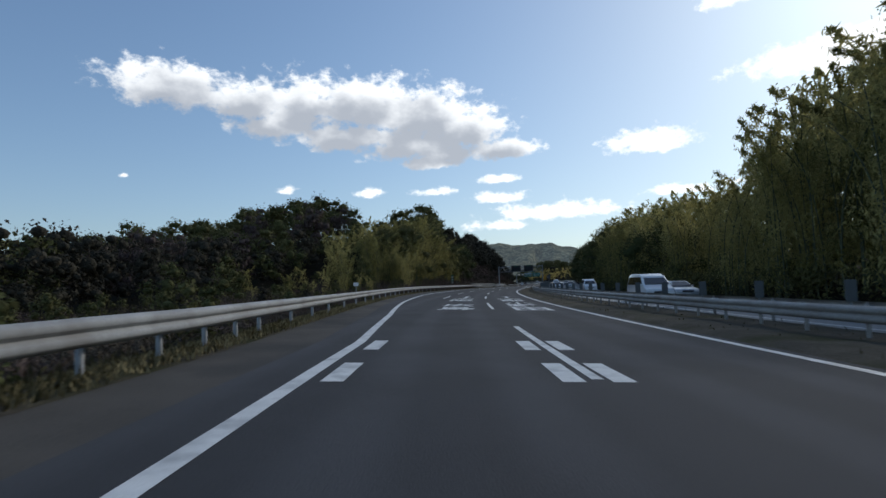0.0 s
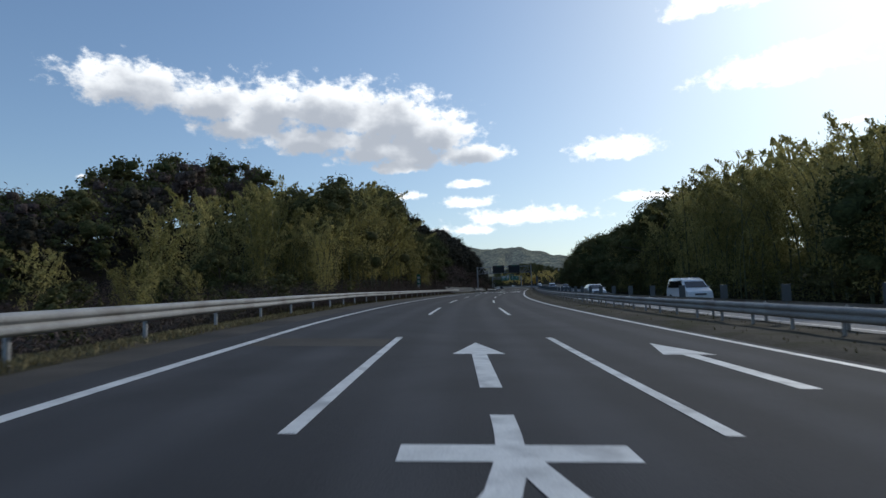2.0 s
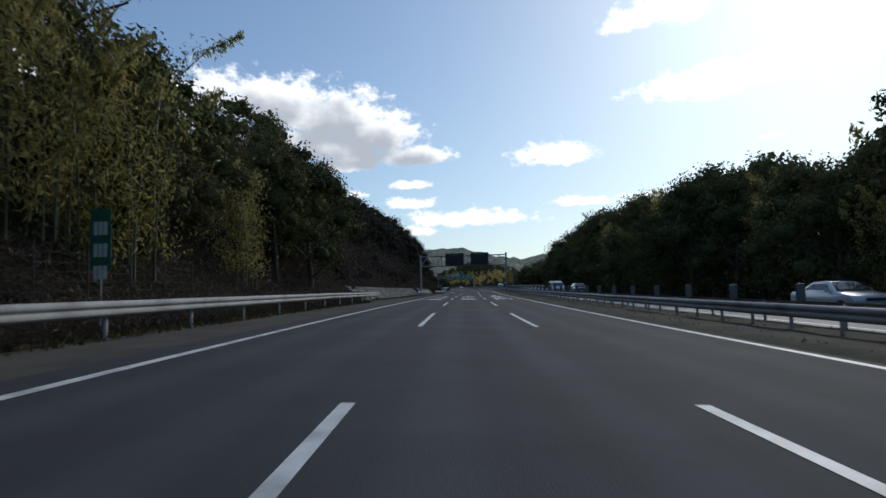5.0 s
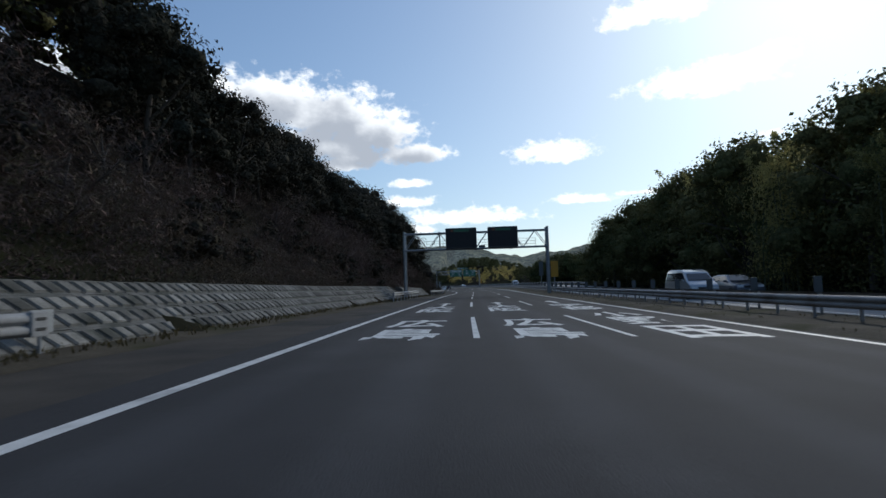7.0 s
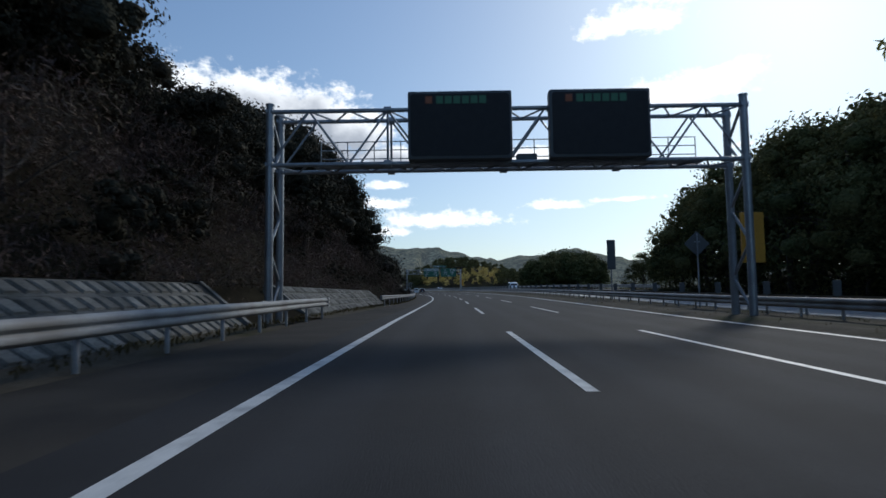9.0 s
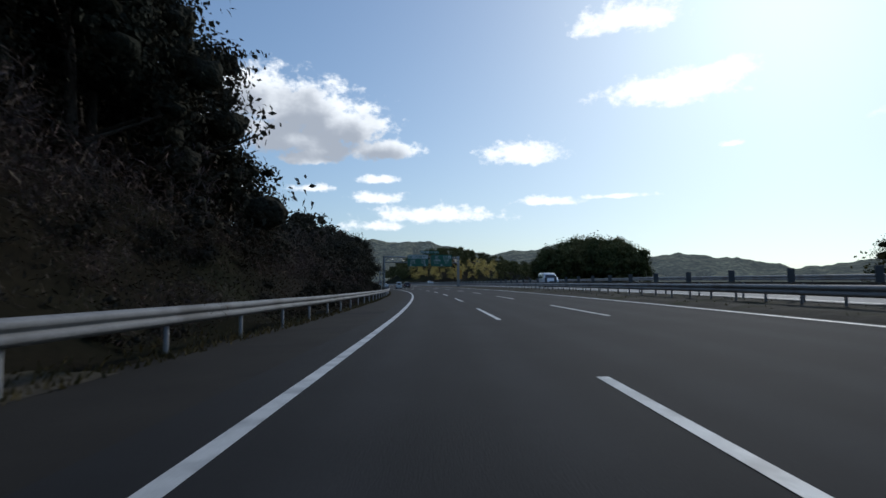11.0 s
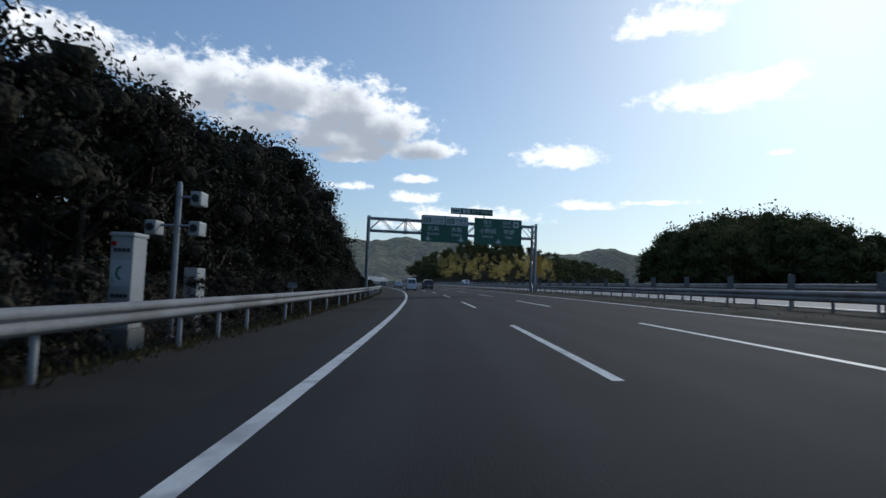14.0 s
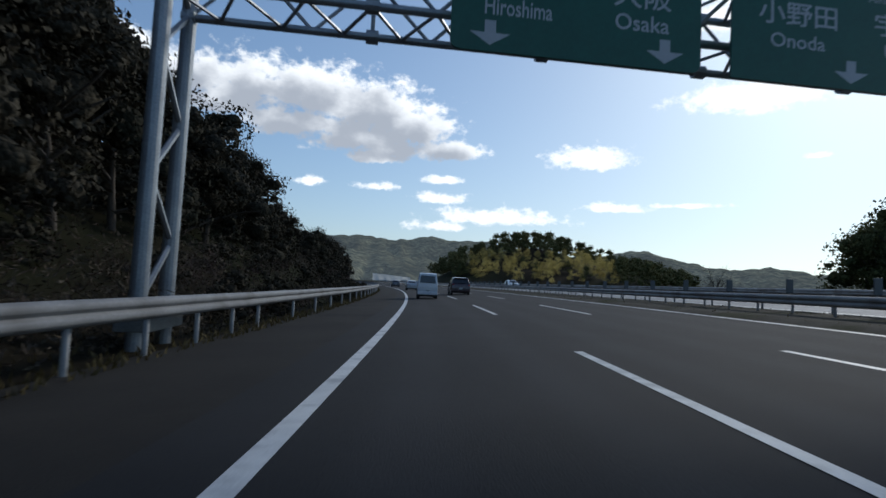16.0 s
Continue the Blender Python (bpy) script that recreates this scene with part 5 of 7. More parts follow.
SKY_Z = [10.8, 11.6, 14.0, 15.0, 16.8, 18.0, 18.0, 19.0, 18.0, 16.8, 15.4, 14.6, 15.2, 16.6, 15.6, 14.6, 14.2, 14.6, 15.0, 14.2, 12.3, 12.6, 13.5, 15.0, 16.0, 16.5, 16.0, 15.5, 12.0, 6.0, 4.2, 6.2, 8.1, 9.5, 10.6, 10.8, 13.6, 13.2, 13.3, 12.4, 10.9, 9.9, 10.7, 9.6, 7.4, 6.8, 7.0, 7.6, 5.0, 4.0]
# the same across the road, twenty-five metres from the lane line
FAR_S = [-30, 27, 36, 40, 44, 47, 57, 73, 91, 103, 115, 127, 133, 136, 141, 153, 175, 191, 206, 216, 229, 240, 250, 256, 264, 267, 273, 280]
FAR_Z = [18.5, 18.4, 19.0, 16.0, 15.3, 12.4, 13.0, 13.2, 14.5, 15.8, 15.0, 14.1, 13.2, 10.4, 9.7, 12.6, 14.6, 16.8, 17.6, 17.0, 15.8, 15.0, 15.5, 13.4, 12.6, 8.4, 7.0, 5.0]


def forest():
    rng = np.random.default_rng(11)
    jobs = []
    # the hill on the near side
    for s in np.arange(20, 640, 4.6):
        for lat in np.arange(-14.6, -150, -4.8):
            if lat < (-125 if s < 130 else -36):
                continue
            jobs.append((s + rng.uniform(-2, 2), lat + rng.uniform(-2, 2), "left"))
    for s in np.arange(84, 118, 3.4):
        for lat in (-15.5, -19.0, -22.5):
            jobs.append((s + rng.uniform(-1.2, 1.2), lat + rng.uniform(-1.2, 1.2), "left"))
    for s in np.arange(186, 264, 4.4):
        for lat in (-18.0, -21.5, -25.0):
            jobs.append((s + rng.uniform(-1.6, 1.6), lat + rng.uniform(-1.2, 1.2), "left"))
    # the bank across the road
    for s in np.arange(-20, 276, 4.4):
        for lat in np.arange(22.5, 38, 4.6):
            jobs.append((s + rng.uniform(-2, 2), lat + rng.uniform(-1.8, 1.8), "right"))
    S = np.array([j[0] for j in jobs])
    L = np.array([j[1] for j in jobs])
    P = rp_many(S, L, np.zeros(len(S)))
    Z = land_height(P[:, 0], P[:, 1])
    for (s, lat, where), p, z in zip(jobs, P, Z):
        if where == "left":
            near = lat > -22 and 60 < s < 440
            kind = mix_of(s, lat, rng)
            if 85 < s < 122 and lat > -24 and rng.uniform() < 0.6:
                kind = "bamboo"
            sc = rng.uniform(0.75, 1.15)
            if s < 85 and lat > -30:
                kind, sc = "brush" if rng.uniform() < 0.6 else "oak", rng.uniform(0.4, 0.7)
                if lat > -18 and s < 66:
                    sc *= 0.6
                if s > 50 and rng.uniform() < 0.85:
                    kind, sc = "bamboo", float(np.interp(s, [50, 55, 69, 81, 85], [3.0, 3.6, 7.4, 11.5, 12.5])) * rng.uniform(0.72, 1.05) / 9.0
            if 272 < s < 345:
                sc *= 0.5 if lat > -26 else 0.72
                if kind == "cedar":
                    kind = "oak"
            if lat > -18:
                sc *= 0.8
            if s > 250 and lat > -16.5:
                lat = -16.5 - rng.uniform(0, 1.0)
                q = rp(s, lat)
                p = (q.x, q.y)
            if 402 < s < 475:
                sc *= 0.8
            if kind == "bamboo" and lat > -24 and s > 85:
                sc *= 1.3 if s < 117 else 1.12
            if 150 < s < 252 and lat > -15.6:
                continue
            if s < 95:
                sc *= 0.78
            sc *= float(np.interp(s, [150, 165, 192, 205, 218, 228, 266, 272, 330, 345, 352, 366, 376, 400, 420], [1, 0.88, 0.86, 0.86, 0.92, 1.12, 1.12, 1.0, 0.95, 0.95, 1.2, 1.12, 0.8, 0.75, 0.9]))
            if kind == "brush" and lat < -30:
                kind = "oak"
            # oaks here swap to the leaf with shade in its colour
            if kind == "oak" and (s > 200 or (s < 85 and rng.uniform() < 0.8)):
                kind = "shaded_oak"
            s18 = s + (lat + 18) * float(np.interp(s, [320, 360], [1.8, 3.0]))
            if 85 < s18 < 480 and lat > -39:
                rise = max(0.7, (-lat - 1.75) / 16.25)
                if s18 < 140:
                    rise = min(rise, 1.0)
                edge_z = min(float(np.interp(s18, SKY_S, SKY_Z)), float(np.interp(s18 + 0.2 * max(0.0, -18 - lat), SKY_S, SKY_Z)))
                cap = 1.1 + (edge_z - 1.1) * rise
                low, high = (0.97, 1.07) if s18 < 122 else (0.92, 1.01) if s < 300 else (0.75, 0.90) if s < 368 else (0.82, 0.94)
                top = (cap * rng.uniform(low, high) - z) / KINDS[kind].h
                sc = max(0.3, min(top, 1.75 if s < 130 else 1.5))
            if (s > 440 or lat < -60) and rng.uniform() < 0.45:
                continue
            if lat < -75 and rng.uniform() < 0.35:
                continue
            if s < 130 and lat < -40:
                sc *= 1.15
            edge = -36 < lat < -27 and 90 < s < 440
            if kind == "bare":
                if edge or near:
                    plant("bare", p[0], p[1], z - 0.1, sc, rng, group="roadside trees")
                else:
                    plant_far("oak" if s < 200 else "shaded_oak", p[0], p[1], z - 0.3, sc, rng)
            elif near:
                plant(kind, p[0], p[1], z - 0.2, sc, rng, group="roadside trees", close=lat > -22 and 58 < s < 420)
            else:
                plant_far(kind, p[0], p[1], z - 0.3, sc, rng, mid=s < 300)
        else:
            kind = "bamboo" if rng.uniform() < (0.8 if s < 115 else 0.28) else "oak"
            sc = rng.uniform(1.0, 1.35) * (1.1 if lat < 32 else 1.0)
            sc *= float(np.interp(s, [-20, 25, 50, 70, 82, 125, 140, 160, 205, 225, 245, 262], [1.42, 1.30, 1.0, 1.0, 1.28, 1.28, 1.12, 1.2, 1.36, 1.28, 1.05, 0.75]))
            if kind == "bamboo":
                sc *= 0.8
            s25 = s - (lat - 25) * 1.7
            cap = 1.2 + (float(np.interp(s25, FAR_S, FAR_Z)) - 1.2) * (lat + 2.5) / 27.5
            tall = cap * rng.uniform(0.94, 1.08) - z
            if tall > 12.5 and s < 115:
                kind = "bamboo"
            sc = max(0.35, min(1.6 if kind == "oak" else 1.75, tall / KINDS[kind].h))
            if lat < 29 and s > -5:
                plant(kind, p[0], p[1], z - 0.2, sc, rng, group="trees across the road", close=lat < (27 if s < 70 or s > 170 else 24))
            else:
                plant_far(kind, p[0], p[1], z - 0.3, sc, rng)
    # bare trees standing over the low saddle
    for s, lat, sc in ((180, -25, 0.8), (184, -27, 0.75), (176, -28, 0.8), (303, -22, 0.8), (306.5, -23, 0.85), (300.5, -24, 0.75), (321, -22, 0.85), (325, -23, 0.8), (317, -27, 1.0), (321, -24, 1.15), (325, -28, 1.05), (214, -34, 0.8), (220, -36, 0.8), (262, -24, 1.0), (266, -21, 0.95)):
        p = rp(s, lat)
        z = float(land_height(np.array([p.x]), np.array([p.y]))[0])
        plant("bare", p.x, p.y, z - 0.2, sc, rng, group="roadside trees")
    # brush on the slope above the block wall
    for s in np.arange(134, 300, 2.9):
        for lat in (-14.6, -16.8, -19.4, -22.6):
            a, b = s + rng.uniform(-1.2, 1.2), lat + rng.uniform(-1.0, 1.0)
            p = rp(a, b)
            z = float(land_height(np.array([p.x]), np.array([p.y]))[0])
            low = rng.uniform() < 0.3
            plant_far("shaded_oak" if low else "brush", p.x, p.y, z - 0.3, rng.uniform(0.22, 0.4) if low else rng.uniform(0.8, 1.4), rng, fine=True)
    # shrubs under the trees across the road
    for s in np.arange(-8, 262, 4.2):
        for lat in (23.0, 28.5, 34.0):
            a, b = s + rng.uniform(-1.8, 1.8), lat + rng.uniform(-1.5, 1.5)
            p = rp(a, b)
            z = float(land_height(np.array([p.x]), np.array([p.y]))[0])
            plant_far("oak", p.x, p.y, z - 0.3, rng.uniform(0.28, 0.46), rng, 1.25, fine=True)
    # shrubs at the foot of the wood along the bend
    for s in np.arange(252, 425, 2.3):
        for lat in (-12.2, -14.3):
            a, b = s + rng.uniform(-1.0, 1.0), lat + rng.uniform(-0.6, 0.6)
            p = rp(a, b)
            z = float(land_height(np.array([p.x]), np.array([p.y]))[0])
            low = rng.uniform() < 0.78
            plant_far("shaded_oak" if low else "brush", p.x, p.y, z - 0.2, rng.uniform(0.14, 0.24) if low else rng.uniform(0.45, 0.8), rng, fine=True)
    # low brush in the hollow behind the guard rail
    for s in np.arange(-12, 84, 3.3):
        for off in (2.6, 5.6, 8.8, 12.5, 16.5):
            a, b = s + rng.uniform(-1.4, 1.4), left_rail(s) - off + rng.uniform(-1.2, 1.2)
            p = rp(a, b)
            z = float(land_height(np.array([p.x]), np.array([p.y]))[0])
            low = rng.uniform() < 0.45
            plant_far("oak" if low else "brush", p.x, p.y, z - 0.2, rng.uniform(0.14, 0.26) if low else rng.uniform(0.35, 0.75), rng, fine=True)
    # a bare tree in the fields beyond the bend
    p = rp(445, 44)
    z = float(land_height(np.array([p.x]), np.array([p.y]))[0])
    plant("bare", p.x, p.y, z - 0.2, 0.85, rng, 1.2, group="roadside trees")
    # the grove in the field
    c = rp(404.5, 54.5)
    for i in range(62):
        a, r = rng.uniform(0, 6.283), 17.2 * math.sqrt(rng.uniform(0, 1))
        x, y = c.x + r * math.cos(a), c.y + 1.1 * r * math.sin(a)
        z = float(land_height(np.array([x]), np.array([y]))[0])
        sc = (1.74 - 0.55 * (r / 17.2) ** 3) * rng.uniform(0.93, 1.05)
        plant("oak", x, y, z - 0.2, sc, rng, 1.0, group="grove in the field")
    # woods on the knoll ahead: bamboo below, dark trees above
    k0 = rp(358.5, -5.9)
    pts = []
    for az in np.arange(-2, 46, 1.05):
        for dist in np.arange(150, 400, 8.0):
            a = radians(az + rng.uniform(-.4, .4))
            d = dist + rng.uniform(-3, 3)
            pts.append((k0.x + d * math.sin(a), k0.y + d * math.cos(a), az, d))
    X, Y = np.array([p[0] for p in pts]), np.array([p[1] for p in pts])
    sK, lK = on_road(X, Y)
    Z = land_height(X, Y)
    for (x, y, az, d), s, lat, z in zip(pts, sK, lK, Z):
        if lat < 20 or z < 2.6 or (d > 262 and rng.uniform() < 0.6):
            continue
        yellow = d < 222 + 12 * math.sin(az * 0.9) and 10.5 < az < 25 and z < 12.5
        plant_far("plume" if yellow and rng.uniform() < 0.95 else "oak", x, y, z - 0.3, rng.uniform(0.5, 0.7) if yellow else rng.uniform(0.68, 0.95), rng)
    for kind, arrays in far_parts.items():
        V, Q, N = joined(*arrays)
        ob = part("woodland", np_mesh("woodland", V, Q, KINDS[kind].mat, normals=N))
        tagged(ob, {"oak": "dense dark evergreen wood covering the hills", "shaded_oak": "evergreen wood on the slope, coloured near-black for shade", "winter": "brown leafless winter wood on the hillside", "cedar": "dark conifers among the hill wood", "bamboo": "yellow-green bamboo stands on the hillsides", "plume": "pale yellow bamboo grove on the knoll", "brush": "brown winter brush on the slopes"}[kind], "woodland", kind="stuff")


forest()


def low_growth():
    """Dry grass and brush along the edges, too fine to count."""
    rng = np.random.default_rng(5)
    n = 8000
    S = np.concatenate([rng.uniform(-20, 150, n), rng.uniform(246, 520, n)])
    base = left_rail_many(S)
    L = base + 0.22 - rng.exponential(0.7, len(S))
    h = rng.uniform(0.08, 0.25, len(S))
    P = rp_many(S, L, np.zeros(len(S)))
    P[:, 2] = land_height(P[:, 0], P[:, 1]) + h * 0.35 + np.where(S < 75, 0.05, 0.02)
    N = rng.normal(size=(len(S), 3))
    N[:, 2] *= 0.2
    N /= np.linalg.norm(N, axis=1, keepdims=True)
    V, Q = leaf_cards(P, N, 0.26, 0.05, rng, -3.0)
    tagged(part("grass", np_mesh("grass", V, Q, M_GRASS)), "dry winter grass along the guard rail", "grass", kind="stuff")
    # weeds along the foot of the block wall
    n = 2600
    S = rng.uniform(153, 250, n)
    L = -10.6 - rng.beta(2.2, 1.4, n) * 1.0
    h = rng.uniform(0.05, 0.18, n) * (0.6 + 0.8 * (np.sin(S * 0.9) > 0.2))
    P = rp_many(S, L, 0.03 + h * 0.4)
    N = rng.normal(size=(n, 3))
    N[:, 2] *= 0.2
    N /= np.linalg.norm(N, axis=1, keepdims=True)
    V, Q = leaf_cards(P, N, 0.2, 0.04, rng, -3.0)
    tagged(part("grass", np_mesh("grass", V, Q, M_GRASS)), "sparse weeds at the foot of the block wall", "grass", kind="stuff")
    # a close turf on the verge at the start, and brush in the hollow behind it
    n = 16000
    S = rng.uniform(-14, 72, n)
    L = left_rail_many(S) + 0.30 - rng.uniform(0, 1.25, n)
    P = rp_many(S, L, 0.05 + 0.04 * rng.uniform(size=n) - 0.25 * np.clip(left_rail_many(S) - 0.35 - L, 0, 1))
    N = rng.normal(size=(n, 3))
    N[:, 2] *= 0.2
    N /= np.linalg.norm(N, axis=1, keepdims=True)
    V, Q = leaf_cards(P, N, 0.15, 0.035, rng, -3.0)
    tagged(part("grass", np_mesh("grass", V, Q, M_TURF)), "short dry turf under the guard rail", "grass", kind="stuff")
    n = 26000
    S = rng.uniform(-16, 90, n)
    L = left_rail_many(S) - 0.9 - rng.gamma(1.6, 1.4, n)
    P = rp_many(S, L, np.zeros(n))
    P[:, 2] = land_height(P[:, 0], P[:, 1]) + rng.uniform(0.0, 0.55, n)
    N = rng.normal(size=(n, 3))
    N /= np.linalg.norm(N, axis=1, keepdims=True)
    V, Q = leaf_cards(P, N, 0.34, 0.035, rng, -1.0)
    tagged(part("undergrowth", np_mesh("undergrowth", V, Q, M_BRUSH)), "dark tangled weeds in the hollow behind the rail", "undergrowth", kind="stuff")
    # thin grass on the median
    m = 2600
    S = rng.uniform(-20, 420, m)
    L = rng.choice([4.9, 6.7, 7.4], m) + rng.normal(size=m) * 0.35
    P = rp_many(S, np.clip(L, 4.5, 8.1), np.full(m, 0.11))
    N = rng.normal(size=(m, 3))
    N[:, 2] *= 0.2
    N /= np.linalg.norm(N, axis=1, keepdims=True)
    V, Q = leaf_cards(P, N, 0.13, 0.03, rng, -3.0)
    tagged(part("grass", np_mesh("grass", V, Q, M_GRASS)), "thin dry grass on the median earth", "grass", kind="stuff")
    # brush at the foot of the woods
    m = 78000
    S = np.concatenate([rng.uniform(55, 154, m // 6), rng.uniform(154, 250, m // 3), rng.uniform(250, 420, m // 2)])
    foot = np.interp(S, [55, 100, 150, 156, 248, 262, 480], [10.5, 11.5, 12.0, 13.1, 13.1, 11.2, 10.9])
    d = rng.gamma(2.0, 1.1, len(S))
    L = -foot - d
    P = rp_many(S, L, np.zeros(len(S)))
    hump = 1.1 + 0.9 * np.array([noise.noise((a * 0.22, b * 0.3, 1.7)) for a, b in zip(S, L)])
    P[:, 2] = land_height(P[:, 0], P[:, 1]) + rng.uniform(0, 1, len(S)) * np.clip(hump, 0.25, 2.2) * np.clip(d / 1.6, 0.15, 1)
    N = rng.normal(size=(len(S), 3))
    N /= np.linalg.norm(N, axis=1, keepdims=True)
    V, Q = leaf_cards(P, N, 0.17, 0.05, rng, 0.2)
    green = (np.sin(S * 0.13) + rng.normal(size=len(S)) * 0.7) > np.where(S > 250, -0.6, 0.6)
    ob = part("undergrowth", np_mesh("undergrowth", V, Q, [M_BRUSH, M_OAK_SHADED], index=green.astype(int)))
    tagged(ob, "tangled brown and green brush at the foot of the wood", "undergrowth", kind="stuff")
    # fine twigs of the brush over the slope
    m = 84000
    S = np.concatenate([rng.uniform(78, 252, m * 7 // 8), rng.uniform(252, 420, m - m * 7 // 8)])
    foot = np.where((S < 252) & (S > 152), 13.1, np.where(S < 152, 10.7, 11.6))
    L = -foot - rng.uniform(0, 1, m) ** 1.4 * np.where((S < 252) & (S > 152), 9.0, 4.5)
    P = rp_many(S, L, np.zeros(m))
    P[:, 2] = land_height(P[:, 0], P[:, 1]) + rng.uniform(0.0, 0.9, m)
    N = rng.normal(size=(m, 3))
    N /= np.linalg.norm(N, axis=1, keepdims=True)
    V, Q = leaf_cards(P, N, 0.38, 0.022, rng, -1.2)
    tagged(part("undergrowth", np_mesh("undergrowth", V, Q, M_BRUSH)), "fine reddish-brown winter twigs over the slope", "undergrowth", kind="stuff")
    m = 16000
    S = rng.uniform(-10, 275, m)
    L = 19.6 + rng.gamma(2.0, 0.8, m)
    P = rp_many(S, L, np.zeros(m))
    P[:, 2] = land_height(P[:, 0], P[:, 1]) + rng.uniform(0, 2.2, m)
    N = rng.normal(size=(m, 3))
    N /= np.linalg.norm(N, axis=1, keepdims=True)
    V, Q = leaf_cards(P, N, 0.3, 0.12, rng, 0.2)
    tagged(part("undergrowth", np_mesh("undergrowth", V, Q, M_OAK)), "dark brush below the trees across the road", "undergrowth", kind="stuff")


low_growth()


# ---- sign gantries ----
def truss(parent, x0, x1, z0, z1, depth, r, bays, mat):
    """A box truss of tubes between two posts: each chord and each face's lacing is a part."""
    for y in (-depth / 2, depth / 2):
        for z in (z0, z1):
            part("chord", tube_bm((x0, y, z), (x1, y, z), r, 10), mat, parent)
    step = (x1 - x0) / bays
    for y in (-depth / 2, depth / 2):
        for i in range(bays):
            a = x0 + i * step
            lo, hi = (z0, z1) if i % 2 == 0 else (z1, z0)
            part("lacing_bar", tube_bm((a, y, lo), (a + step, y, hi), r * 0.5, 6), mat, parent)
    for z in (z0, z1):
        for i in range(bays * 2):
            a = x0 + i * step / 2
            s = 1 if i % 2 == 0 else -1
            part("cross_bar", tube_bm((a, -s * depth / 2, z), (a + step / 2, s * depth / 2, z), r * 0.45, 6), mat, parent)
    for i in range(0, bays + 1, 3):
        a = x0 + i * step
        for y in (-depth / 2, depth / 2):
            bm = bmesh.new()
            tube_bm((a, y, z0 - 0.02), (a, y, z1 + 0.02), r * 0.6, 6, bm)
            for z in (z0, z1):
                tube_bm((a - 0.13, y, z), (a + 0.13, y, z), r * 1.75, 10, bm)
            part("frame_joint", bm, mat, parent)


def tower(parent, x, top, depth, r, mat, base_z=-0.6):
    """Two tubes laced together, on a plinth."""
    for y in (-depth / 2, depth / 2):
        part("column", tube_bm((x, y, base_z), (x, y, top), r, 14), mat, parent)
        part("column_cap", tube_bm((x, y, top), (x, y, top + 0.06), r * 1.15, 14), mat, parent)
    n = int(top / 1.15)
    for i in range(n):
        s = 1 if i % 2 == 0 else -1
        part("column_brace", tube_bm((x, -s * depth / 2, 0.2 + i * top / (n + 0.3)), (x, s * depth / 2, 0.2 + (i + 1) * top / (n + 0.3)), r * 0.4, 6), mat, parent)
    part("plinth", box_bm((0.55, depth + 0.5, 0.3), (x, 0, -0.12), 0.03), M_CONCRETE, parent)


def rounded(w, h, r, n=5):
    pts = []
    for cx, cy, a0 in ((w / 2 - r, h / 2 - r, 0), (-w / 2 + r, h / 2 - r, 90), (-w / 2 + r, -h / 2 + r, 180), (w / 2 - r, -h / 2 + r, 270)):
        for i in range(n + 1):
            a = radians(a0 + 90 * i / n)
            pts.append((cx + r * math.cos(a), cy + r * math.sin(a)))
    return pts


FACE = Matrix(((1, 0, 0, 0), (0, 0, -1, 0), (0, 1, 0, 0), (0, 0, 0, 1)))   # x stays, y turns up, z turns towards oncoming eyes


def panel(name, w, h, x, y, z, mat, parent, thick=0.05, r=0.08, label=""):
    bm = prism_bm(rounded(w, h, r), thick)
    ob = part(name, bm, mat, parent, label)
    ob.matrix_basis = Matrix.Translation((x, y, z)) @ FACE
    return ob


def writing(body, w, h, x, y, z, mat, parent, bold=0.01):
    me = fit_mesh(text_mesh(body, 1.0, bold), w, h)
    me.materials.append(mat)
    ob = part("lettering", me, None, parent)
    ob.matrix_basis = Matrix.Translation((x, y, z)) @ FACE
    return ob


def down_arrow(w, h, x, y, z, mat, parent):
    pts = [(-0.14 * w, h / 2), (-0.14 * w, 0.0), (-w / 2, 0.0), (0, -h / 2), (w / 2, 0.0), (0.14 * w, 0.0), (0.14 * w, h / 2)]
    bm = bmesh.new()
    bm.faces.new([bm.verts.new((a, b, 0)) for a, b in pts])
    ob = part("arrow", bm, mat, parent)
    ob.matrix_basis = Matrix.Translation((x, y, z)) @ FACE


def bars(count, w, h, x, y, z, mat, parent, name="text_bar"):
    """Plain bars where the writing cannot be read."""
    step = w / count
    for i in range(count):
        ob = part(name, prism_bm([(-step * 0.4, -h / 2), (step * 0.4, -h / 2), (step * 0.4, h / 2), (-step * 0.4, h / 2)], 0.004), mat, parent)
        ob.matrix_basis = Matrix.Translation((x - w / 2 + (i + 0.5) * step, y, z)) @ FACE


def at_road(s, turn=0.0, lat=0.0, z=0.0):
    return Matrix.Translation(rp(s, lat, z)) @ pose(0, 0, 0, 0, 0, heading(s) + turn)


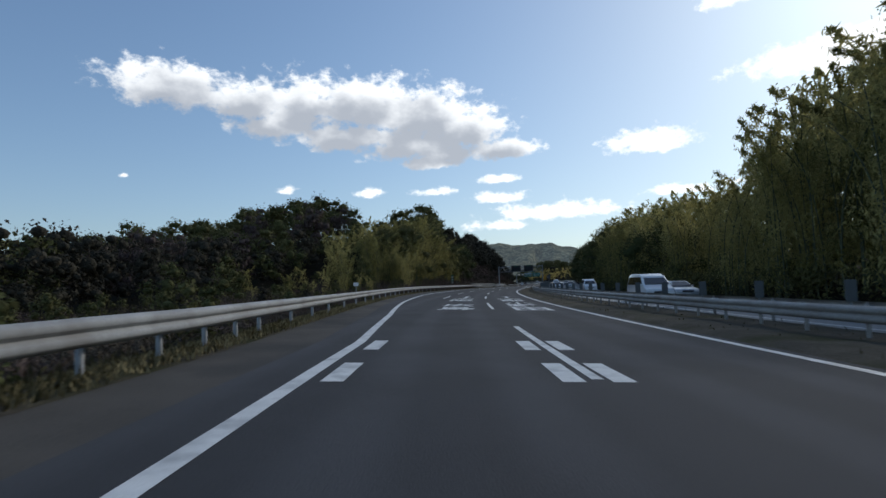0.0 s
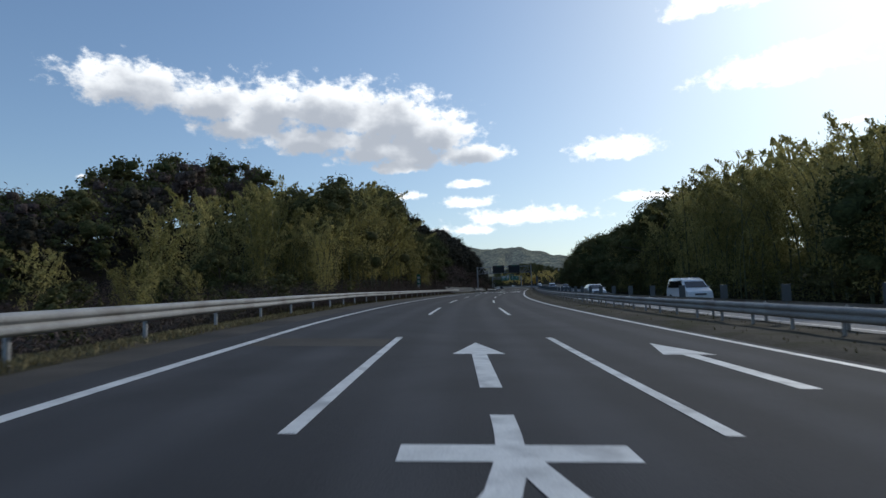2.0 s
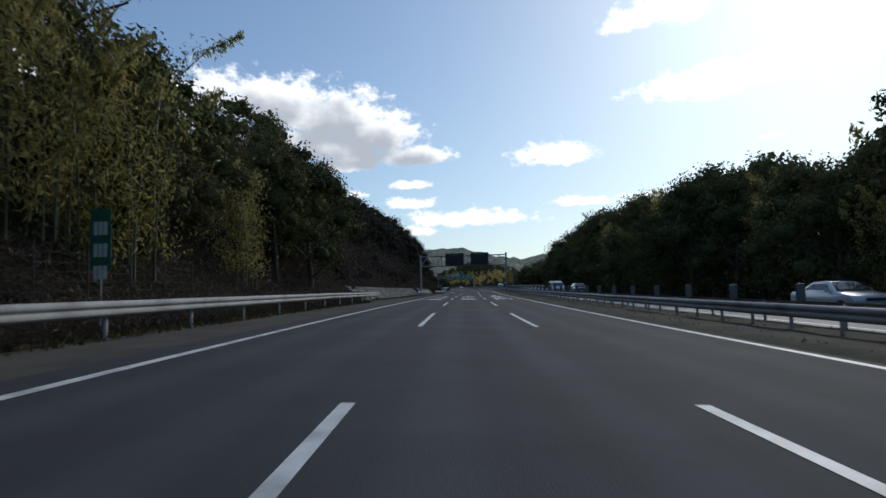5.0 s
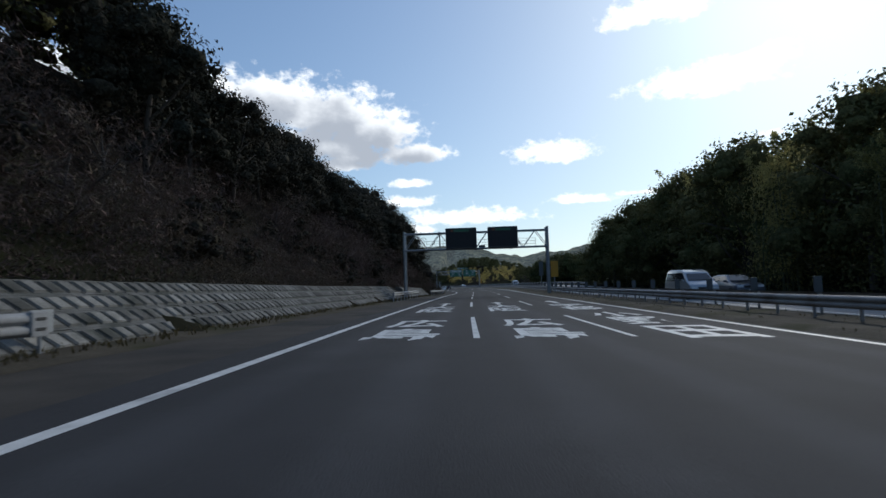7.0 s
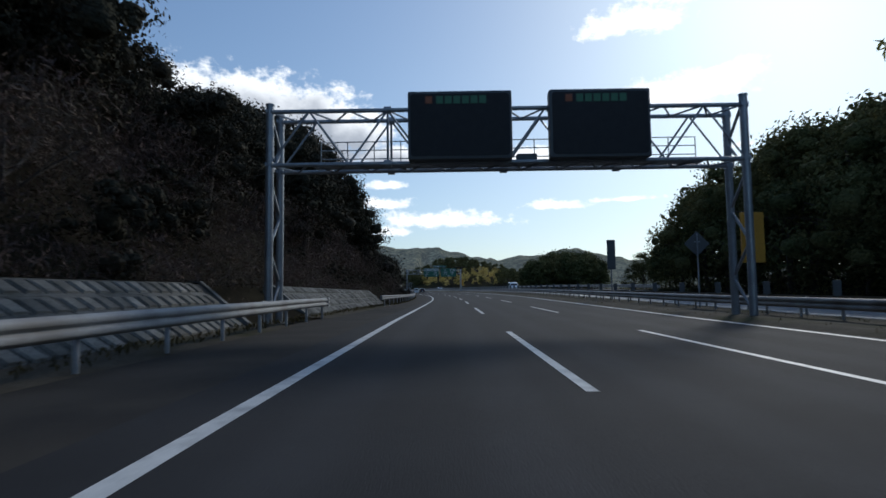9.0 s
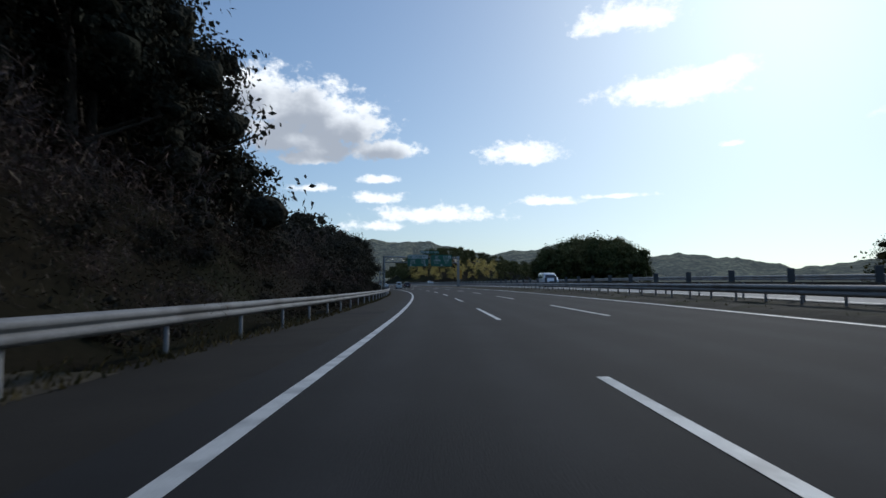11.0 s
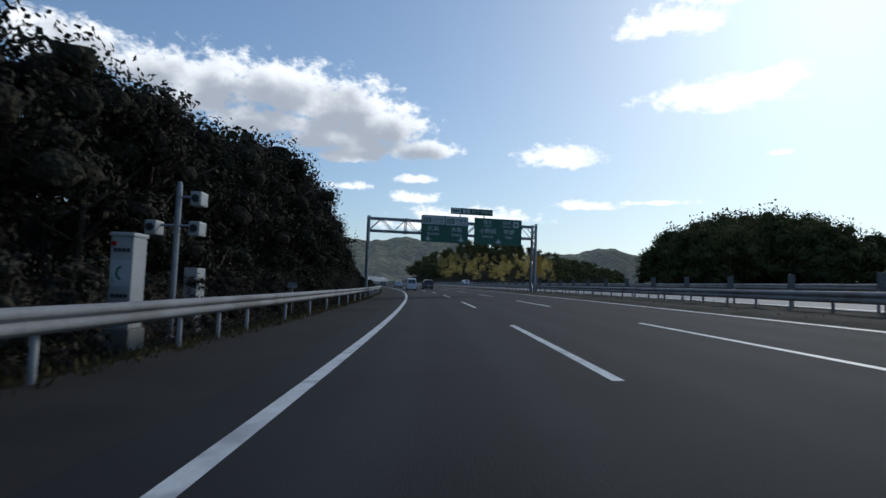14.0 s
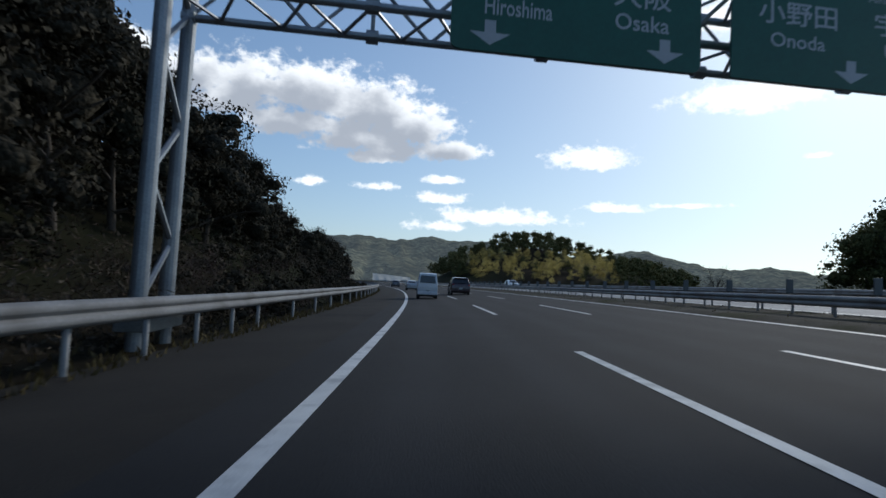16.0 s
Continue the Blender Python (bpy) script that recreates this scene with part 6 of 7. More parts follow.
def message_gantry():
    at = at_road(213.5)
    g = thing("sign_gantry", "grey steel box-truss gantry carrying message boards", "gantry", at)
    tower(g, -11.4, 7.80, 1.25, 0.14, M_STEEL)
    tower(g, 5.5, 7.90, 1.25, 0.14, M_STEEL)
    truss(g, -11.4, 5.5, 5.64, 7.58, 1.25, 0.08, 12, M_STEEL)
    # service walkway rails behind the truss
    for z in (6.07, 6.4, 6.72):
        part("walkway_rail", tube_bm((-9.8, 0.42, z), (4.2, 0.42, z), 0.02, 6), M_STEEL, g)
    for i in range(15):
        part("walkway_post", tube_bm((-9.8 + i, 0.42, 5.67), (-9.8 + i, 0.42, 6.74), 0.02, 6), M_STEEL, g)
    part("walkway_deck", box_bm((14.2, 0.56, 0.05), (-2.85, 0.1, 5.69), 0.01), M_STEEL, g)
    part("service_box", box_bm((0.72, 0.36, 0.26), (-2.2, -0.3, 5.84), 0.03), M_SIGNBACK, g)
    for x0, x1 in ((-6.42, -2.78), (-1.48, 2.02)):
        w, mid = x1 - x0, (x0 + x1) / 2
        b = thing("message_board", "black electronic message board with a dim green line", "message board", at, "message boards")
        part("housing", box_bm((w, 0.5, 2.42), (mid, -0.92, 6.86), 0.10), M_SIGNBACK, b)
        panel("led_face", w - 0.18, 2.2, mid, -1.176, 6.86, M_LED, b, 0.012, 0.12)
        bars(6, 1.8, 0.28, mid + 0.05, -1.192, 7.74, M_LEDGREEN, b, "led_text_bar")
        bars(1, 0.3, 0.26, mid - 1.08, -1.192, 7.74, M_LEDAMBER, b, "led_symbol")
        for side in (-1.2, 1.2):
            part("bracket", box_bm((0.12, 0.45, 2.0), (mid + side, -0.62, 6.70), 0.01), M_STEEL, b)


message_gantry()


def sign_gantry():
    m = at_road(370.6, 6.0)
    g = thing("sign_gantry", "grey steel box-truss gantry carrying green direction signs", "gantry", m)
    base = float(road_z(371.7, 0))
    tower(g, -11.2, 7.30, 1.35, 0.15, M_STEEL, -1.2)
    tower(g, 6.05, 7.40, 1.15, 0.14, M_STEEL)
    truss(g, -11.2, 6.05, 5.95, 7.18, 1.35, 0.085, 14, M_STEEL)
    y = -1.42
    ms = m @ Matrix.Translation((-0.44, 0, -0.114)) @ Matrix.Scale(0.95, 4)
    # expressway sign with two destinations
    x0, x1, z0, z1 = -5.95, -0.95, 5.40, 8.20
    a = thing("direction_sign", "green expressway sign with white writing on the gantry", "road sign", ms, "direction signs")
    panel("board", x1 - x0, z1 - z0, (x0 + x1) / 2, y, (z0 + z1) / 2, M_GREEN, a, 0.06, 0.18)
    part("back_rib", box_bm((4.4, 0.08, 0.08), ((x0 + x1) / 2, y + 0.05, 6.3), 0.01), M_STEEL, a)
    part("back_rib", box_bm((4.4, 0.08, 0.08), ((x0 + x1) / 2, y + 0.05, 7.5), 0.01), M_STEEL, a)
    f = y - 0.065
    mid = (x0 + x1) / 2
    for cx, code, name, roman, place, rom, ax in ((mid - 1.24, "E2", "山陽道", "SANYO EXP", "広島", "Hiroshima", mid - 1.75), (mid + 1.24, "E2A", "中国道", "CHUGOKU EXP", "大阪", "Osaka", mid + 1.75)):
        panel("white_plate", 2.36, 0.86, cx, y - 0.06, 7.70, M_SIGNWHITE, a, 0.008, 0.06)
        panel("code_plate", 0.80, 0.52, cx - 0.65, y - 0.068, 7.68, M_GREEN, a, 0.006, 0.06)
        writing(code, 0.52 if code == "E2" else 0.64, 0.32, cx - 0.65, f - 0.012, 7.68, M_SIGNWHITE, a, 0.02)
        writing(name, 1.12, 0.36, cx + 0.46, f - 0.006, 7.80, M_GREEN, a)
        writing(roman, 1.05, 0.16, cx + 0.46, f - 0.006, 7.44, M_GREEN, a)
        writing(place, 1.20, 0.50, cx + 0.03, f, 6.82, M_SIGNWHITE, a)
        writing(rom, 1.32 if rom != "Osaka" else 1.12, 0.33, cx + 0.03, f, 6.28, M_SIGNWHITE, a)
        down_arrow(0.78, 0.48, ax, f, 5.76, M_SIGNWHITE, a)
    # exit sign for the branch
    x0, x1 = -0.28, 4.92
    b = thing("direction_sign", "green exit sign with white writing on the gantry", "road sign", ms, "direction signs")
    panel("board", x1 - x0, z1 - z0, (x0 + x1) / 2, y, (z0 + z1) / 2, M_GREEN, b, 0.06, 0.03)
    part("back_rib", box_bm((4.6, 0.08, 0.08), ((x0 + x1) / 2, y + 0.05, 6.3), 0.01), M_STEEL, b)
    part("back_rib", box_bm((4.6, 0.08, 0.08), ((x0 + x1) / 2, y + 0.05, 7.5), 0.01), M_STEEL, b)
    mid = (x0 + x1) / 2
    writing("埴生", 0.95, 0.40, mid - 1.15, f, 7.80, M_SIGNWHITE, b)
    writing("Habu", 0.72, 0.22, mid - 1.15, f, 7.40, M_SIGNWHITE, b)
    writing("空港", 0.95, 0.40, mid + 0.95, f, 7.80, M_SIGNWHITE, b)
    writing("AIRPORT", 1.0, 0.20, mid + 0.95, f, 7.40, M_SIGNWHITE, b)
    panel("icon_plate", 0.62, 0.66, mid + 1.95, y - 0.06, 7.66, M_SIGNWHITE, b, 0.008, 0.05)
    plane = [(-0.03, -0.22), (0.03, -0.22), (0.035, -0.12), (0.13, -0.17), (0.13, -0.12), (0.035, 0.0), (0.24, -0.06), (0.24, 0.0), (0.035, 0.11), (0.03, 0.22), (0, 0.27), (-0.03, 0.22), (-0.035, 0.11), (-0.24, 0.0), (-0.24, -0.06), (-0.035, 0.0), (-0.13, -0.12), (-0.13, -0.17), (-0.035, -0.12)]
    bm = bmesh.new()
    bm.faces.new([bm.verts.new((p[0], p[1], 0)) for p in plane])
    ob = part("plane_icon", bm, M_GREEN, b)
    ob.matrix_basis = Matrix.Translation((mid + 1.95, f - 0.008, 7.66)) @ FACE
    writing("小野田", 1.75, 0.50, mid - 1.15, f, 6.85, M_SIGNWHITE, b)
    writing("Onoda", 1.22, 0.30, mid - 1.15, f, 6.28, M_SIGNWHITE, b)
    writing("宇部", 1.20, 0.50, mid + 1.2, f, 6.85, M_SIGNWHITE, b)
    writing("Ube", 0.75, 0.30, mid + 1.2, f, 6.28, M_SIGNWHITE, b)
    down_arrow(0.78, 0.48, mid + 0.05, f, 5.76, M_SIGNWHITE, b)
    for x in (-4.9, -2.0, 0.7, 4.0):
        for z in (6.1, 7.1):
            part("sign_bracket", tube_bm((x, y + 0.08, z), (x, -0.6, z), 0.04, 8), M_STEEL, g)
    # junction board above
    c = thing("junction_board", "long green junction board above the gantry", "road sign", m @ Matrix.Translation((-0.56, 0, -0.31)) @ Matrix.Scale(0.95, 4))
    panel("board", 4.55, 0.66, -0.45, y + 0.1, 9.02, M_GREEN, c, 0.06, 0.03)
    panel("number_plate", 0.95, 0.52, -2.15, y + 0.04, 9.02, M_SIGNWHITE, c, 0.008, 0.03)
    bars(3, 0.75, 0.26, -2.15, y + 0.026, 9.02, M_GREEN, c)
    bars(2, 0.85, 0.40, -1.05, y + 0.036, 9.02, M_SIGNWHITE, c)
    writing("JCT 500m", 2.2, 0.36, 0.62, y + 0.034, 9.02, M_SIGNWHITE, c)
    for x in (-1.7, 0.9):
        part("stem", box_bm((0.09, 0.09, 1.2), (x, y + 0.16, 8.35), 0.01), M_STEEL, c)


sign_gantry()


def post_panel(s, lat, z, w, h, pole_to, mat, label, name="notice_panel", turn=0.0):
    ob = thing(name, label, "panel", at_road(s, turn, lat))
    part("board", box_bm((w, 0.10, h), (0, 0, z), 0.02), mat, ob)
    part("back_plate", box_bm((w * 0.8, 0.06, h * 0.8), (0, 0.07, z), 0.01), M_SIGNBACK, ob)
    if pole_to is not None:
        part("pole", tube_bm((0, 0.09, pole_to), (0, 0.09, z), 0.045, 8), M_STEEL, ob)
    return ob


post_panel(214.3, 6.35, 2.95, 0.85, 1.9, -0.3, M_ORANGE, "faded orange panel beside the gantry post")
post_panel(371.0, 6.4, 2.85, 0.9, 2.0, -0.3, M_ORANGE, "orange panel fixed beside the gantry post")


def diamond_sign(s, lat):
    ob = thing("diamond_sign", "dark back of a diamond warning sign on a pole", "road sign", at_road(s, 0, lat))
    bm = prism_bm([(0, 0.62), (-0.62, 0), (0, -0.62), (0.62, 0)], 0.03)
    p = part("board", bm, M_SIGNBACK, ob)
    p.matrix_basis = Matrix.Translation((0, 0, 3.2)) @ FACE
    part("pole", tube_bm((0, -0.06, -0.3), (0, -0.06, 3.7), 0.04, 8), M_STEEL, ob)
    part("clamp", box_bm((0.3, 0.05, 0.06), (0, -0.05, 3.3), 0.005), M_STEEL, ob)


diamond_sign(221.0, 7.2)
post_panel(236.0, 7.3, 3.5, 0.62, 2.25, -0.3, M_SIGNBACK, "tall narrow dark sign on a median pole", "narrow_sign")


def marker(s, lat, z, w, h, label, mat=M_SIGNWHITE, rows_n=2):
    ob = thing("marker_sign", label, "marker sign", at_road(s, 0, lat))
    panel("plate", w, h, 0, 0, z, mat, ob, 0.012, 0.015)
    part("pole", tube_bm((0, 0.03, -1.0), (0, 0.03, z + h * 0.4), 0.022, 8), M_POST, ob)
    for i in range(rows_n):
        bars(3, w * 0.7, h * 0.22, 0, -0.016, z + h * (0.18 - 0.36 * i), M_GREEN if mat is M_SIGNWHITE else M_SIGNWHITE, ob)


marker(27.4, -8.2, 1.18, 0.32, 0.22, "small white distance marker behind the guard rail", M_WHITEPAINT, 0)
marker(117.0, -11.6, 2.4, 0.55, 1.6, "small green marker board by the trees", M_GREEN, 3)
marker(149.2, -11.4, 1.25, 0.30, 0.22, "small dark marker on a thin post by the rail", M_SIGNBACK, 0)
marker(337.0, -11.5, 1.2, 0.40, 0.22, "small dull grey marker board behind the guard rail", M_STEEL, 0)


def wall_panel(s, label):
    ob = thing("wall_panel", label, "panel", at_road(s, 0, -11.75))
    part("plate", box_bm((0.04, 0.55, 0.42), (0.35, 0, 0.62), 0.008), M_PHONEBOX, ob)
    part("stand", box_bm((0.05, 0.05, 0.55), (0.32, 0, 0.3), 0.005), M_STEEL, ob)


wall_panel(156.8, "plain grey-white plate in front of the block wall")
wall_panel(212.5, "plain grey-white plate in front of the block wall")


def wire_fence(s0, s1, lat):
    ob = thing("wire_fence", "rusty wire fence at the foot of the wood", "fence")
    for s in np.arange(s0, s1 + 0.1, 2.0):
        p = part("post", tube_bm((0, 0, -0.5), (0, 0, 1.55), 0.03, 8), M_TWIG, ob)
        q = rp(float(s), lat)
        q.z = float(land_height(np.array([q.x]), np.array([q.y]))[0])
        p.matrix_basis = Matrix.Translation(q)
    for k in range(6):
        line = []
        for s in np.arange(s0, s1 + 0.1, 2.0):
            q = rp(float(s), lat)
            line.append((q.x, q.y, float(land_height(np.array([q.x]), np.array([q.y]))[0]) + 0.2 + 0.25 * k))
        WV, WQ = tubes([np.array(line)], [(0.005, 0.005)], 4)
        part("wire", np_mesh("wire", WV, WQ, M_TWIG), None, ob)


wire_fence(84.0, 124.0, -12.6)


# ---- emergency telephone ----
def phone_box():
    ob = thing("emergency_phone", "tall white emergency telephone cabinet behind the rail", "telephone", at_road(323.9, 0, -11.55))
    part("cabinet", box_bm((0.42, 0.50, 1.75), (0, 0, 1.28), 0.03), M_PHONEBOX, ob)
    part("hood", box_bm((0.46, 0.56, 0.08), (0, 0, 2.18), 0.02), M_PHONEBOX, ob)
    part("plinth", box_bm((0.5, 0.6, 1.0), (0, 0, -0.1), 0.02), M_CONCRETE, ob)
    panel("symbol_plate", 0.36, 0.50, -0.01, -0.252, 1.45, M_SIGNWHITE, ob, 0.008, 0.03)
    # handset symbol
    arc = []
    for i in range(9):
        a = radians(110 + 140 * i / 8)
        arc.append((0.15 * math.cos(a) + 0.06, 0.15 * math.sin(a)))
    for i in range(8, -1, -1):
        a = radians(110 + 140 * i / 8)
        arc.append((0.105 * math.cos(a) + 0.06, 0.105 * math.sin(a)))
    p = part("handset_symbol", prism_bm(arc, 0.004), M_PHONEGREEN, ob)
    p.matrix_basis = Matrix.Translation((0, -0.262, 1.45)) @ FACE
    bars(4, 0.32, 0.07, 0, -0.254, 1.88, M_BLACK, ob)
    bars(4, 0.32, 0.07, 0, -0.254, 1.02, M_BLACK, ob)
    part("lamp", tube_bm((-0.15, -0.26, 2.0), (-0.15, -0.22, 2.0), 0.05, 12), M_TAILRED, ob)


def control_cabinet():
    ob = thing("control_cabinet", "grey-white control cabinet behind the guard rail", "cabinet", at_road(327.6, 0, -11.7))
    part("body", box_bm((0.34, 0.5, 1.35), (-0.1, 0, 0.98), 0.02), M_PHONEBOX, ob)
    d = part("door", box_bm((0.28, 0.02, 1.2), (-0.1, -0.255, 0.98), 0.006), M_PHONEBOX, ob)
    part("handle", box_bm((0.03, 0.03, 0.14), (0.0, -0.275, 1.0), 0.005), M_STEEL, d)
    part("plinth", box_bm((0.4, 0.55, 0.9), (-0.1, 0, -0.12), 0.02), M_CONCRETE, ob)


def camera_pole():
    ob = thing("instrument_pole", "steel pole with two pale instrument boxes", "pole", at_road(326.3, 0, -11.75))
    part("pole", tube_bm((0, 0, -0.6), (0, 0, 3.6), 0.07, 12), M_STEEL, ob)
    part("cross_arm", tube_bm((0, 0, 3.3), (0.55, 0, 3.3), 0.03, 8), M_STEEL, ob)
    part("base_flange", tube_bm((0, 0, -0.1), (0, 0, 0.03), 0.16, 12), M_STEEL, ob)
    for x, z in ((-0.5, 2.55), (0.5, 2.55), (0.5, 3.25)):
        b = part("instrument_box", box_bm((0.26, 0.42, 0.34), (x, -0.05, z), 0.05), M_PHONEBOX, ob)
        part("lens", tube_bm((x, -0.3, z), (x, -0.25, z), 0.09, 12), M_BLACK, b)
    part("cross_arm", tube_bm((-0.55, 0, 2.62), (0.55, 0, 2.62), 0.03, 8), M_STEEL, ob)
    part("cap", tube_bm((0, 0, 3.6), (0, 0, 3.66), 0.05, 10), M_STEEL, ob)


phone_box()
control_cabinet()
camera_pole()


# ---- vehicles ----
def shell_bm(outline, half, top_half, z_split, bevel=0.05):
    """A side outline (y, z) given width, drawn in above z_split."""
    bm = bmesh.new()
    zmax = max(p[1] for p in outline)

    def hw(z):
        return half if z <= z_split else half + (top_half - half) * (z - z_split) / max(zmax - z_split, 0.01)
    a = [bm.verts.new((-hw(z), y, z)) for y, z in outline]
    b = [bm.verts.new((hw(z), y, z)) for y, z in outline]
    n = len(outline)
    bm.faces.new(a)
    bm.faces.new(b[::-1])
    for i in range(n):
        bm.faces.new((a[i], b[i], b[(i + 1) % n], a[(i + 1) % n]))
    bmesh.ops.recalc_face_normals(bm, faces=bm.faces[:])
    bmesh.ops.bevel(bm, geom=bm.edges[:], offset=bevel, segments=2, profile=0.6, affect="EDGES", clamp_overlap=True)
    for f in bm.faces:
        f.smooth = True
    return bm


def pane_bm(corners, thick=0.012):
    bm = bmesh.new()
    c = [Vector(p) for p in corners]
    n = (c[1] - c[0]).cross(c[3] - c[0]).normalized() * thick
    a = [bm.verts.new(p - n) for p in c]
    b = [bm.verts.new(p + n) for p in c]
    bm.faces.new(a[::-1])
    bm.faces.new(b)
    for i in range(4):
        bm.faces.new((a[i], a[(i + 1) % 4], b[(i + 1) % 4], b[i]))
    return bm


def wheel_meshes(r):
    bm = tube_bm((-0.1, 0, 0), (0.1, 0, 0), r, 24)
    bmesh.ops.bevel(bm, geom=[e for e in bm.edges if e.calc_length() < r * 0.4 and abs(e.verts[0].co.x - e.verts[1].co.x) < 0.01], offset=0.03, segments=2, affect="EDGES")
    ty = bpy.data.meshes.new("tyre")
    bm.to_mesh(ty)
    bm.free()
    ty.materials.append(M_TYRE)
    bm = bmesh.new()
    for sx in (-1, 1):
        tube_bm((sx * 0.098, 0, 0), (sx * 0.108, 0, 0), r * 0.62, 20, bm)
        for i in range(5):
            a = i * 2 * math.pi / 5
            tube_bm((sx * 0.112, 0, 0), (sx * 0.112, r * 0.55 * math.cos(a), r * 0.55 * math.sin(a)), 0.028, 6, bm)
    rim = bpy.data.meshes.new("rim")
    bm.to_mesh(rim)
    bm.free()
    rim.materials.append(M_RIM)
    return ty, rim


WHEELS = wheel_meshes(0.31)
STYLES = {
    # side outline from the rear bumper over the roof to the nose, then cabin corners: rear foot, rear top, front top, front foot
    "suv": (4.5, 1.80, [(-2.22, 0.34), (-2.25, 0.60), (-2.20, 0.98), (-1.98, 1.18), (-1.72, 1.60), (-0.9, 1.69), (0.15, 1.66), (0.45, 1.55), (1.10, 1.06), (2.05, 0.92), (2.22, 0.66), (2.20, 0.32), (1.4, 0.24), (-1.4, 0.24)], 1.02, 0.66),
    "van": (3.4, 1.475, [(-1.66, 0.30), (-1.68, 0.85), (-1.64, 1.25), (-1.52, 1.84), (-1.2, 1.90), (0.6, 1.90), (1.05, 1.80), (1.52, 1.10), (1.66, 0.80), (1.66, 0.32), (1.2, 0.24), (-1.2, 0.24)], 1.0, 0.62),
    "minivan": (4.7, 1.74, [(-2.32, 0.32), (-2.34, 0.90), (-2.24, 1.20), (-2.06, 1.80), (-1.6, 1.90), (0.4, 1.88), (0.95, 1.72), (1.75, 1.10), (2.20, 0.90), (2.34, 0.62), (2.30, 0.30), (1.5, 0.22), (-1.5, 0.22)], 1.05, 0.70),
    "sedan": (4.5, 1.72, [(-2.22, 0.32), (-2.25, 0.72), (-2.15, 0.98), (-1.55, 1.02), (-0.85, 1.42), (-0.2, 1.47), (0.25, 1.44), (1.05, 1.00), (1.95, 0.86), (2.22, 0.62), (2.22, 0.30), (1.4, 0.22), (-1.4, 0.22)], 0.95, 0.58),
    "wagon": (4.6, 1.75, [(-2.25, 0.32), (-2.28, 0.72), (-2.20, 1.00), (-1.90, 1.40), (-1.2, 1.50), (0.1, 1.50), (0.35, 1.46), (1.15, 1.00), (2.0, 0.86), (2.28, 0.60), (2.26, 0.30), (1.4, 0.22), (-1.4, 0.22)], 0.97, 0.60),
}
CABIN = {  # rear foot, rear top, front top, front foot (y, z)
    "suv": ((-2.06, 1.08), (-1.76, 1.54), (0.38, 1.56), (1.00, 1.10)),
    "van": ((-1.645, 1.12), (-1.545, 1.72), (0.98, 1.74), (1.42, 1.16)),
    "minivan": ((-2.26, 1.12), (-2.10, 1.70), (0.86, 1.70), (1.62, 1.16)),
    "sedan": ((-1.42, 1.06), (-0.92, 1.36), (0.30, 1.38), (0.92, 1.04)),
    "wagon": ((-2.12, 1.08), (-1.94, 1.36), (0.36, 1.42), (1.02, 1.05)),
}


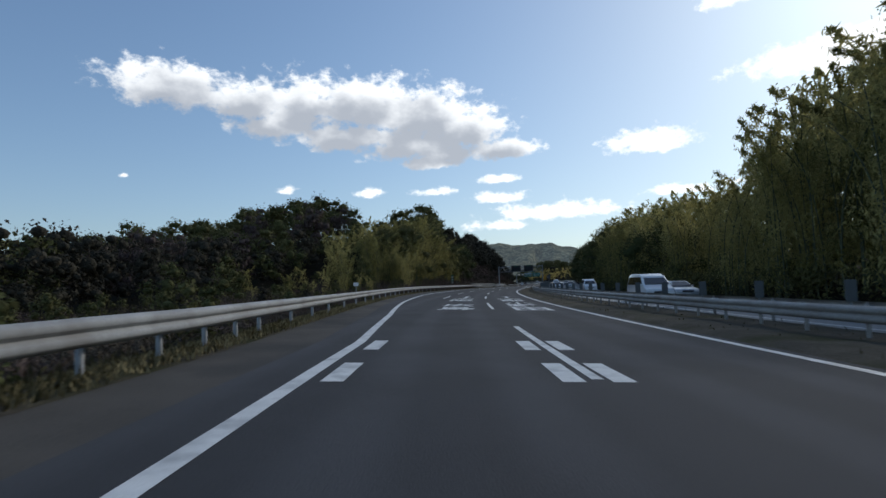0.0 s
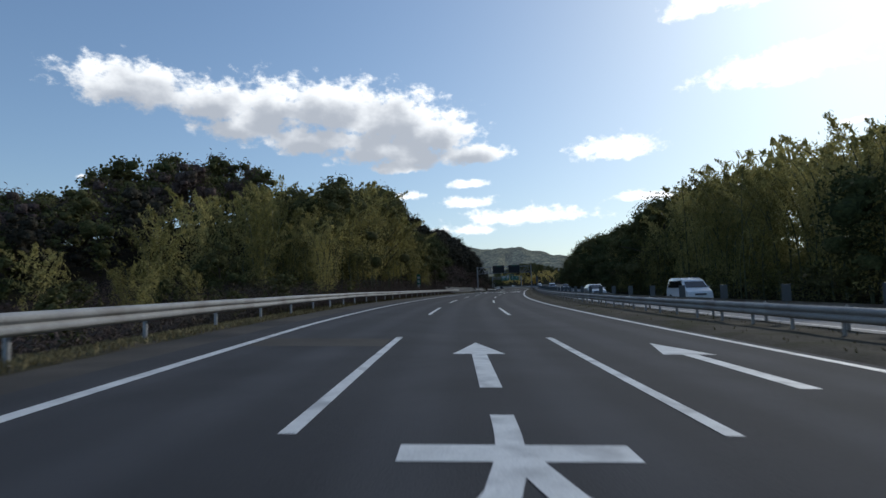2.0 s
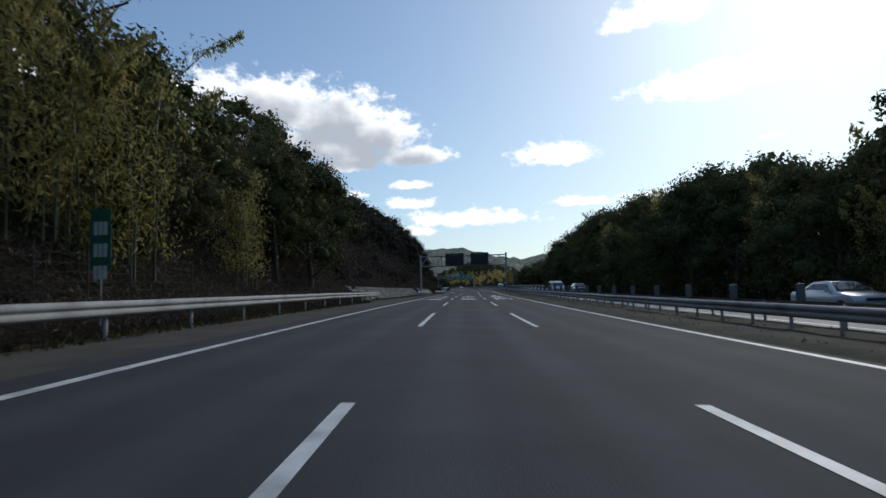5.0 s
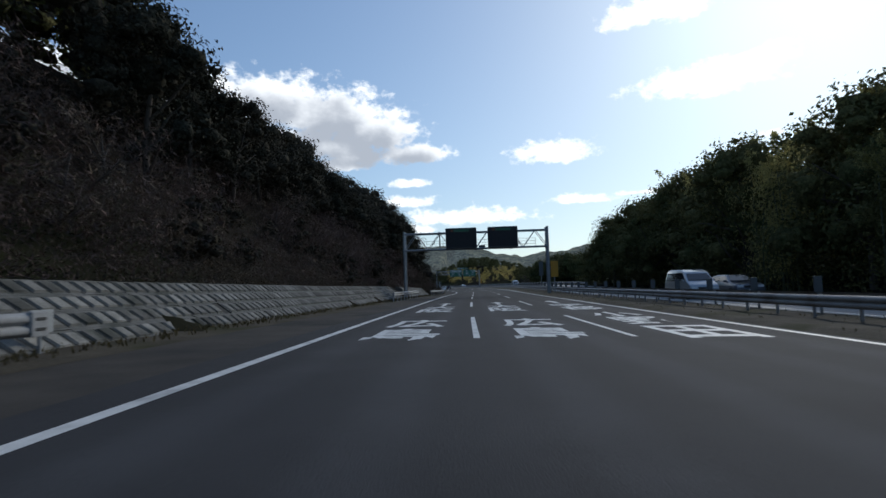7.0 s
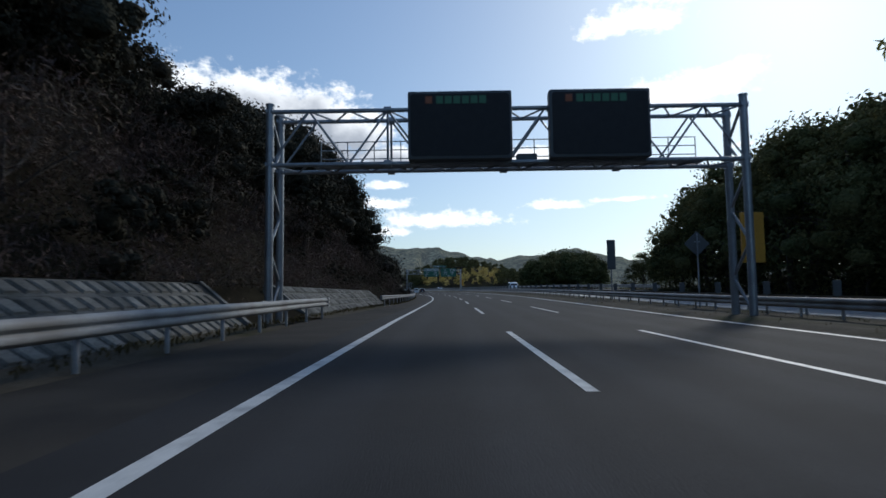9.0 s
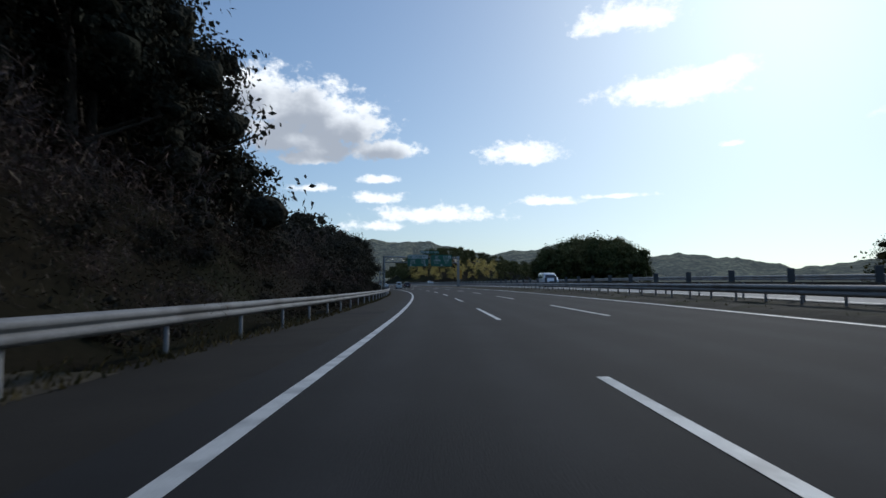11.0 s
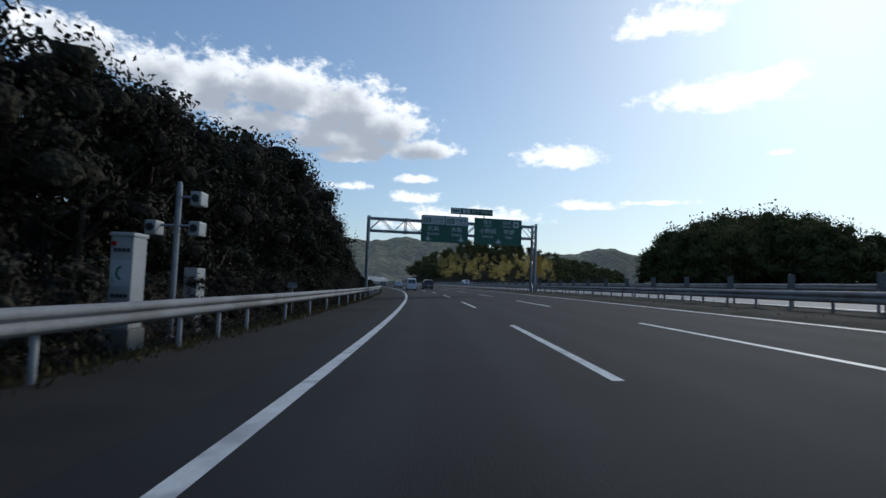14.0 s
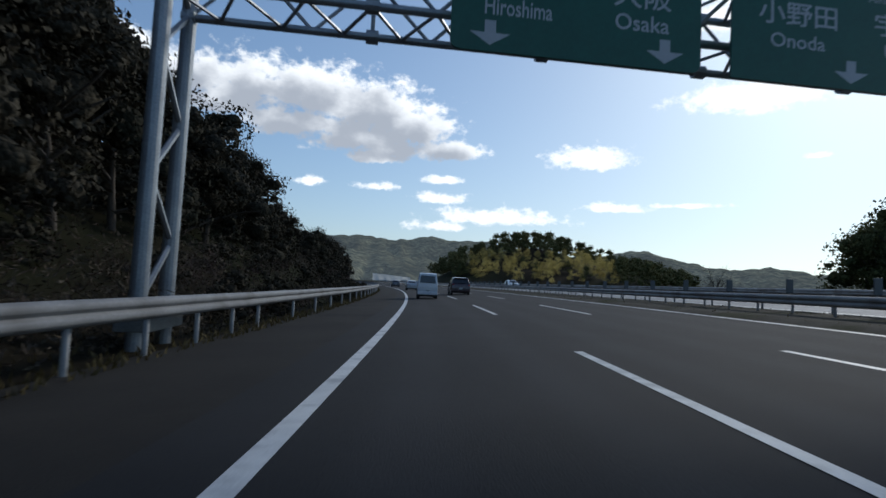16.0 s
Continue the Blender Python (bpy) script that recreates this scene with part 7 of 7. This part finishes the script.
def vehicle(style, paint, label, m, name="car", group=""):
    length, width, outline, split, top = STYLES[style]
    half = width / 2
    ob = thing(name, label, name.replace("_", " "), m, group)
    part("body", shell_bm(outline, half, top, split), paint, ob)
    (ry, rz), (ty, tz), (fy, fz), (gy, gz) = CABIN[style]
    zmax = max(p[1] for p in outline)

    def hw(z):
        return half if z <= split else half + (top - half) * (z - split) / (zmax - split)
    e = 0.012
    part("rear_window", pane_bm([(-hw(rz) + 0.14, ry - e, rz + 0.04), (hw(rz) - 0.14, ry - e, rz + 0.04), (hw(tz) - 0.12, ty - e - 0.01, tz - 0.02), (-hw(tz) + 0.12, ty - e - 0.01, tz - 0.02)], 0.02), M_GLASS, ob)
    part("windscreen", pane_bm([(-hw(gz) + 0.10, gy + 0.03, gz + 0.03), (hw(gz) - 0.10, gy + 0.03, gz + 0.03), (hw(fz) - 0.12, fy + 0.05, fz), (-hw(fz) + 0.12, fy + 0.05, fz)], 0.03), M_GLASS, ob)
    for sx in (-1, 1):
        cuts = [(ry + 0.22, ty + 0.18), (-0.55, -0.55), (gy - 0.30, fy - 0.02)]
        for i in range(2):
            (b0, t0), (b1, t1) = cuts[i], cuts[i + 1]
            zb, zt = max(rz, gz) + 0.02, min(tz, fz) - 0.02
            part("side_window", pane_bm([(sx * (hw(zb) + 0.004), b0 + 0.04, zb), (sx * (hw(zb) + 0.004), b1 - 0.04, zb), (sx * (hw(zt) + 0.004), t1 - 0.04, zt), (sx * (hw(zt) + 0.004), t0 + 0.04, zt)], 0.012), M_GLASS, ob)
        mir = part("wing_mirror", box_bm((0.20, 0.10, 0.14), (sx * (half + 0.06), gy - 0.35, gz + 0.02), 0.03), paint, ob)
        for wy in (-length * 0.29, length * 0.30):
            w = part("wheel", WHEELS[0], None, ob)
            w.matrix_basis = Matrix.Translation((sx * (half - 0.11), wy, 0.31))
            part("rim", WHEELS[1], None, w)
            bm = tube_bm((sx * (half - 0.16), wy, 0.31), (sx * (half + 0.012), wy, 0.31), 0.365, 20)
            part("wheel_arch", bm, M_BLACK, ob)
        rear = min(p[0] for p in outline)
        nose = max(p[0] for p in outline)
        tall = style in ("suv", "van", "minivan")
        part("tail_lamp", box_bm((0.16, 0.06, 0.34 if tall else 0.16), (sx * (half - 0.13), rear + (0.07 if tall else 0.06), 0.88 if tall else 0.82), 0.02), M_TAILRED, ob)
        part("head_lamp", box_bm((0.34, 0.10, 0.15), (sx * (half - 0.24), nose - 0.07, 0.72), 0.03), M_HEADLAMP, ob)
    part("rear_bumper", box_bm((width * 0.97, 0.16, 0.24), (0, rear + 0.03, 0.42), 0.05), paint, ob)
    part("front_bumper", box_bm((width * 0.97, 0.18, 0.24), (0, nose - 0.04, 0.42), 0.05), paint, ob)
    part("grille", box_bm((width * 0.45, 0.05, 0.12), (0, nose - 0.01, 0.70), 0.015), M_BLACK, ob)
    part("underbody", box_bm((width * 0.86, length * 0.9, 0.16), (0, 0, 0.25), 0.02), M_BLACK, ob)
    for y, sgn, zz in ((rear - 0.06, 1, 0.62 if style != "sedan" else 0.66), (nose + 0.055, -1, 0.45)):
        p = part("number_plate", box_bm((0.33, 0.015, 0.165), (0, y, zz), 0.004), M_PLATE, ob)
        for i in range(4):
            part("plate_bar", box_bm((0.045, 0.004, 0.08), (-0.10 + 0.066 * i, y - sgn * 0.009, zz - 0.015), 0.0), M_PLATEBAR, p)
    if style in ("suv", "minivan"):
        for sx in (-1, 1):
            part("roof_rail", tube_bm((sx * (top - 0.06), -1.5, zmax + 0.02), (sx * (top - 0.06), 0.2, zmax + 0.0), 0.02, 6), M_BLACK, ob)
    if style == "suv":
        part("rear_spoiler", box_bm((1.15, 0.22, 0.04), (0, -1.80, 1.62), 0.015), paint, ob)
    part("rear_wiper", box_bm((0.45, 0.015, 0.02), (0.1, ry - 0.04, rz + 0.08), 0.0), M_BLACK, ob)
    return ob


# traffic ahead
vehicle("suv", M_DARKPAINT, "dark maroon sport utility car seen from behind", at_road(414.5, 0, -1.95), "car", "traffic ahead")
vehicle("van", M_WHITEPAINT, "small white box van in the slow lane", at_road(402.0, 0, -5.6), "van", "traffic ahead")
vehicle("sedan", M_SILVERPAINT, "silver saloon car far ahead on the bend", at_road(446.0, 0, -5.3), "car", "traffic ahead")
vehicle("wagon", M_GREYPAINT, "grey estate car far ahead on the bend", at_road(492.0, 0, -5.3), "car", "traffic ahead")
# oncoming traffic
for style, paint, label, s, lat, name in (
        ("minivan", M_WHITEPAINT, "white minivan on the opposite carriageway", 31.0, 10.9, "van"),
        ("sedan", M_SILVERPAINT, "silver saloon car in the far slow lane", 36.5, 14.6, "car"),
        ("minivan", M_WHITEPAINT, "white van further along the opposite carriageway", 78.0, 14.4, "van"),
        ("wagon", M_SILVERPAINT, "silver estate car on the opposite carriageway", 97.5, 10.9, "car"),
        ("sedan", M_SILVERPAINT, "silver saloon car further along the opposite carriageway", 128.0, 14.4, "car"),
        ("minivan", M_SILVERPAINT, "silver minivan on the opposite carriageway", 184.5, 10.9, "van"),
        ("wagon", M_GREYPAINT, "dark grey estate car in the far slow lane", 186.0, 14.4, "car"),
        ("minivan", M_WHITEPAINT, "white minivan passing the grove across the road", 315.5, 10.9, "van"),
        ("wagon", M_WHITEPAINT, "white estate car across the median beyond the grove", 462.0, 14.4, "car")):
    vehicle(style, paint, label, at_road(s, 180, lat, 0.02), name, "oncoming traffic")
